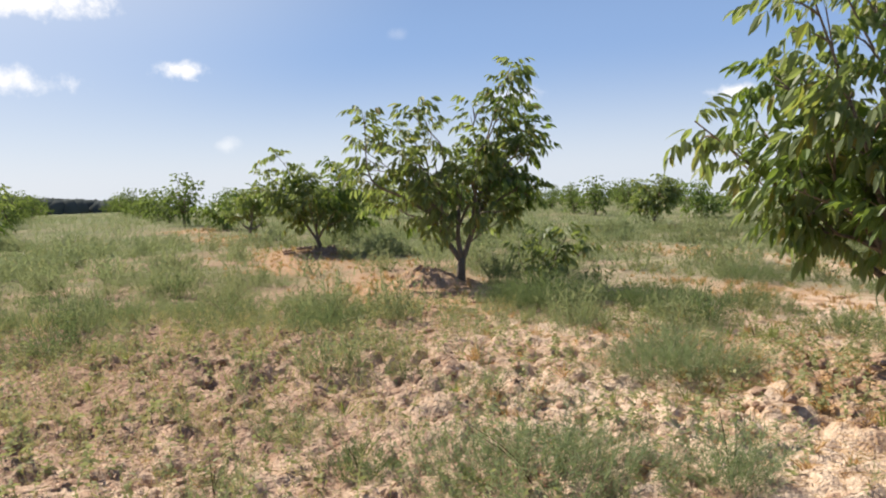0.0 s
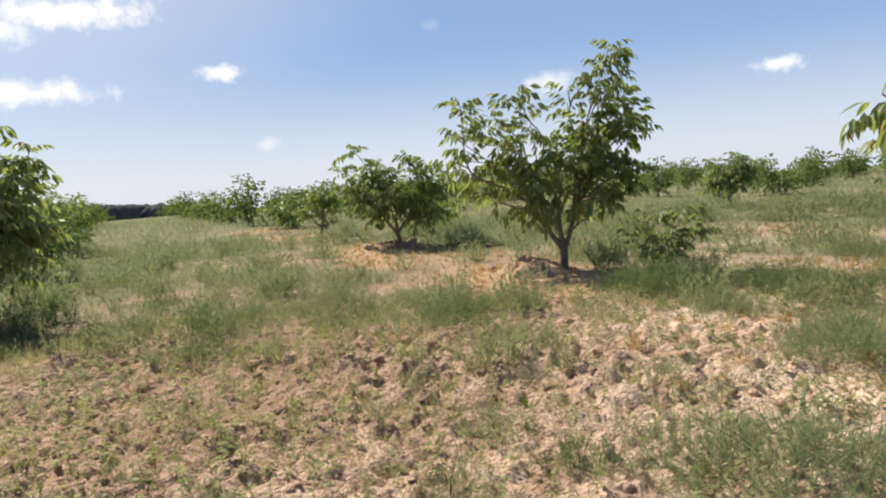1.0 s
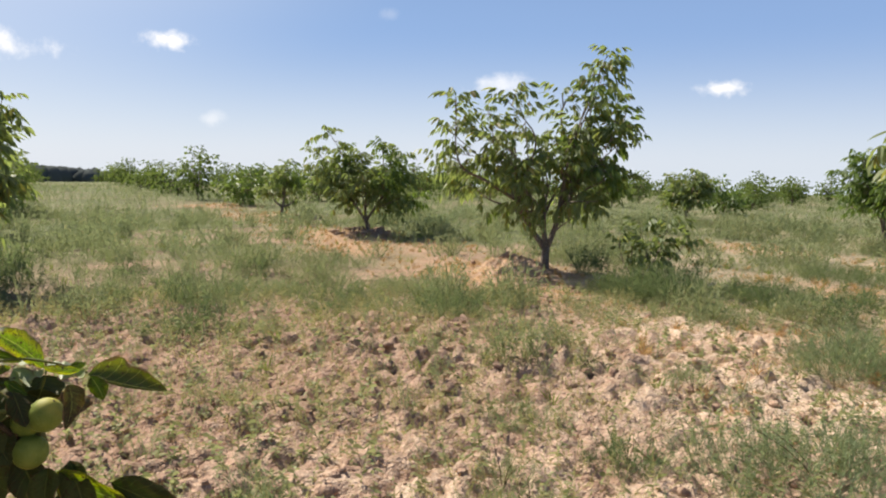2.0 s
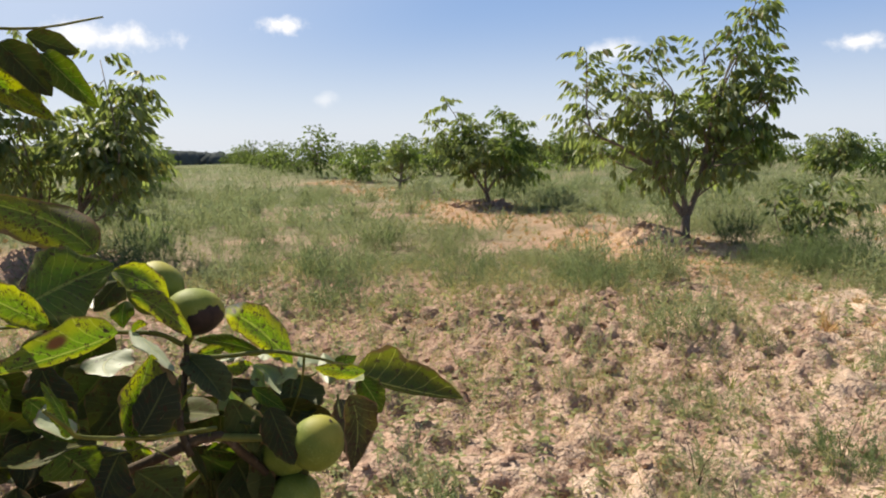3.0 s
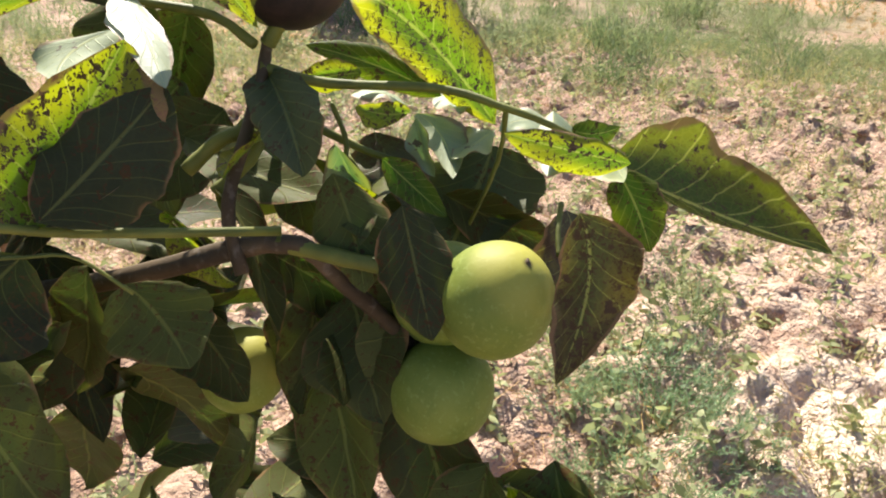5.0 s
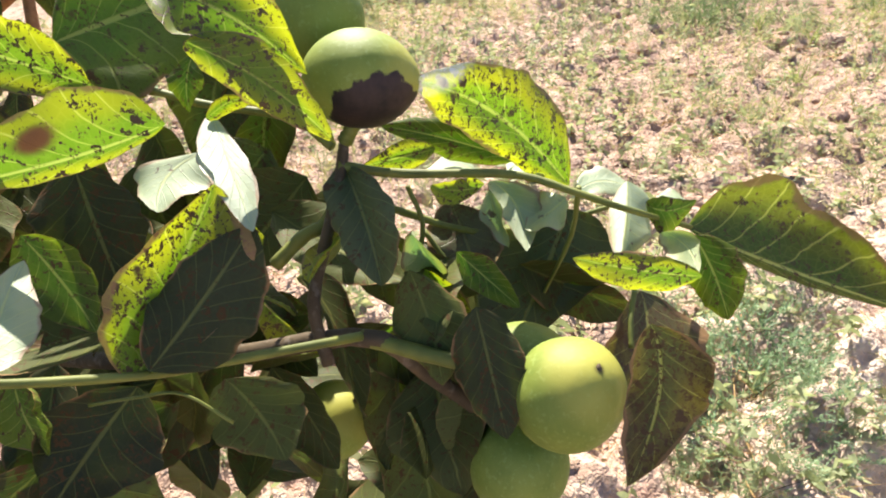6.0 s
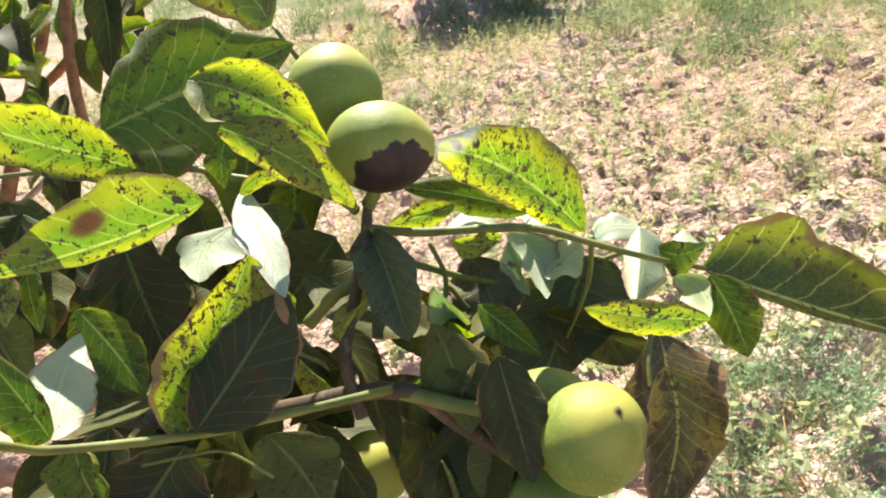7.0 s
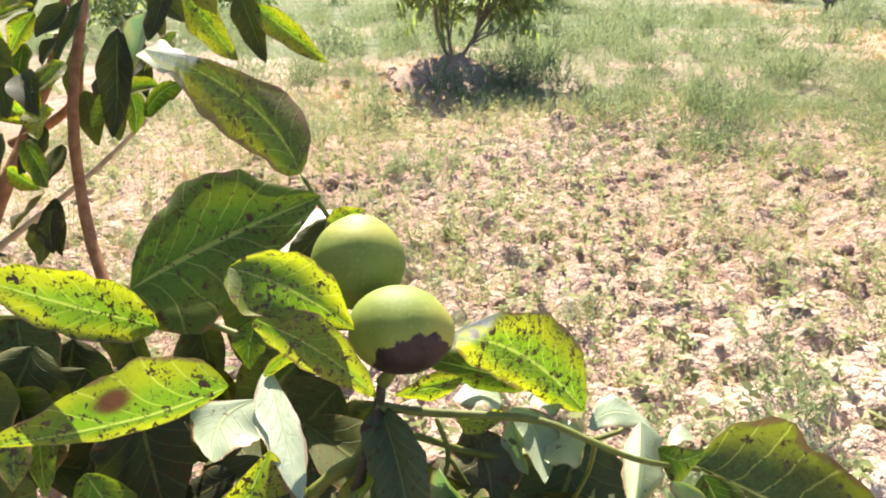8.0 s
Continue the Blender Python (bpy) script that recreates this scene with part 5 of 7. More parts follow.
def walnut(centre, axis, radius, stretch, mat, label, seed):
    """A green husk: a slightly drawn-out ball with a seam, a dimple at the stalk and a dark tip; its tip lies along axis."""
    rng = np.random.default_rng(seed)
    bm = bmesh.new()
    bmesh.ops.create_uvsphere(bm, u_segments=40, v_segments=26, radius=1.0)
    for v in bm.verts:
        n = v.co.copy()
        p = Vector((n.z, n.x, n.y))
        turn = math.atan2(p.z, p.y)
        girth = 1 + 0.018 * math.cos(2 * turn + rng.uniform(0, 0.01)) + 0.02 * noise.noise(p * 1.6 + Vector((seed, 0, 0))) + 0.005 * noise.noise(p * 7.0)
        point = 0.04 * max(0.0, p.x - 0.86) / 0.14 - 0.05 * max(0.0, -p.x - 0.9) / 0.1
        v.co = Vector((p.x * stretch * radius * (1 + point), p.y * radius * girth, p.z * radius * girth))
    me = bpy.data.meshes.new("walnut")
    bm.to_mesh(me)
    bm.free()
    me.materials.append(mat)
    me.polygons.foreach_set("use_smooth", np.full(len(me.polygons), True))
    ob = part("walnut", me, own, label)
    ob.matrix_basis = Matrix.Translation(Vector(centre) - Vector(OWN_FOOT)) @ Vector(axis).to_track_quat("X", "Z").to_matrix().to_4x4()
    end = [(stretch * radius * 0.985, 0, 0), (stretch * radius * 1.03, 0.0004, 0.0006), (stretch * radius * 1.05, 0.0012, 0.0016)]
    v, q, t = tube(np.array(end), [0.0016, 0.0013, 0.0005], 6)
    part("blossom_end", mesh_of("blossom_end", v, [q, t], TWIG), ob, "dark withered tip")
    return ob


# the branch's wood and stalks
branch = own_tube("branch", [(-1.8215, 0.6899, 1.145), (-0.899, 1.1966, 1.2882), (-0.5774, 1.3555, 1.346), (-0.4495, 1.4164, 1.3851), (-0.3707, 1.4605, 1.418), (-0.3531, 1.4787, 1.3991), (-0.3416, 1.4992, 1.3705), (-0.3334, 1.5114, 1.3492)], 0.006, 0.0028, TWIG, own, "red-brown fruiting branch", 26)
stem = own_tube("shoot", [(-0.3785, 1.4479, 1.4054), (-0.3904, 1.4514, 1.4286), (-0.3987, 1.4675, 1.4533), (-0.4065, 1.4821, 1.4735), (-0.4126, 1.4902, 1.4858)], 0.0029, 0.0024, TWIG, own, "brown fruiting shoot", 16)
rachis = own_tube("leaf_stalk", [(-0.4084, 1.4825, 1.4771), (-0.3971, 1.5068, 1.4686), (-0.3641, 1.5424, 1.4665), (-0.3411, 1.5566, 1.4608), (-0.324, 1.5706, 1.4534), (-0.3162, 1.6123, 1.4306)], 0.0024, 0.0012, STALK, own, "pale green leaf stalk", 20)
low_stalk = own_tube("leaf_stalk", [(-0.3611, 1.3104, 1.4981), (-0.3643, 1.3283, 1.4793), (-0.367, 1.3388, 1.4691), (-0.3622, 1.375, 1.4536), (-0.3617, 1.4025, 1.444), (-0.3563, 1.4529, 1.4304)], 0.0013, 0.0018, STALK, own, "thick green leaf stalk", 20)
left_stalk = own_tube("leaf_stalk", [(-0.4089, 1.4817, 1.4858), (-0.4294, 1.475, 1.4957), (-0.4559, 1.4516, 1.5011), (-0.477, 1.4363, 1.5068), (-0.4843, 1.4127, 1.5141), (-0.5065, 1.3919, 1.5154), (-0.5502, 1.3316, 1.5178)], 0.0022, 0.0011, STALK, own, "leaf stalk with spotted leaflets", 20)
back_stalk = own_tube("leaf_stalk", [(-0.4122, 1.4825, 1.4656), (-0.4085, 1.5095, 1.4458), (-0.3914, 1.5524, 1.4226), (-0.3713, 1.6168, 1.4185), (-0.3748, 1.6336, 1.421)], 0.0022, 0.0011, STALK, own, "", 14)
hang_stalk = own_tube("leaf_stalk", [(-0.3401, 1.5593, 1.4622), (-0.348, 1.565, 1.4329), (-0.3587, 1.5583, 1.3985), (-0.3649, 1.5507, 1.3781)], 0.0013, 0.0008, STALK, own, "", 10)
own_tube("fruit_stalk", [(-0.3707, 1.4605, 1.418), (-0.342, 1.4782, 1.4139), (-0.3253, 1.4902, 1.4114), (-0.3127, 1.4954, 1.4081)], 0.0035, 0.003, STALK, own, "", 16)
own_tube("fruit_stalk", [(-0.4122, 1.4898, 1.4847), (-0.4096, 1.4923, 1.4901), (-0.4079, 1.4962, 1.4961)], 0.0035, 0.003, STALK, own, "", 16)
# leaflets on the branch; pale ones have sun glare coloured in, dark ones shade
shaped_leaflet(left_stalk, (-0.4859, 1.4048, 1.5331), (-0.5088, 1.4555, 1.5364), (-0.5213, 1.5233, 1.5428), (-0.522, 1.4597, 1.568), (-0.4793, 1.4487, 1.513), LEAF_GREEN, wave=0.015, label="large dark green leaflet with a yellow midrib")
shaped_leaflet(left_stalk, (-0.475, 1.4116, 1.5163), (-0.4737, 1.3771, 1.5393), (-0.4743, 1.3477, 1.561), (-0.4759, 1.3828, 1.5539), (-0.4713, 1.3722, 1.5271), LEAF_SPOT, wave=0.02, label="yellow-green leaflet with black spots")
shaped_leaflet(left_stalk, (-0.4922, 1.4433, 1.5), (-0.4996, 1.4334, 1.516), (-0.5051, 1.4131, 1.5194), (-0.5194, 1.4398, 1.5186), (-0.479, 1.429, 1.5129), LEAF_GLARE, wave=0.05, label="leaflet coloured pale for sun glare")
shaped_leaflet(left_stalk, (-0.4802, 1.4339, 1.505), (-0.4813, 1.4185, 1.514), (-0.4936, 1.3877, 1.5195), (-0.4825, 1.4209, 1.5201), (-0.4808, 1.4151, 1.5096), LEAF_SPOT)
shaped_leaflet(left_stalk, (-0.412, 1.4181, 1.5133), (-0.4246, 1.3823, 1.5063), (-0.4537, 1.3349, 1.4999), (-0.4296, 1.3842, 1.5267), (-0.4245, 1.3804, 1.501), LEAF_BLOTCH, wave=0.02, label="yellow-green leaflet with a brown blotch")
shaped_leaflet(stem, (-0.4259, 1.43, 1.5568), (-0.412, 1.4498, 1.5452), (-0.4135, 1.4778, 1.5169), (-0.4162, 1.4605, 1.5546), (-0.4066, 1.434, 1.5398), LEAF_SPOT, wave=0.03, bulge=0.25, label="folded leaflet with black spots and a pale rim")
shaped_leaflet(stem, (-0.409, 1.4306, 1.5404), (-0.3972, 1.4525, 1.5221), (-0.3897, 1.4723, 1.4957), (-0.3964, 1.4605, 1.5308), (-0.3981, 1.4433, 1.5186), LEAF_SPOT, wave=0.02, bulge=-0.15, label="yellow-green leaflet with black spots")
shaped_leaflet(stem, (-0.5469, 1.4951, 1.5032), (-0.5525, 1.5187, 1.5132), (-0.5629, 1.5583, 1.5155), (-0.5715, 1.5286, 1.5151), (-0.5268, 1.5145, 1.5109), LEAF_GLARE, wave=0.02)
shaped_leaflet(stem, (-0.5332, 1.5406, 1.5226), (-0.5284, 1.5216, 1.5158), (-0.5225, 1.4967, 1.5028), (-0.5327, 1.5131, 1.5204), (-0.5197, 1.5293, 1.5054), LEAF_SHADE_DARK)
shaped_leaflet(stem, (-0.5186, 1.5225, 1.5221), (-0.515, 1.5343, 1.529), (-0.5101, 1.5452, 1.5324), (-0.5181, 1.5328, 1.5346), (-0.5128, 1.5363, 1.522), LEAF_SPOT)
shaped_leaflet(stem, (-0.4199, 1.438, 1.5097), (-0.3893, 1.4298, 1.4976), (-0.3646, 1.4227, 1.486), (-0.3926, 1.4207, 1.498), (-0.3855, 1.4354, 1.494), LEAF_GLARE, wave=0.05, label="curled leaflet coloured pale for sun glare, with a brown rim")
shaped_leaflet(stem, (-0.4217, 1.433, 1.4955), (-0.4283, 1.4181, 1.4875), (-0.4118, 1.4068, 1.4822), (-0.4442, 1.4097, 1.4845), (-0.4064, 1.4241, 1.4882), LEAF_GLARE, wave=0.04, label="broad leaflet coloured grey-green for sun glare")
shaped_leaflet(stem, (-0.4219, 1.4378, 1.5327), (-0.4211, 1.4324, 1.5238), (-0.4184, 1.4297, 1.5131), (-0.4285, 1.4284, 1.5224), (-0.4122, 1.4352, 1.5247), LEAF_GREEN)
shaped_leaflet(stem, (-0.4156, 1.4342, 1.5096), (-0.418, 1.4465, 1.513), (-0.419, 1.4554, 1.5097), (-0.4181, 1.4447, 1.5161), (-0.418, 1.4465, 1.5084), LEAF_SPOT)
shaped_leaflet(low_stalk, (-0.3617, 1.3731, 1.4527), (-0.3745, 1.3956, 1.4728), (-0.3836, 1.4202, 1.4982), (-0.3711, 1.3776, 1.482), (-0.3631, 1.4202, 1.4749), LEAF_SCORCH, wave=0.05, bulge=0.2, label="heavily spotted leaflet with a scorched rim")
shaped_leaflet(low_stalk, (-0.3578, 1.377, 1.4569), (-0.3632, 1.401, 1.4704), (-0.3704, 1.4255, 1.4853), (-0.3721, 1.3948, 1.4793), (-0.3515, 1.4135, 1.4591), LEAF_SHADE_DARK, wave=0.03)
shaped_leaflet(stem, (-0.3915, 1.4263, 1.4807), (-0.3856, 1.4285, 1.4715), (-0.3823, 1.4219, 1.4623), (-0.3838, 1.4331, 1.4713), (-0.3867, 1.4214, 1.4692), LEAF_SPOT)
shaped_leaflet(low_stalk, (-0.3785, 1.3388, 1.4657), (-0.3972, 1.3467, 1.4718), (-0.4218, 1.3614, 1.4769), (-0.4049, 1.3379, 1.4766), (-0.3931, 1.3566, 1.4681), LEAF_GLARE, wave=0.03, label="leaflet coloured white for sun glare")
shaped_leaflet(low_stalk, (-0.3755, 1.3383, 1.4684), (-0.3798, 1.3354, 1.4881), (-0.3865, 1.3301, 1.5072), (-0.3817, 1.3408, 1.4884), (-0.3742, 1.3262, 1.4849), LEAF_GREEN, label="green leaflet with a browned rim")
shaped_leaflet(left_stalk, (-0.4482, 1.3653, 1.4748), (-0.4288, 1.3708, 1.459), (-0.4136, 1.3734, 1.4434), (-0.4218, 1.3821, 1.4646), (-0.434, 1.3593, 1.4544), LEAF_GREEN, wave=0.03)
shaped_leaflet(left_stalk, (-0.4672, 1.3941, 1.4894), (-0.4519, 1.3918, 1.4655), (-0.4329, 1.3902, 1.4403), (-0.4541, 1.4118, 1.4641), (-0.4498, 1.3695, 1.4658), LEAF_SHADE_DARK, wave=0.02)
shaped_leaflet(left_stalk, (-0.4671, 1.3559, 1.4934), (-0.4576, 1.3523, 1.4823), (-0.4474, 1.35, 1.4713), (-0.4516, 1.3567, 1.4839), (-0.4641, 1.3475, 1.4821), LEAF_GREEN)
shaped_leaflet(left_stalk, (-0.4679, 1.3459, 1.4949), (-0.4596, 1.3438, 1.487), (-0.4504, 1.34, 1.4779), (-0.4535, 1.3494, 1.488), (-0.4658, 1.3371, 1.4864), LEAF_SCORCH)
shaped_leaflet(rachis, (-0.3805, 1.6001, 1.4356), (-0.3922, 1.5614, 1.4812), (-0.3902, 1.5122, 1.5099), (-0.3948, 1.5814, 1.4978), (-0.3918, 1.5401, 1.4784), LEAF_FLECK, wave=0.03, bulge=0.2, label="spotted leaflet with sun sheen coloured into its end")
shaped_leaflet(rachis, (-0.4009, 1.5816, 1.4495), (-0.413, 1.5494, 1.4672), (-0.4312, 1.5217, 1.4778), (-0.4172, 1.5524, 1.4759), (-0.4106, 1.541, 1.4624), LEAF_GREEN, wave=0.03, label="dark spotted leaflet")
shaped_leaflet(rachis, (-0.4128, 1.5395, 1.4656), (-0.4179, 1.5225, 1.4653), (-0.4273, 1.5055, 1.463), (-0.4189, 1.5234, 1.4722), (-0.4167, 1.5218, 1.4586), LEAF_SPOT)
shaped_leaflet(rachis, (-0.3927, 1.5521, 1.4488), (-0.3963, 1.5392, 1.4491), (-0.4021, 1.5263, 1.454), (-0.3973, 1.5398, 1.4549), (-0.3978, 1.5322, 1.4432), LEAF_SPOT)
shaped_leaflet(rachis, (-0.368, 1.5885, 1.4375), (-0.3669, 1.6097, 1.4391), (-0.3504, 1.6193, 1.4342), (-0.3748, 1.6163, 1.443), (-0.3601, 1.6026, 1.4364), LEAF_GLARE, wave=0.05, label="leaflet coloured pale for sun glare")
shaped_leaflet(rachis, (-0.4011, 1.5643, 1.4439), (-0.3847, 1.5663, 1.4339), (-0.3646, 1.5527, 1.4225), (-0.3791, 1.5773, 1.4343), (-0.3886, 1.5565, 1.4334), LEAF_GLARE, wave=0.05)
shaped_leaflet(rachis, (-0.3431, 1.5976, 1.4509), (-0.3282, 1.5782, 1.4432), (-0.3161, 1.5596, 1.4355), (-0.3342, 1.5734, 1.4401), (-0.3292, 1.6051, 1.4309), LEAF_GLARE, wave=0.03, label="leaflet coloured pale for sun glare, folded along its midrib")
shaped_leaflet(rachis, (-0.3679, 1.5833, 1.4387), (-0.3693, 1.5739, 1.4341), (-0.3719, 1.5593, 1.4291), (-0.3854, 1.5826, 1.4317), (-0.3511, 1.5615, 1.4357), LEAF_GLARE, wave=0.05)
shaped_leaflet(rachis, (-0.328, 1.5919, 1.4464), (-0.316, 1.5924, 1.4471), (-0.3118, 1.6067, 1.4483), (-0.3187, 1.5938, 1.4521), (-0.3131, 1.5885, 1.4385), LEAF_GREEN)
shaped_leaflet(rachis, (-0.3141, 1.5857, 1.4394), (-0.2982, 1.5804, 1.4407), (-0.2821, 1.5632, 1.4415), (-0.2919, 1.5787, 1.4473), (-0.306, 1.5815, 1.4319), LEAF_GLARE, wave=0.03)
shaped_leaflet(rachis, (-0.4043, 1.5589, 1.4484), (-0.4122, 1.55, 1.4543), (-0.4143, 1.5335, 1.4556), (-0.4254, 1.5612, 1.4524), (-0.397, 1.5386, 1.4562), LEAF_GLARE, wave=0.05)
shaped_leaflet(rachis, (-0.3962, 1.5716, 1.4464), (-0.3942, 1.5832, 1.4484), (-0.3876, 1.5922, 1.4407), (-0.4115, 1.5934, 1.448), (-0.3781, 1.5721, 1.4499), LEAF_GLARE, wave=0.05)
shaped_leaflet(rachis, (-0.335, 1.6108, 1.4361), (-0.3347, 1.6196, 1.4389), (-0.3289, 1.6272, 1.4343), (-0.3392, 1.6262, 1.4381), (-0.3278, 1.6143, 1.4394), LEAF_GLARE)
shaped_leaflet(stem, (-0.412, 1.4876, 1.4747), (-0.3796, 1.4756, 1.4624), (-0.3558, 1.4647, 1.4484), (-0.3868, 1.4627, 1.4628), (-0.3585, 1.4776, 1.4719), LEAF_SHADE_BLUE, wave=0.03, bulge=0.2, label="leaflet coloured bluish dark for sky-lit shade")
shaped_leaflet(rachis, (-0.3244, 1.623, 1.4229), (-0.2844, 1.6534, 1.4018), (-0.2306, 1.6839, 1.3862), (-0.2959, 1.6817, 1.4276), (-0.2847, 1.6524, 1.3975), LEAF_RIB, wave=0.05, bulge=0.3, label="long dark leaflet with a yellow midrib and rim")
shaped_leaflet(rachis, (-0.2677, 1.5403, 1.4585), (-0.2794, 1.5202, 1.4649), (-0.2941, 1.5025, 1.4712), (-0.2806, 1.5218, 1.4708), (-0.2807, 1.514, 1.4588), LEAF_SPOT, wave=0.05, label="curled yellow leaflet with brown scorch")
shaped_leaflet(hang_stalk, (-0.3737, 1.5915, 1.4276), (-0.3643, 1.5641, 1.4033), (-0.3551, 1.5298, 1.3793), (-0.3433, 1.5878, 1.4037), (-0.3849, 1.538, 1.4077), LEAF_SHADE_BLUE, wave=0.02, label="hanging leaflet coloured dark for shade, with faint spots")
shaped_leaflet(hang_stalk, (-0.3092, 1.5667, 1.4197), (-0.2928, 1.5505, 1.4061), (-0.2844, 1.5277, 1.3871), (-0.2835, 1.5748, 1.3966), (-0.2945, 1.526, 1.4141), LEAF_BROWN, wave=0.04, label="browned, blotched leaflet")
shaped_leaflet(rachis, (-0.318, 1.6197, 1.4225), (-0.3035, 1.6175, 1.4073), (-0.2901, 1.6119, 1.3907), (-0.2935, 1.6271, 1.4132), (-0.3099, 1.6087, 1.4007), LEAF_GREEN)
shaped_leaflet(back_stalk, (-0.409, 1.5435, 1.4366), (-0.3911, 1.5385, 1.4205), (-0.3782, 1.5295, 1.4054), (-0.3802, 1.5523, 1.4216), (-0.4025, 1.5241, 1.4212), LEAF_DEAD, wave=0.08, label="shrivelled purple-black leaflet")
shaped_leaflet(back_stalk, (-0.4259, 1.5317, 1.4119), (-0.4098, 1.5253, 1.4035), (-0.3966, 1.5161, 1.389), (-0.4011, 1.538, 1.4043), (-0.415, 1.5133, 1.4001), LEAF_DEAD, wave=0.08)
shaped_leaflet(low_stalk, (-0.375, 1.375, 1.4407), (-0.3648, 1.354, 1.4332), (-0.3535, 1.3365, 1.4274), (-0.3603, 1.3672, 1.4177), (-0.3694, 1.3434, 1.446), LEAF_SHADE_DARK)
shaped_leaflet(low_stalk, (-0.3994, 1.4105, 1.4072), (-0.3817, 1.4151, 1.396), (-0.3636, 1.4148, 1.3847), (-0.3703, 1.43, 1.4029), (-0.3934, 1.3969, 1.3877), LEAF_SHADE_DARK)
shaped_leaflet(branch, (-0.3702, 1.4849, 1.3649), (-0.3566, 1.4785, 1.3567), (-0.3443, 1.468, 1.3486), (-0.3569, 1.4911, 1.3471), (-0.3534, 1.4647, 1.3659), LEAF_SHADE_DARK)
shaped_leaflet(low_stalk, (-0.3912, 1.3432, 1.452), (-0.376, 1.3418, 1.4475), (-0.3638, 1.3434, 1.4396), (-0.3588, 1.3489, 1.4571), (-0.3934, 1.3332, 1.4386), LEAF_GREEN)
shaped_leaflet(branch, (-0.3336, 1.4924, 1.4362), (-0.3196, 1.4867, 1.4161), (-0.3035, 1.4797, 1.3957), (-0.3278, 1.4756, 1.4104), (-0.3094, 1.4966, 1.4186), LEAF_SHADE_DARK, wave=0.03)
shaped_leaflet(branch, (-0.3663, 1.4852, 1.4418), (-0.3517, 1.4826, 1.4228), (-0.3376, 1.4764, 1.4028), (-0.3594, 1.4717, 1.4183), (-0.3401, 1.4938, 1.4225), LEAF_SHADE_DARK, wave=0.03)
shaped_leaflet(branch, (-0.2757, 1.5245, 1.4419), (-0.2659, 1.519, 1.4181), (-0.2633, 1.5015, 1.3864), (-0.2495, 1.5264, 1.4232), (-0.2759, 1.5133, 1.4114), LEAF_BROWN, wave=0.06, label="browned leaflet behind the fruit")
# added behind the low walnut to keep the sun off its top
shaped_leaflet(branch, (-0.4863, 1.474, 1.3112), (-0.4771, 1.4948, 1.3107), (-0.461, 1.5126, 1.3032), (-0.4841, 1.4996, 1.3115), (-0.468, 1.4886, 1.3095), LEAF_SHADE_DARK, wave=0.03)
own_tube("stalk_stub", [(-0.4157, 1.4486, 1.4385), (-0.4107, 1.4619, 1.4495), (-0.4082, 1.4709, 1.4524), (-0.4086, 1.4784, 1.4594)], 0.0032, 0.0028, STALK, own, "short pale green stub", 14, 8)
own_tube("stalk_stub", [(-0.4114, 1.4573, 1.4279), (-0.406, 1.4725, 1.44), (-0.4079, 1.4806, 1.4495)], 0.0028, 0.0024, STALK, own, "short pale green stub", 14, 8)
own_tube("leaf_stalk", [(-0.3883, 1.4964, 1.3902), (-0.3944, 1.5036, 1.4111), (-0.3975, 1.5168, 1.4366), (-0.4048, 1.5153, 1.4571)], 0.0014, 0.0012, STALK, own, "", 14, 8)
own_tube("leaf_stalk", [(-0.4046, 1.5218, 1.4317), (-0.3896, 1.5256, 1.4154), (-0.378, 1.5292, 1.405), (-0.3729, 1.5275, 1.3979)], 0.0013, 0.001, STALK, own, "", 14, 8)
own_tube("leaf_stalk", [(-0.3044, 1.5548, 1.4281), (-0.2985, 1.5454, 1.4213), (-0.292, 1.5383, 1.4139)], 0.0012, 0.0012, STALK, own, "yellow leaf stalk", 14, 8)
own_tube("leaf_stalk", [(-0.3449, 1.3942, 1.4325), (-0.3567, 1.3841, 1.4437), (-0.3628, 1.3724, 1.4457), (-0.3688, 1.3587, 1.4468)], 0.0006, 0.0005, STALK, own, "", 14, 8)
upper_stalk = own_tube("leaf_stalk", [(-0.5122, 1.5353, 1.5137), (-0.5240, 1.5270, 1.5310), (-0.5413, 1.5224, 1.5519)], 0.0018, 0.0012, STALK, own, "", 12)
shaped_leaflet(upper_stalk, (-0.54, 1.5211, 1.5528), (-0.6197, 1.5224, 1.5882), (-0.7446, 1.5023, 1.6096), (-0.598, 1.5346, 1.598), (-0.6408, 1.5153, 1.5649), LEAF_GLARE_TIP, wave=0.04, bulge=0.3, label="browned leaflet with sun glare coloured into its tip")
# extra pale leaflet: the sunlit white tip added as a shape
shaped_leaflet(upper_stalk, (-0.704, 1.5238, 1.5918), (-0.7288, 1.5169, 1.6012), (-0.7556, 1.4984, 1.6048), (-0.7599, 1.5269, 1.6114), (-0.6968, 1.5088, 1.5922), LEAF_GLARE, wave=0.04)
limb_one = own_tube("limb", [(-2.1944, 1.9369, 2.1083), (-1.9011, 1.7322, 1.6358), (-1.7967, 1.6371, 1.3992), (-1.6742, 1.5945, 1.2062), (-1.5598, 1.5834, 1.0752), (-1.4619, 1.5845, 0.9417), (-1.469, 1.5203, 0.755), (-1.5763, 1.3073, 0.382)], 0.0095, 0.0145, LIMB, own, "red-brown bare limb", 22)
limb_two = own_tube("limb", [(-2.2902, 1.9034, 1.98), (-2.1345, 1.7057, 1.5192), (-2.0684, 1.583, 1.315), (-1.9919, 1.4657, 1.1515), (-1.9477, 1.1899, 0.6571)], 0.010, 0.020, LIMB, own, "red-brown bare limb", 20)
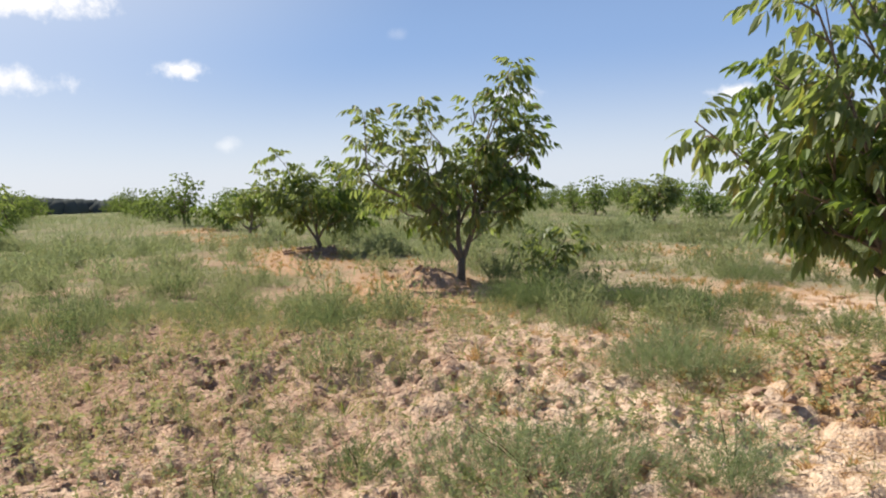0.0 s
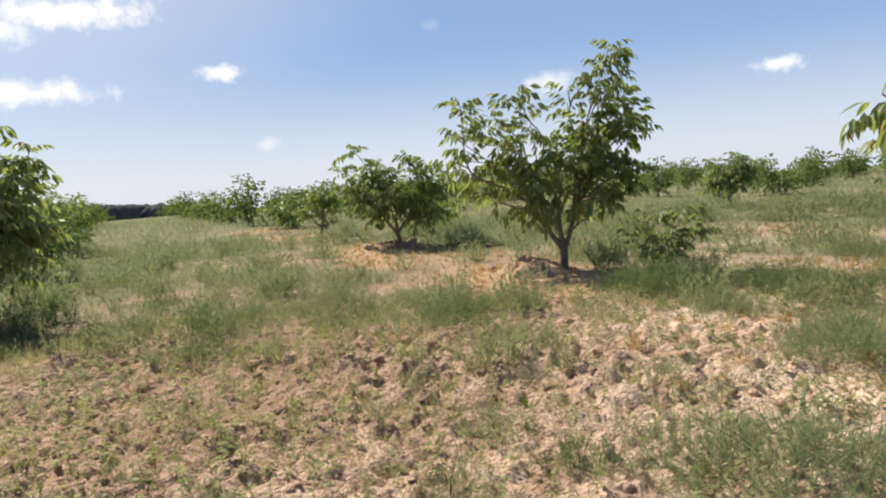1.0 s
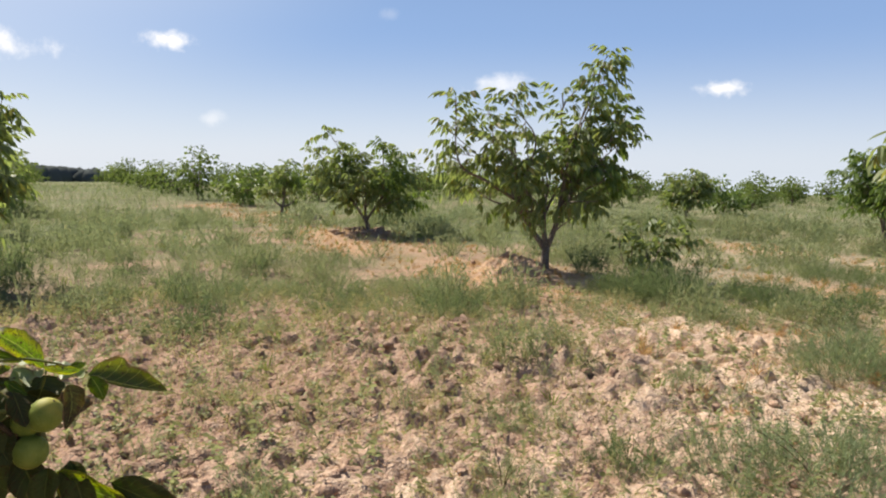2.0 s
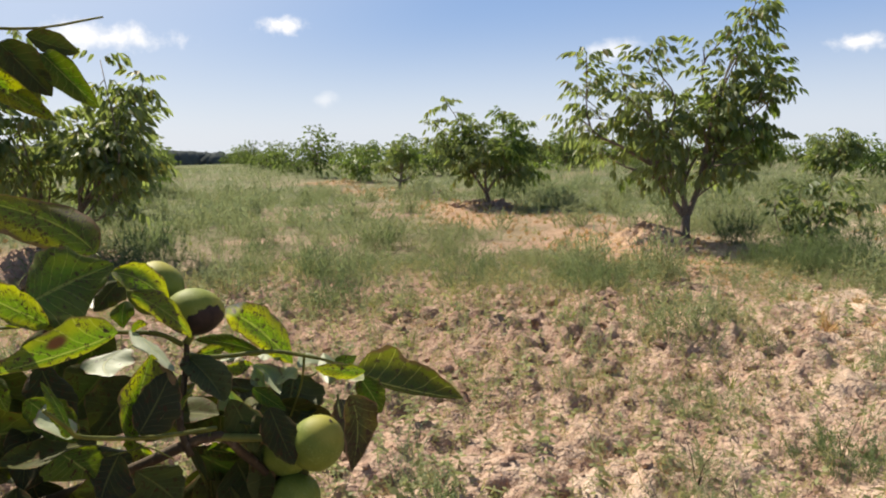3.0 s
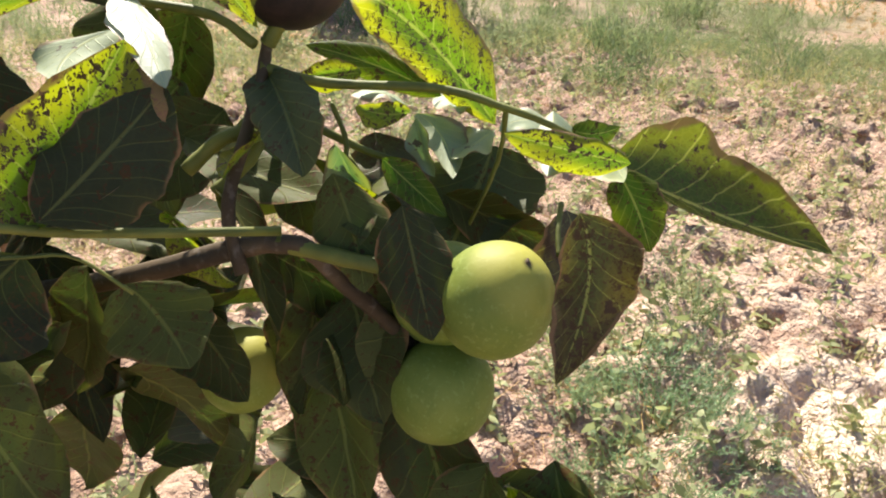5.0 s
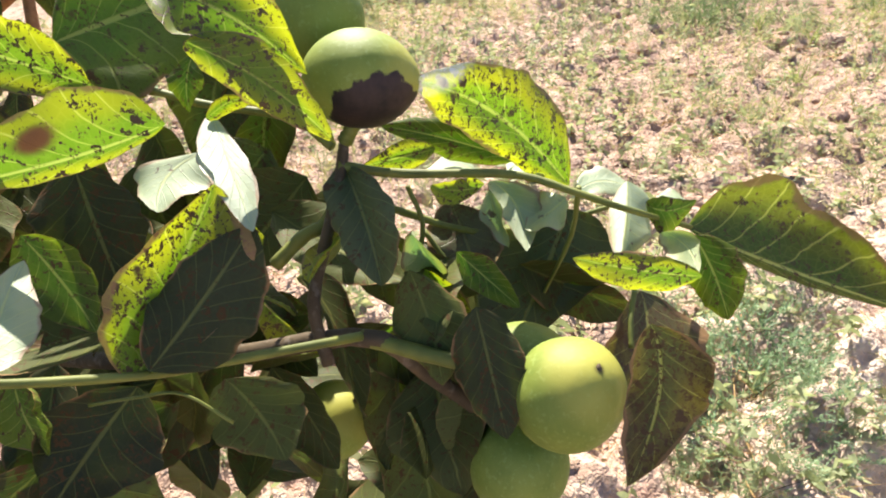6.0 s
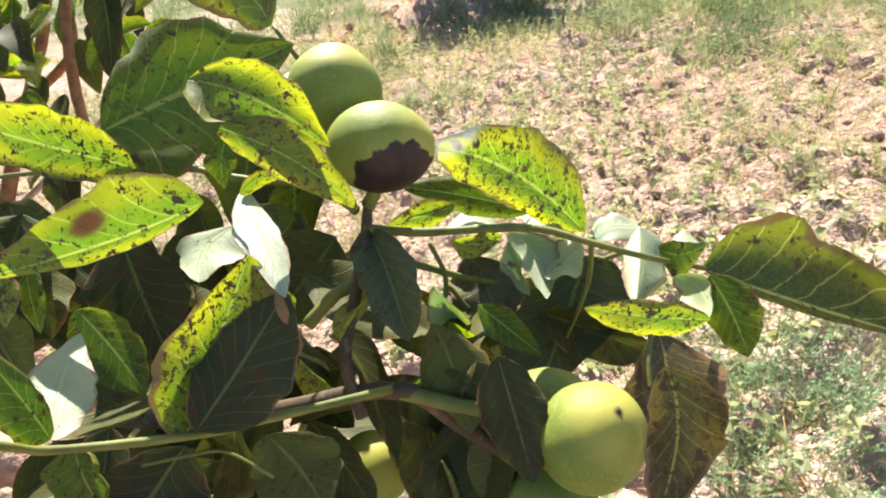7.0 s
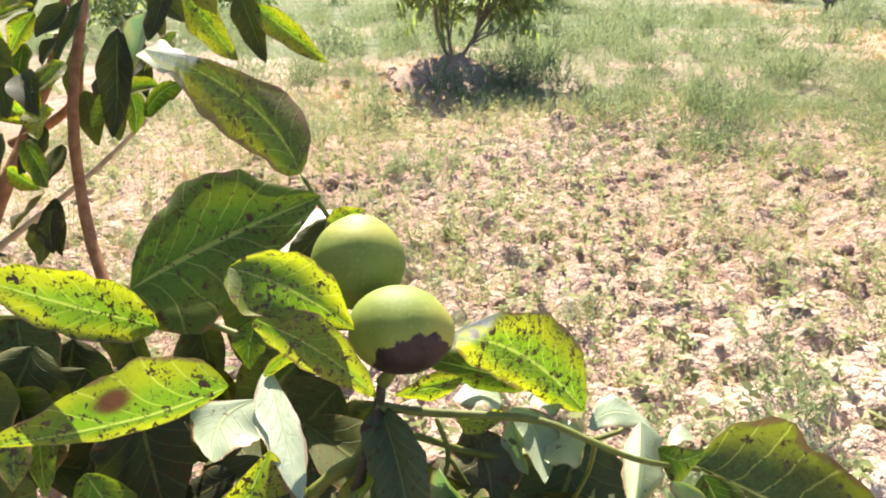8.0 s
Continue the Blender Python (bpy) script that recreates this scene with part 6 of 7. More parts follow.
own_tube("limb", [(-1.8614, 1.7978, 1.3422), (-1.8744, 1.6859, 1.2534), (-1.9106, 1.5306, 1.1445), (-1.9376, 1.3819, 1.0541)], 0.005, 0.009, LIMB_PALE, own, "pale tan bare shoot", 12)
own_tube("limb", [(-2.0835, 1.5433, 1.2851), (-2.0117, 1.611, 1.3267), (-1.9539, 1.6735, 1.3874), (-1.969, 1.7002, 1.456)], 0.011, 0.01, LIMB, own, "", 10)
top_stalk = own_tube("leaf_stalk", [(-1.1078, 1.5454, 1.8822), (-0.9983, 1.6713, 1.8271), (-0.9264, 1.7835, 1.8213), (-0.8734, 1.8784, 1.8477)], 0.0035, 0.0016, STALK, own, "", 12)
# near-black leaflets on this stalk and the limbs carry shade in their colour
leaflet(top_stalk, (-0.9612, 1.7068, 1.7699), (-0.8324, 1.7341, 1.6906), (0.6, -0.8, -0.04), 0.050, LEAF_SPOT, fold=0.4, bend=0.1)
leaflet(top_stalk, (-0.9214, 1.8045, 1.7899), (-0.8236, 1.802, 1.7124), (0.67, -0.74, -0.04), 0.055, LEAF_GREEN, fold=0.4, bend=0.12)
leaflet(top_stalk, (-0.9529, 1.7644, 1.8019), (-0.8807, 1.7819, 1.7244), (0.49, -0.84, 0.25), 0.062, LEAF_SHADE_DARK, fold=0.3)
leaflet(top_stalk, (-0.9621, 1.6871, 1.7944), (-0.9256, 1.6369, 1.6526), (0.49, -0.84, 0.25), 0.06, LEAF_SHADE_DARK, fold=0.3)
leaflet(top_stalk, (-0.9644, 1.6381, 1.7913), (-0.869, 1.6222, 1.6457), (0.65, -0.72, 0.25), 0.062, LEAF_SHADE_DARK, fold=0.3)
leaflet(top_stalk, (-0.9493, 1.8043, 1.8165), (-0.9258, 1.8735, 1.7961), (0.45, -0.78, 0.43), 0.045, LEAF_SHADE_DARK, fold=0.3)
leaflet(top_stalk, (-0.9643, 1.6127, 1.78), (-0.8832, 1.5947, 1.671), (0.49, -0.84, 0.25), 0.06, LEAF_SHADE_DARK, fold=0.3)
leaflet(top_stalk, (-0.9753, 1.6717, 1.8185), (-0.9812, 1.7143, 1.7459), (0.5, -0.85, 0.15), 0.05, LEAF_SHADE_DARK, fold=0.3)
leaflet(limb_two, (-1.6089, 1.7065, 1.562), (-1.5213, 1.6428, 1.3783), (0.66, -0.51, 0.56), 0.075, LEAF_SHADE_DARK, fold=0.3)
leaflet(limb_two, (-1.5861, 1.7515, 1.5851), (-1.5728, 1.6945, 1.475), (0.17, 0.07, 0.98), 0.0688, LEAF_GLARE, fold=0.3)
leaflet(limb_two, (-1.4422, 1.7849, 1.6213), (-1.3102, 1.8014, 1.5238), (0.78, -0.61, 0.1), 0.07, LEAF_SPOT, fold=0.3)
leaflet(limb_two, (-1.3653, 1.8708, 1.6013), (-1.2142, 1.9193, 1.5149), (0.84, -0.54, 0.1), 0.055, LEAF_SPOT, fold=0.4)
leaflet(limb_two, (-1.3914, 1.8553, 1.6285), (-1.3256, 1.8618, 1.512), (0.79, -0.49, 0.38), 0.06, LEAF_SHADE_DARK, fold=0.4)
leaflet(limb_two, (-1.9496, 1.5596, 1.4722), (-1.8189, 1.5749, 1.3755), (0.78, -0.61, 0.1), 0.06, LEAF_SPOT, fold=0.3)
leaflet(limb_two, (-1.8379, 1.4842, 1.4086), (-1.7511, 1.5944, 1.4058), (0.79, -0.62, 0.01), 0.06, LEAF_SPOT, fold=0.3)
leaflet(limb_two, (-1.7556, 1.5584, 1.2299), (-1.6764, 1.5392, 1.1281), (0.7, -0.54, 0.47), 0.06, LEAF_SHADE_DARK, fold=0.3)
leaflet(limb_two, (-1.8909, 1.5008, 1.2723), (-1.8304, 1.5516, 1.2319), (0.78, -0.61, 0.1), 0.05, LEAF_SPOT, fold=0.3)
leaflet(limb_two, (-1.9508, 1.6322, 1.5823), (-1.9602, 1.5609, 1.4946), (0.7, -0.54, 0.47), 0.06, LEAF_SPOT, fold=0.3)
leaflet(limb_two, (-1.7195, 1.797, 1.6462), (-1.6381, 1.8451, 1.5615), (0.7, -0.54, 0.47), 0.07, LEAF_SHADE_DARK, fold=0.3)
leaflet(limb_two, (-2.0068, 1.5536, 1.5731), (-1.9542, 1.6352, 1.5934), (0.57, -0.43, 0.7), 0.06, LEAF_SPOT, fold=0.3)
leaflet(limb_two, (-1.8353, 1.6751, 1.4246), (-1.782, 1.6686, 1.3129), (0.7, -0.54, 0.47), 0.06, LEAF_SHADE_DARK, fold=0.3)
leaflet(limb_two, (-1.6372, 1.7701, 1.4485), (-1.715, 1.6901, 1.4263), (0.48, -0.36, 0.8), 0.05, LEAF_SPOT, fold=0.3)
# near-black leaflets close gaps behind the shoot, their shade coloured in
leaflet(stem, (-0.4846, 1.5056, 1.4399), (-0.4949, 1.4592, 1.3992), (0.56, -0.71, 0.42), 0.06, LEAF_SHADE_DARK, fold=0.2)
leaflet(stem, (-0.4574, 1.5232, 1.4315), (-0.4634, 1.4863, 1.3894), (0.63, -0.65, 0.42), 0.055, LEAF_SHADE_DARK, fold=0.2)
leaflet(stem, (-0.5144, 1.4999, 1.4493), (-0.5285, 1.4586, 1.4115), (0.56, -0.71, 0.42), 0.06, LEAF_SHADE_DARK, fold=0.2)
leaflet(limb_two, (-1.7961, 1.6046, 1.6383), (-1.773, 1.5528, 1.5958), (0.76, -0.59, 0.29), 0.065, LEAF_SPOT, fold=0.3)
leaflet(limb_two, (-1.7737, 1.5105, 1.5081), (-1.6844, 1.5061, 1.4089), (0.45, -0.57, 0.69), 0.062, LEAF_SHADE_DARK, fold=0.3)
leaflet(limb_two, (-1.7676, 1.6933, 1.6105), (-1.73, 1.6124, 1.4969), (0.55, -0.79, 0.28), 0.059, LEAF_SHADE_DARK, fold=0.3)
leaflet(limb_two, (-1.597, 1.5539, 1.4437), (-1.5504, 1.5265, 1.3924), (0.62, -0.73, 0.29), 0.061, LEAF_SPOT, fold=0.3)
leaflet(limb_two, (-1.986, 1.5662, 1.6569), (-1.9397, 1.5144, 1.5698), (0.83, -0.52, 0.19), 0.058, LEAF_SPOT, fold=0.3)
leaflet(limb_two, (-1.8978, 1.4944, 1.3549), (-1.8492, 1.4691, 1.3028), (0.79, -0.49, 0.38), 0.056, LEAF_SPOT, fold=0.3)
leaflet(limb_two, (-1.4464, 1.7558, 1.6385), (-1.4057, 1.6978, 1.553), (0.45, -0.57, 0.69), 0.051, LEAF_SHADE_DARK, fold=0.3)
leaflet(limb_two, (-1.6265, 1.4962, 1.572), (-1.5413, 1.5178, 1.5193), (0.55, -0.79, 0.28), 0.064, LEAF_SHADE_DARK, fold=0.3)
leaflet(limb_two, (-1.9239, 1.8297, 1.5094), (-1.8414, 1.8009, 1.3872), (0.63, -0.36, 0.69), 0.051, LEAF_SHADE_DARK, fold=0.3)
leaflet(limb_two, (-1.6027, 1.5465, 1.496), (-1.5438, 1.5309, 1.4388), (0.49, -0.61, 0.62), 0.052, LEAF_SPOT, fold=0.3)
leaflet(limb_two, (-2.1299, 1.6828, 1.6336), (-2.08, 1.649, 1.5665), (0.42, -0.67, 0.61), 0.057, LEAF_SHADE_DARK, fold=0.3)
leaflet(limb_two, (-1.7092, 1.5896, 1.3445), (-1.6739, 1.5378, 1.2787), (0.56, -0.68, 0.47), 0.058, LEAF_SHADE_DARK, fold=0.3)
leaflet(limb_two, (-1.6096, 1.6295, 1.6064), (-1.591, 1.5661, 1.5552), (0.84, -0.4, 0.37), 0.05, LEAF_SHADE_DARK, fold=0.3)
leaflet(limb_two, (-1.6501, 1.5578, 1.394), (-1.62, 1.4937, 1.3196), (0.77, -0.6, 0.19), 0.049, LEAF_SHADE_DARK, fold=0.3)
leaflet(limb_two, (-1.9562, 1.8078, 1.5649), (-1.863, 1.8392, 1.5116), (0.81, -0.26, 0.53), 0.046, LEAF_SHADE_DARK, fold=0.3)
leaflet(limb_two, (-1.9314, 1.9094, 1.6159), (-1.8665, 1.9046, 1.5631), (0.76, -0.46, 0.47), 0.054, LEAF_SHADE_DARK, fold=0.3)
leaflet(limb_two, (-1.9563, 1.6758, 1.5266), (-1.9291, 1.6209, 1.4716), (0.49, -0.61, 0.62), 0.061, LEAF_SHADE_DARK, fold=0.3)
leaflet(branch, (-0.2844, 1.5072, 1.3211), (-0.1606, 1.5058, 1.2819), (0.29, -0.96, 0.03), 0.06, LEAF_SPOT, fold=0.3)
# the dark leaflets below have the branch's own shade as their colour
leaflet(branch, (-0.2056, 1.5116, 1.3148), (-0.0719, 1.522, 1.2722), (0.28, -0.93, 0.23), 0.06, LEAF_SHADE_DARK, fold=0.3)
leaflet(branch, (-0.2683, 1.5128, 1.3394), (-0.2164, 1.4916, 1.2568), (0.28, -0.93, 0.23), 0.055, LEAF_SHADE_DARK, fold=0.3)
leaflet(branch, (-0.3451, 1.5089, 1.3463), (-0.2877, 1.4886, 1.2626), (0.28, -0.93, 0.23), 0.06, LEAF_SHADE_DARK, fold=0.3)
leaflet(branch, (-0.4094, 1.4987, 1.3646), (-0.3464, 1.4781, 1.2703), (0.28, -0.93, 0.23), 0.065, LEAF_SHADE_DARK, fold=0.3)
leaflet(left_stalk, (-0.5486, 1.3676, 1.4897), (-0.5224, 1.3353, 1.4552), (0.79, -0.43, 0.44), 0.05, LEAF_SHADE_DARK, fold=0.3)
leaflet(left_stalk, (-0.526, 1.3528, 1.4806), (-0.4903, 1.3541, 1.4468), (0.79, -0.43, 0.44), 0.045, LEAF_SHADE_DARK, fold=0.3)
leaflet(left_stalk, (-0.5376, 1.3624, 1.4661), (-0.5078, 1.3376, 1.4343), (0.79, -0.43, 0.44), 0.05, LEAF_SHADE_DARK, fold=0.3)
leaflet(left_stalk, (-0.5401, 1.3411, 1.4903), (-0.5084, 1.3315, 1.4504), (0.79, -0.43, 0.44), 0.05, LEAF_SHADE_DARK, fold=0.3)
leaflet(left_stalk, (-0.5758, 1.4852, 1.5336), (-0.5314, 1.4826, 1.5033), (0.79, -0.43, 0.44), 0.05, LEAF_SHADE_DARK, fold=0.3)
leaflet(left_stalk, (-0.4798, 1.3344, 1.4738), (-0.4465, 1.3387, 1.447), (0.79, -0.43, 0.44), 0.04, LEAF_SHADE_DARK, fold=0.3)
leaflet(left_stalk, (-0.5485, 1.388, 1.4684), (-0.5353, 1.3598, 1.4374), (0.79, -0.43, 0.44), 0.05, LEAF_SHADE_DARK, fold=0.3)
leaflet(low_stalk, (-0.6224, 1.3683, 1.4771), (-0.5764, 1.3585, 1.4268), (0.79, -0.49, 0.38), 0.06, LEAF_SHADE_DARK, fold=0.3)
leaflet(low_stalk, (-0.5977, 1.3914, 1.464), (-0.5648, 1.3653, 1.4147), (0.79, -0.49, 0.38), 0.06, LEAF_SHADE_DARK, fold=0.3)
leaflet(low_stalk, (-0.6074, 1.3429, 1.463), (-0.5549, 1.3404, 1.411), (0.79, -0.49, 0.38), 0.06, LEAF_SHADE_DARK, fold=0.3)
leaflet(low_stalk, (-0.562, 1.3926, 1.4498), (-0.5269, 1.3684, 1.399), (0.79, -0.49, 0.38), 0.05, LEAF_SHADE_DARK, fold=0.3)
leaflet(low_stalk, (-0.5781, 1.5088, 1.4892), (-0.568, 1.4801, 1.425), (0.59, -0.8, 0.15), 0.06, LEAF_SHADE_DARK, fold=0.3)
leaflet(low_stalk, (-0.6368, 1.4236, 1.4701), (-0.5744, 1.4273, 1.4142), (0.59, -0.8, 0.15), 0.06, LEAF_SHADE_DARK, fold=0.3)
leaflet(low_stalk, (-0.6271, 1.4716, 1.4426), (-0.5744, 1.4687, 1.3817), (0.59, -0.8, 0.15), 0.06, LEAF_SHADE_DARK, fold=0.3)
leaflet(low_stalk, (-0.5585, 1.5304, 1.4789), (-0.5579, 1.5069, 1.4098), (0.59, -0.8, 0.15), 0.06, LEAF_SHADE_DARK, fold=0.3)
leaflet(limb_two, (-1.9383, 1.7129, 1.5145), (-1.866, 1.6449, 1.4097), (0.49, -0.67, 0.55), 0.057, LEAF_GREEN, fold=0.35)
leaflet(limb_two, (-1.6338, 1.4706, 1.4129), (-1.5734, 1.3983, 1.3225), (0.86, -0.38, 0.33), 0.064, LEAF_GREEN, fold=0.35)
leaflet(limb_two, (-1.5881, 1.5116, 1.3856), (-1.487, 1.5202, 1.3206), (0.52, -0.71, 0.47), 0.064, LEAF_GREEN, fold=0.35)
leaflet(limb_two, (-1.8768, 1.5642, 1.5126), (-1.8378, 1.4673, 1.429), (0.69, -0.62, 0.37), 0.062, LEAF_SHADE_DARK, fold=0.35)
leaflet(limb_two, (-1.6584, 1.7571, 1.5103), (-1.6192, 1.6864, 1.456), (0.72, -0.12, 0.69), 0.055, LEAF_SHADE_DARK, fold=0.35)
leaflet(limb_two, (-1.7196, 1.4901, 1.4186), (-1.6513, 1.4737, 1.3784), (0.57, -0.77, 0.3), 0.064, LEAF_GREEN, fold=0.35)
leaflet(limb_two, (-1.9884, 1.6032, 1.5157), (-1.914, 1.5549, 1.4299), (0.86, -0.38, 0.33), 0.057, LEAF_GREEN, fold=0.35)
leaflet(limb_two, (-1.8687, 1.898, 1.5227), (-1.8369, 1.8034, 1.4531), (0.67, -0.31, 0.67), 0.055, LEAF_SPOT, fold=0.35)
leaflet(limb_two, (-1.5901, 1.6015, 1.5119), (-1.5567, 1.5337, 1.47), (0.63, -0.26, 0.73), 0.052, LEAF_SPOT, fold=0.35)
leaflet(limb_two, (-2.0299, 1.5609, 1.4248), (-1.989, 1.4558, 1.329), (0.69, -0.62, 0.37), 0.06, LEAF_GREEN, fold=0.35)
leaflet(limb_two, (-1.5243, 1.4726, 1.4152), (-1.4488, 1.4315, 1.3356), (0.53, -0.57, 0.63), 0.064, LEAF_SHADE_DARK, fold=0.35)
leaflet(limb_two, (-1.6157, 1.5335, 1.4987), (-1.5243, 1.5322, 1.4381), (0.57, -0.34, 0.75), 0.063, LEAF_SHADE_DARK, fold=0.35)
leaflet(limb_two, (-1.5867, 1.691, 1.4528), (-1.5531, 1.6159, 1.4024), (0.72, -0.23, 0.65), 0.055, LEAF_GREEN, fold=0.35)
leaflet(branch, (-0.3751, 1.4972, 1.3801), (-0.3318, 1.4798, 1.34), (0.27, -0.91, 0.32), 0.06, LEAF_SHADE_DARK, fold=0.3)
leaflet(branch, (-0.3363, 1.5178, 1.4013), (-0.3388, 1.4885, 1.3379), (0.46, -0.86, 0.23), 0.06, LEAF_SHADE_DARK, fold=0.3)
leaflet(branch, (-0.3645, 1.568, 1.356), (-0.3697, 1.5387, 1.2972), (0.27, -0.91, 0.32), 0.06, LEAF_SHADE_DARK, fold=0.3)
leaflet(branch, (-0.2892, 1.4978, 1.3346), (-0.2761, 1.472, 1.2753), (-0.0, -0.99, 0.12), 0.06, LEAF_SHADE_DARK, fold=0.3)
leaflet(branch, (-0.4258, 1.5456, 1.3551), (-0.4292, 1.5151, 1.2846), (0.09, -0.97, 0.22), 0.06, LEAF_SHADE_DARK, fold=0.3)
leaflet(branch, (-0.4267, 1.5315, 1.3272), (-0.3876, 1.5127, 1.2819), (0.17, -0.93, 0.32), 0.06, LEAF_SHADE_DARK, fold=0.3)
leaflet(branch, (-0.3737, 1.5258, 1.3616), (-0.3206, 1.5071, 1.2963), (-0.02, -0.95, 0.3), 0.06, LEAF_SHADE_DARK, fold=0.3)
leaflet(branch, (-0.4062, 1.4998, 1.3683), (-0.3871, 1.4759, 1.3142), (-0.01, -0.98, 0.21), 0.06, LEAF_SHADE_DARK, fold=0.3)

# fruit
walnut((-0.2995, 1.5094, 1.4025), (0.55, 0.04, 0.84), 0.0228, 1.04, HUSK, "plump sunlit green walnut in its husk", 1)
walnut((-0.3207, 1.5028, 1.3508), (-0.2, 0.1, -0.97), 0.0225, 1.06, HUSK, "green walnut hanging in shade", 2)
walnut((-0.3333, 1.5167, 1.3881), (-0.01, 0.95, 0.32), 0.0225, 1.05, HUSK, "green walnut behind the others", 3)
walnut((-0.4109, 1.5004, 1.5099), (0.76, 0.65, -0.06), 0.0208, 1.19, HUSK_ROT, "green walnut with a black blight patch", 4)
walnut((-0.4587, 1.5084, 1.5254), (-0.09, 0.28, 0.96), 0.024, 1.02, HUSK, "round green walnut", 5)
walnut((-0.4352, 1.4719, 1.3171), (0.55, 0.34, 0.76), 0.0222, 1.06, HUSK, "green walnut low among shaded leaves", 6)

# the rest of the tree: trunk, limbs and shaded foliage
TRUNK_TOP = OWN_FOOT + np.array([0.06, 0.03, 0.42])
own_tube("trunk", [OWN_FOOT - np.array([0, 0, 0.1]), OWN_FOOT + np.array([0.02, 0.02, 0.2]), TRUNK_TOP], 0.075, 0.055, BARK, None, "", 8, 12)
own_tube("limb", [TRUNK_TOP, (-1.75, 0.95, 0.85), (-1.8215, 0.6899, 1.145)], 0.032, 0.011, BARK)
own_tube("limb", [TRUNK_TOP, (-1.5763, 1.3073, 0.382)], 0.034, 0.026, BARK)
own_tube("limb", [TRUNK_TOP, (-1.9477, 1.1899, 0.6571)], 0.034, 0.028, BARK)


def shade_leaves(parent, n, lo, hi, size, tilt, mats):
    """Leaflets filling a box, most of them hanging."""
    rng = np.random.default_rng(int(1000 * (abs(lo[0]) + 3 * lo[1] + 7 * lo[2])) + n)
    for _ in range(n):
        p = np.array([rng.uniform(a, b) for a, b in zip(lo, hi)])
        d = np.array([rng.normal(0, 0.8), rng.normal(0, 0.8), rng.uniform(-1.3, 0.3)])
        d /= np.linalg.norm(d)
        long = size * rng.uniform(0.75, 1.25)
        face = np.array(tilt) + rng.normal(0, 0.45, 3)
        leaflet(parent, tuple(p), tuple(p + d * long), tuple(face), long * rng.uniform(0.42, 0.55), mats[rng.integers(len(mats))], rng.uniform(0.1, 0.5), rng.uniform(-0.05, 0.15), 0.04)

# fill for the branch's dark inside: shade given as leaf colour
SHADE_FILL = (LEAF_SHADE_DARK,)
shade_leaves(low_stalk, 22, (-0.58, 1.34, 1.32), (-0.42, 1.44, 1.46), 0.085, (0.4, -0.35, 0.75), SHADE_FILL)
shade_leaves(branch, 15, (-0.60, 1.34, 1.16), (-0.46, 1.50, 1.33), 0.10, (0.5, -0.4, 0.6), SHADE_FILL)
shade_leaves(branch, 14, (-0.75, 1.30, 1.10), (-0.50, 1.50, 1.40), 0.10, (0.5, -0.4, 0.6), SHADE_FILL)
shade_leaves(stem, 7, (-0.46, 1.46, 1.36), (-0.36, 1.56, 1.45), 0.075, (0.4, -0.3, 0.7), SHADE_FILL)
shade_leaves(limb_two, 26, (-2.5, 1.2, 1.5), (-1.6, 2.3, 2.3), 0.13, (0.3, -0.2, 0.8), (LEAF_SHADE_DARK, LEAF_SPOT))
shade_leaves(limb_one, 14, (-2.4, 1.3, 0.9), (-1.9, 1.58, 1.6), 0.12, (0.3, -0.2, 0.8), (LEAF_SHADE_DARK, LEAF_SPOT))
shade_leaves(branch, 6, (-0.42, 1.46, 1.18), (-0.30, 1.56, 1.32), 0.08, (0.5, -0.4, 0.6), SHADE_FILL)
shade_leaves(branch, 10, (-0.42, 1.45, 1.10), (-0.24, 1.58, 1.28), 0.095, (0.5, -0.4, 0.6), SHADE_FILL)
shade_leaves(stem, 6, (-0.54, 1.42, 1.36), (-0.44, 1.50, 1.45), 0.08, (0.45, -0.35, 0.7), SHADE_FILL)
# more near-black fillers where only shade lies between the leaves
shaped_leaflet(low_stalk, (-0.52, 1.4142, 1.3804), (-0.4903, 1.4092, 1.3398), (-0.4534, 1.403, 1.299), (-0.5002, 1.3875, 1.3461), (-0.482, 1.4314, 1.3395), LEAF_SHADE_DARK, wave=0.03)
shaped_leaflet(branch, (-0.4182, 1.5372, 1.3196), (-0.3905, 1.5285, 1.2967), (-0.3727, 1.5064, 1.2762), (-0.3995, 1.5192, 1.2976), (-0.3801, 1.5412, 1.2985), LEAF_SHADE_DARK, wave=0.03)
shaped_leaflet(branch, (-0.5055, 1.4628, 1.3642), (-0.4893, 1.4714, 1.3408), (-0.4707, 1.483, 1.3202), (-0.4888, 1.4505, 1.3389), (-0.4949, 1.494, 1.3488), LEAF_SHADE_DARK, wave=0.03)
shaped_leaflet(stem, (-0.5735, 1.4886, 1.4242), (-0.5625, 1.4935, 1.3953), (-0.5476, 1.4957, 1.3596), (-0.5509, 1.4636, 1.3982), (-0.5677, 1.5275, 1.3939), LEAF_SHADE_DARK, wave=0.03)
shaped_leaflet(limb_two, (-1.7135, 1.6987, 1.4478), (-1.705, 1.6969, 1.3925), (-1.6952, 1.6915, 1.3368), (-1.7104, 1.6706, 1.3897), (-1.6997, 1.7213, 1.3956), LEAF_SHADE_DARK, wave=0.04)
shaped_leaflet(limb_two, (-1.7048, 1.7265, 1.4343), (-1.6963, 1.7335, 1.3944), (-1.6899, 1.7205, 1.3448), (-1.6781, 1.7064, 1.3951), (-1.6906, 1.7573, 1.3978), LEAF_GREEN, wave=0.04)
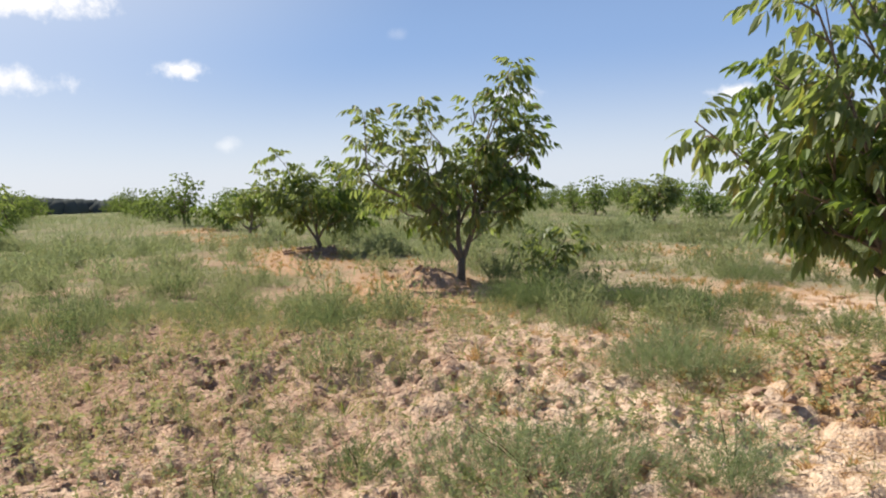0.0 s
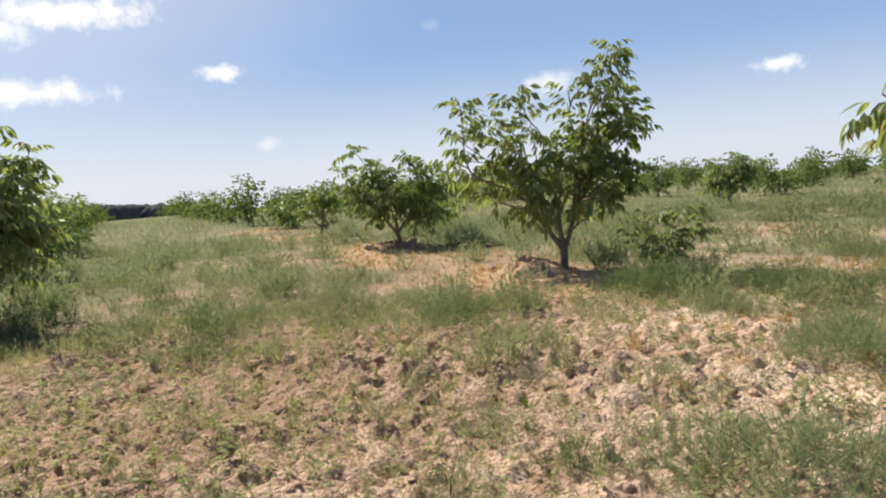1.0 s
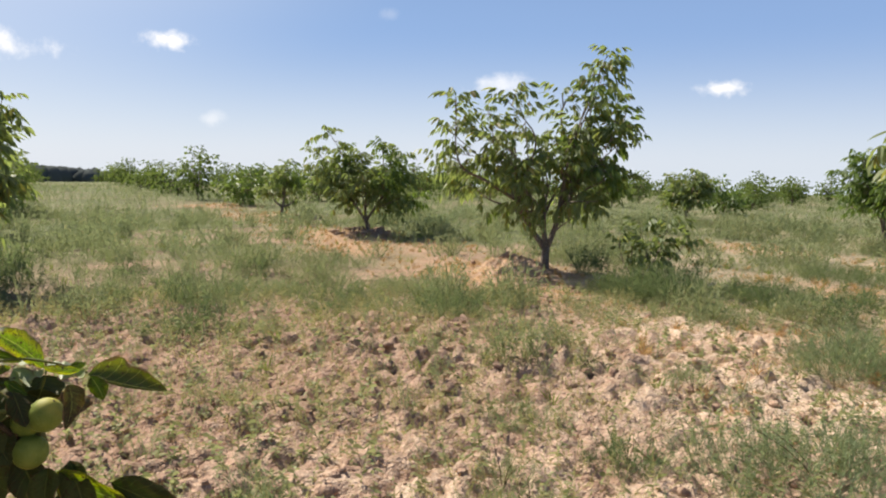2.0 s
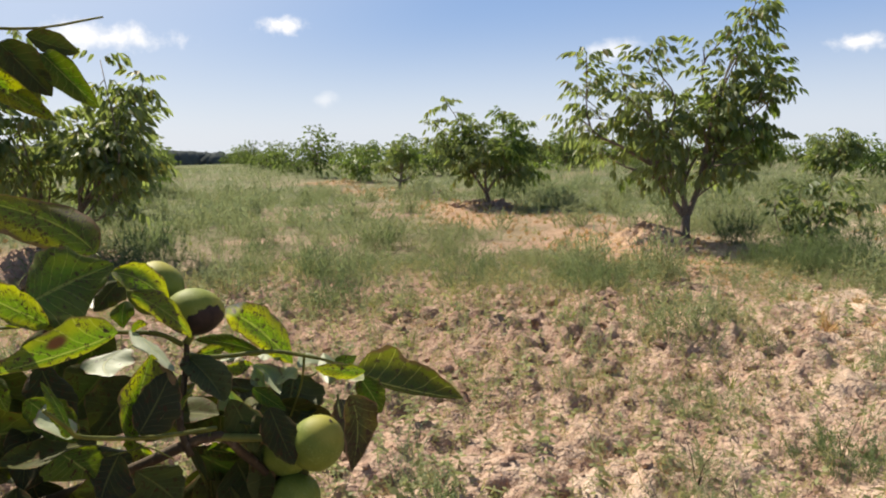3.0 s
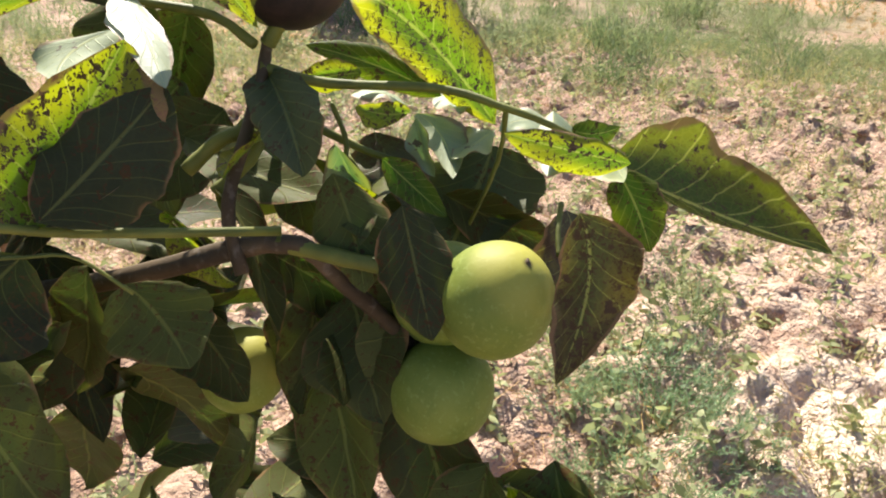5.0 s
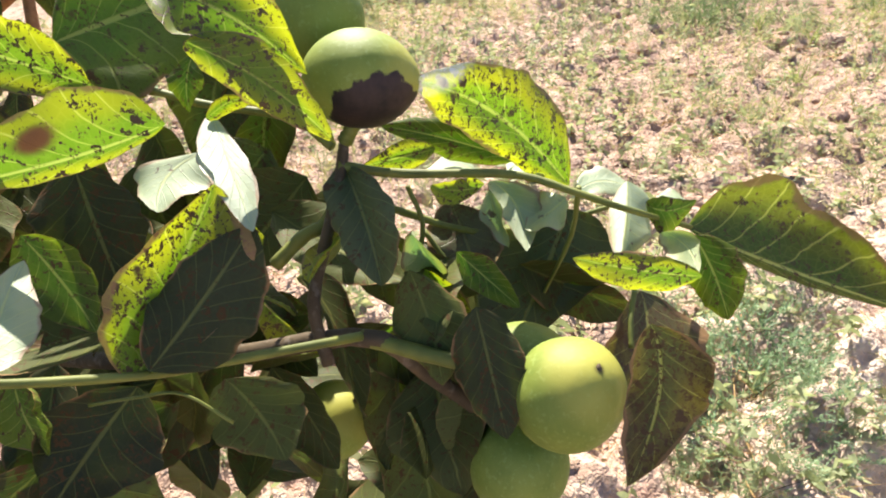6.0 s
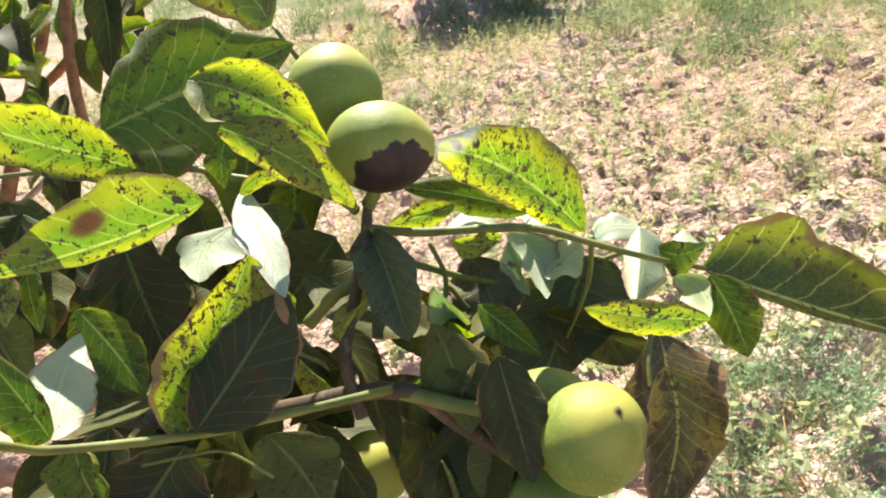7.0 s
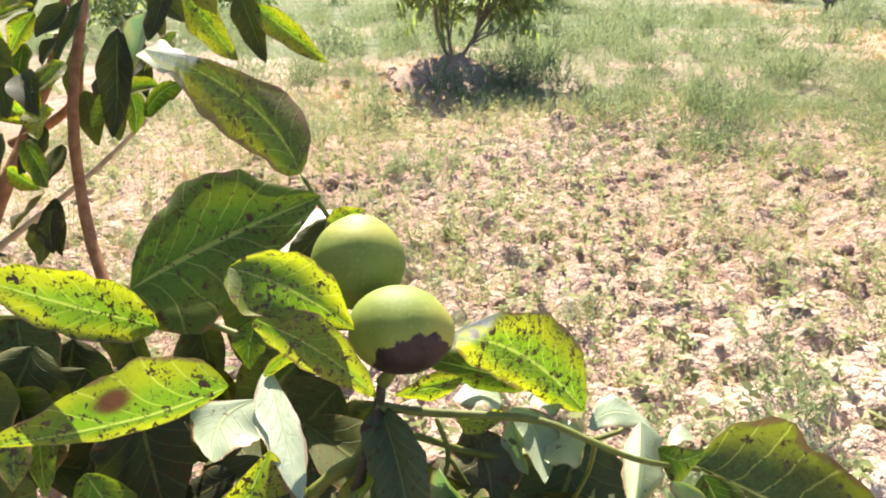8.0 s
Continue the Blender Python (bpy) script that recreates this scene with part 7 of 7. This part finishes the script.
shaped_leaflet(limb_two, (-1.7204, 1.6762, 1.4608), (-1.7154, 1.6771, 1.4278), (-1.708, 1.6806, 1.3886), (-1.696, 1.6585, 1.4271), (-1.7376, 1.7004, 1.4243), LEAF_SHADE_DARK, wave=0.04)
shaped_leaflet(limb_two, (-1.6934, 1.5447, 1.2246), (-1.6847, 1.5284, 1.1892), (-1.6693, 1.5225, 1.141), (-1.6876, 1.5027, 1.1888), (-1.6812, 1.5521, 1.1879), LEAF_SHADE_DARK, wave=0.04)
shaped_leaflet(limb_two, (-1.6922, 1.505, 1.2047), (-1.6804, 1.5135, 1.1703), (-1.6671, 1.4935, 1.1256), (-1.6833, 1.4861, 1.1706), (-1.692, 1.5362, 1.1609), LEAF_SHADE_DARK, wave=0.04)
shaped_leaflet(limb_two, (-1.6906, 1.7465, 1.3818), (-1.6856, 1.7931, 1.4286), (-1.673, 1.837, 1.4365), (-1.6969, 1.7871, 1.4395), (-1.6637, 1.7931, 1.4025), LEAF_GREEN, wave=0.04)
# two leaflets added square to the sun, only to shade two walnuts
leaflet(branch, (-0.4795, 1.4469, 1.3387), (-0.4388, 1.5097, 1.3436), (-0.61, 0.34, 0.72), 0.046, LEAF_SHADE_DARK, fold=0.15)
leaflet(branch, (-0.3515, 1.4960, 1.3724), (-0.3190, 1.5462, 1.3764), (-0.61, 0.34, 0.72), 0.040, LEAF_SHADE_DARK, fold=0.15)
shaped_leaflet(branch, (-0.4484, 1.4483, 1.3614), (-0.4128, 1.4479, 1.3526), (-0.3812, 1.4445, 1.3429), (-0.3996, 1.4548, 1.3646), (-0.4249, 1.4385, 1.3347), LEAF_SHADE_DARK, wave=0.03)
shaped_leaflet(low_stalk, (-0.5926, 1.4452, 1.4326), (-0.5811, 1.4506, 1.3982), (-0.5694, 1.4462, 1.3618), (-0.5685, 1.4219, 1.4016), (-0.5882, 1.4801, 1.3929), LEAF_SHADE_DARK, wave=0.03)
shaped_leaflet(left_stalk, (-0.5696, 1.4614, 1.527), (-0.5599, 1.4779, 1.5074), (-0.5479, 1.4942, 1.4833), (-0.5475, 1.4488, 1.4968), (-0.5715, 1.5058, 1.5163), LEAF_SHADE_DARK, wave=0.03)
# dark cluster on the top stalk, coloured as leaves in shade
shaped_leaflet(top_stalk, (-1.0084, 1.6524, 1.7513), (-1.0049, 1.6684, 1.706), (-1.0056, 1.673, 1.6509), (-0.9903, 1.6367, 1.6954), (-0.9907, 1.6925, 1.7119), LEAF_SHADE_DARK, wave=0.04)
shaped_leaflet(top_stalk, (-0.9867, 1.6859, 1.7724), (-0.9832, 1.699, 1.7436), (-0.9891, 1.6963, 1.7053), (-0.9695, 1.6675, 1.735), (-0.9956, 1.7292, 1.7521), LEAF_SHADE_DARK, wave=0.04)
shaped_leaflet(top_stalk, (-1.0196, 1.642, 1.6966), (-1.0137, 1.6572, 1.6638), (-1.0028, 1.6782, 1.6442), (-0.9999, 1.6425, 1.6491), (-1.0344, 1.6868, 1.6804), LEAF_SHADE_DARK, wave=0.04)
shaped_leaflet(top_stalk, (-0.9362, 1.7603, 1.7892), (-0.9226, 1.787, 1.7573), (-0.9298, 1.7864, 1.7028), (-0.9381, 1.7683, 1.7445), (-0.9292, 1.8205, 1.77), LEAF_SHADE_DARK, wave=0.04)
shaped_leaflet(top_stalk, (-0.9568, 1.724, 1.808), (-0.9559, 1.7304, 1.792), (-0.9496, 1.7449, 1.7734), (-0.9472, 1.7096, 1.7842), (-0.9705, 1.7681, 1.8037), LEAF_GREEN, wave=0.04)

BRIGHT = (LEAF_SPOT, LEAF_SPOT, LEAF_GLARE, LEAF_GREEN)
shade_leaves(stem, 5, (-0.431, 1.475, 1.395), (-0.337, 1.557, 1.452), 0.04, (0.2, -0.7, 0.3), BRIGHT)
shade_leaves(stem, 5, (-0.446, 1.432, 1.37), (-0.366, 1.504, 1.448), 0.04, (0.2, -0.7, 0.3), BRIGHT)
shade_leaves(top_stalk, 9, (-1.06, 1.58, 1.66), (-0.92, 1.78, 1.84), 0.10, (-0.4, 0.2, 0.8), (LEAF_SHADE_DARK, LEAF_GREEN))


def own_crown():
    """The part of the crown away from the path, out of view."""
    r = np.random.default_rng(91)
    # the tips nearest the branch are added, unseen, to block sky light from it
    for tip in ((-2.6, -0.6, 2.3), (-1.6, -0.7, 2.0), (-3.3, 0.3, 2.2), (-2.3, 0.1, 2.9), (-3.2, -0.5, 1.5), (-1.3, -0.2, 1.6), (-2.2, -1.0, 1.4), (-3.6, 0.6, 1.5), (-2.8, 0.5, 2.6), (-0.8, 0.3, 1.95), (-0.85, 0.05, 1.45), (-1.0, 0.6, 2.3), (-0.8, -0.25, 1.7), (-1.2, 0.6, 1.9), (-0.85, 0.45, 1.15), (-1.2, 0.3, 2.6)):
        tip = np.array(tip)
        mid = (TRUNK_TOP + tip) / 2 + np.array([0, 0, 0.12])
        axis = path_points([TRUNK_TOP, mid, tip], 10)
        limb = own_tube("limb", [TRUNK_TOP, mid, tip], 0.026, 0.006, BARK, None, "", 10, 7)
        rows = []
        for _ in range(46):
            g = r.uniform(0.35, 1.0)
            p = np.array([np.interp(g, np.linspace(0, 1, 10), axis[:, c]) for c in range(3)]) + r.normal(0, 0.16, 3)
            p[0], p[1] = min(p[0], -0.62), min(p[1], 0.72)
            a = r.uniform(0, 6.28)
            rows.append([*(p - OWN_FOOT), math.cos(a), math.sin(a), r.uniform(-0.2, 0.6), r.uniform(0.8, 1.15)])
        v, q = placed_leaves(LEAVES_PLAIN, rows, r)
        part("foliage", mesh_of("foliage", v, q, LEAF, smooth=False), limb)


own_crown()
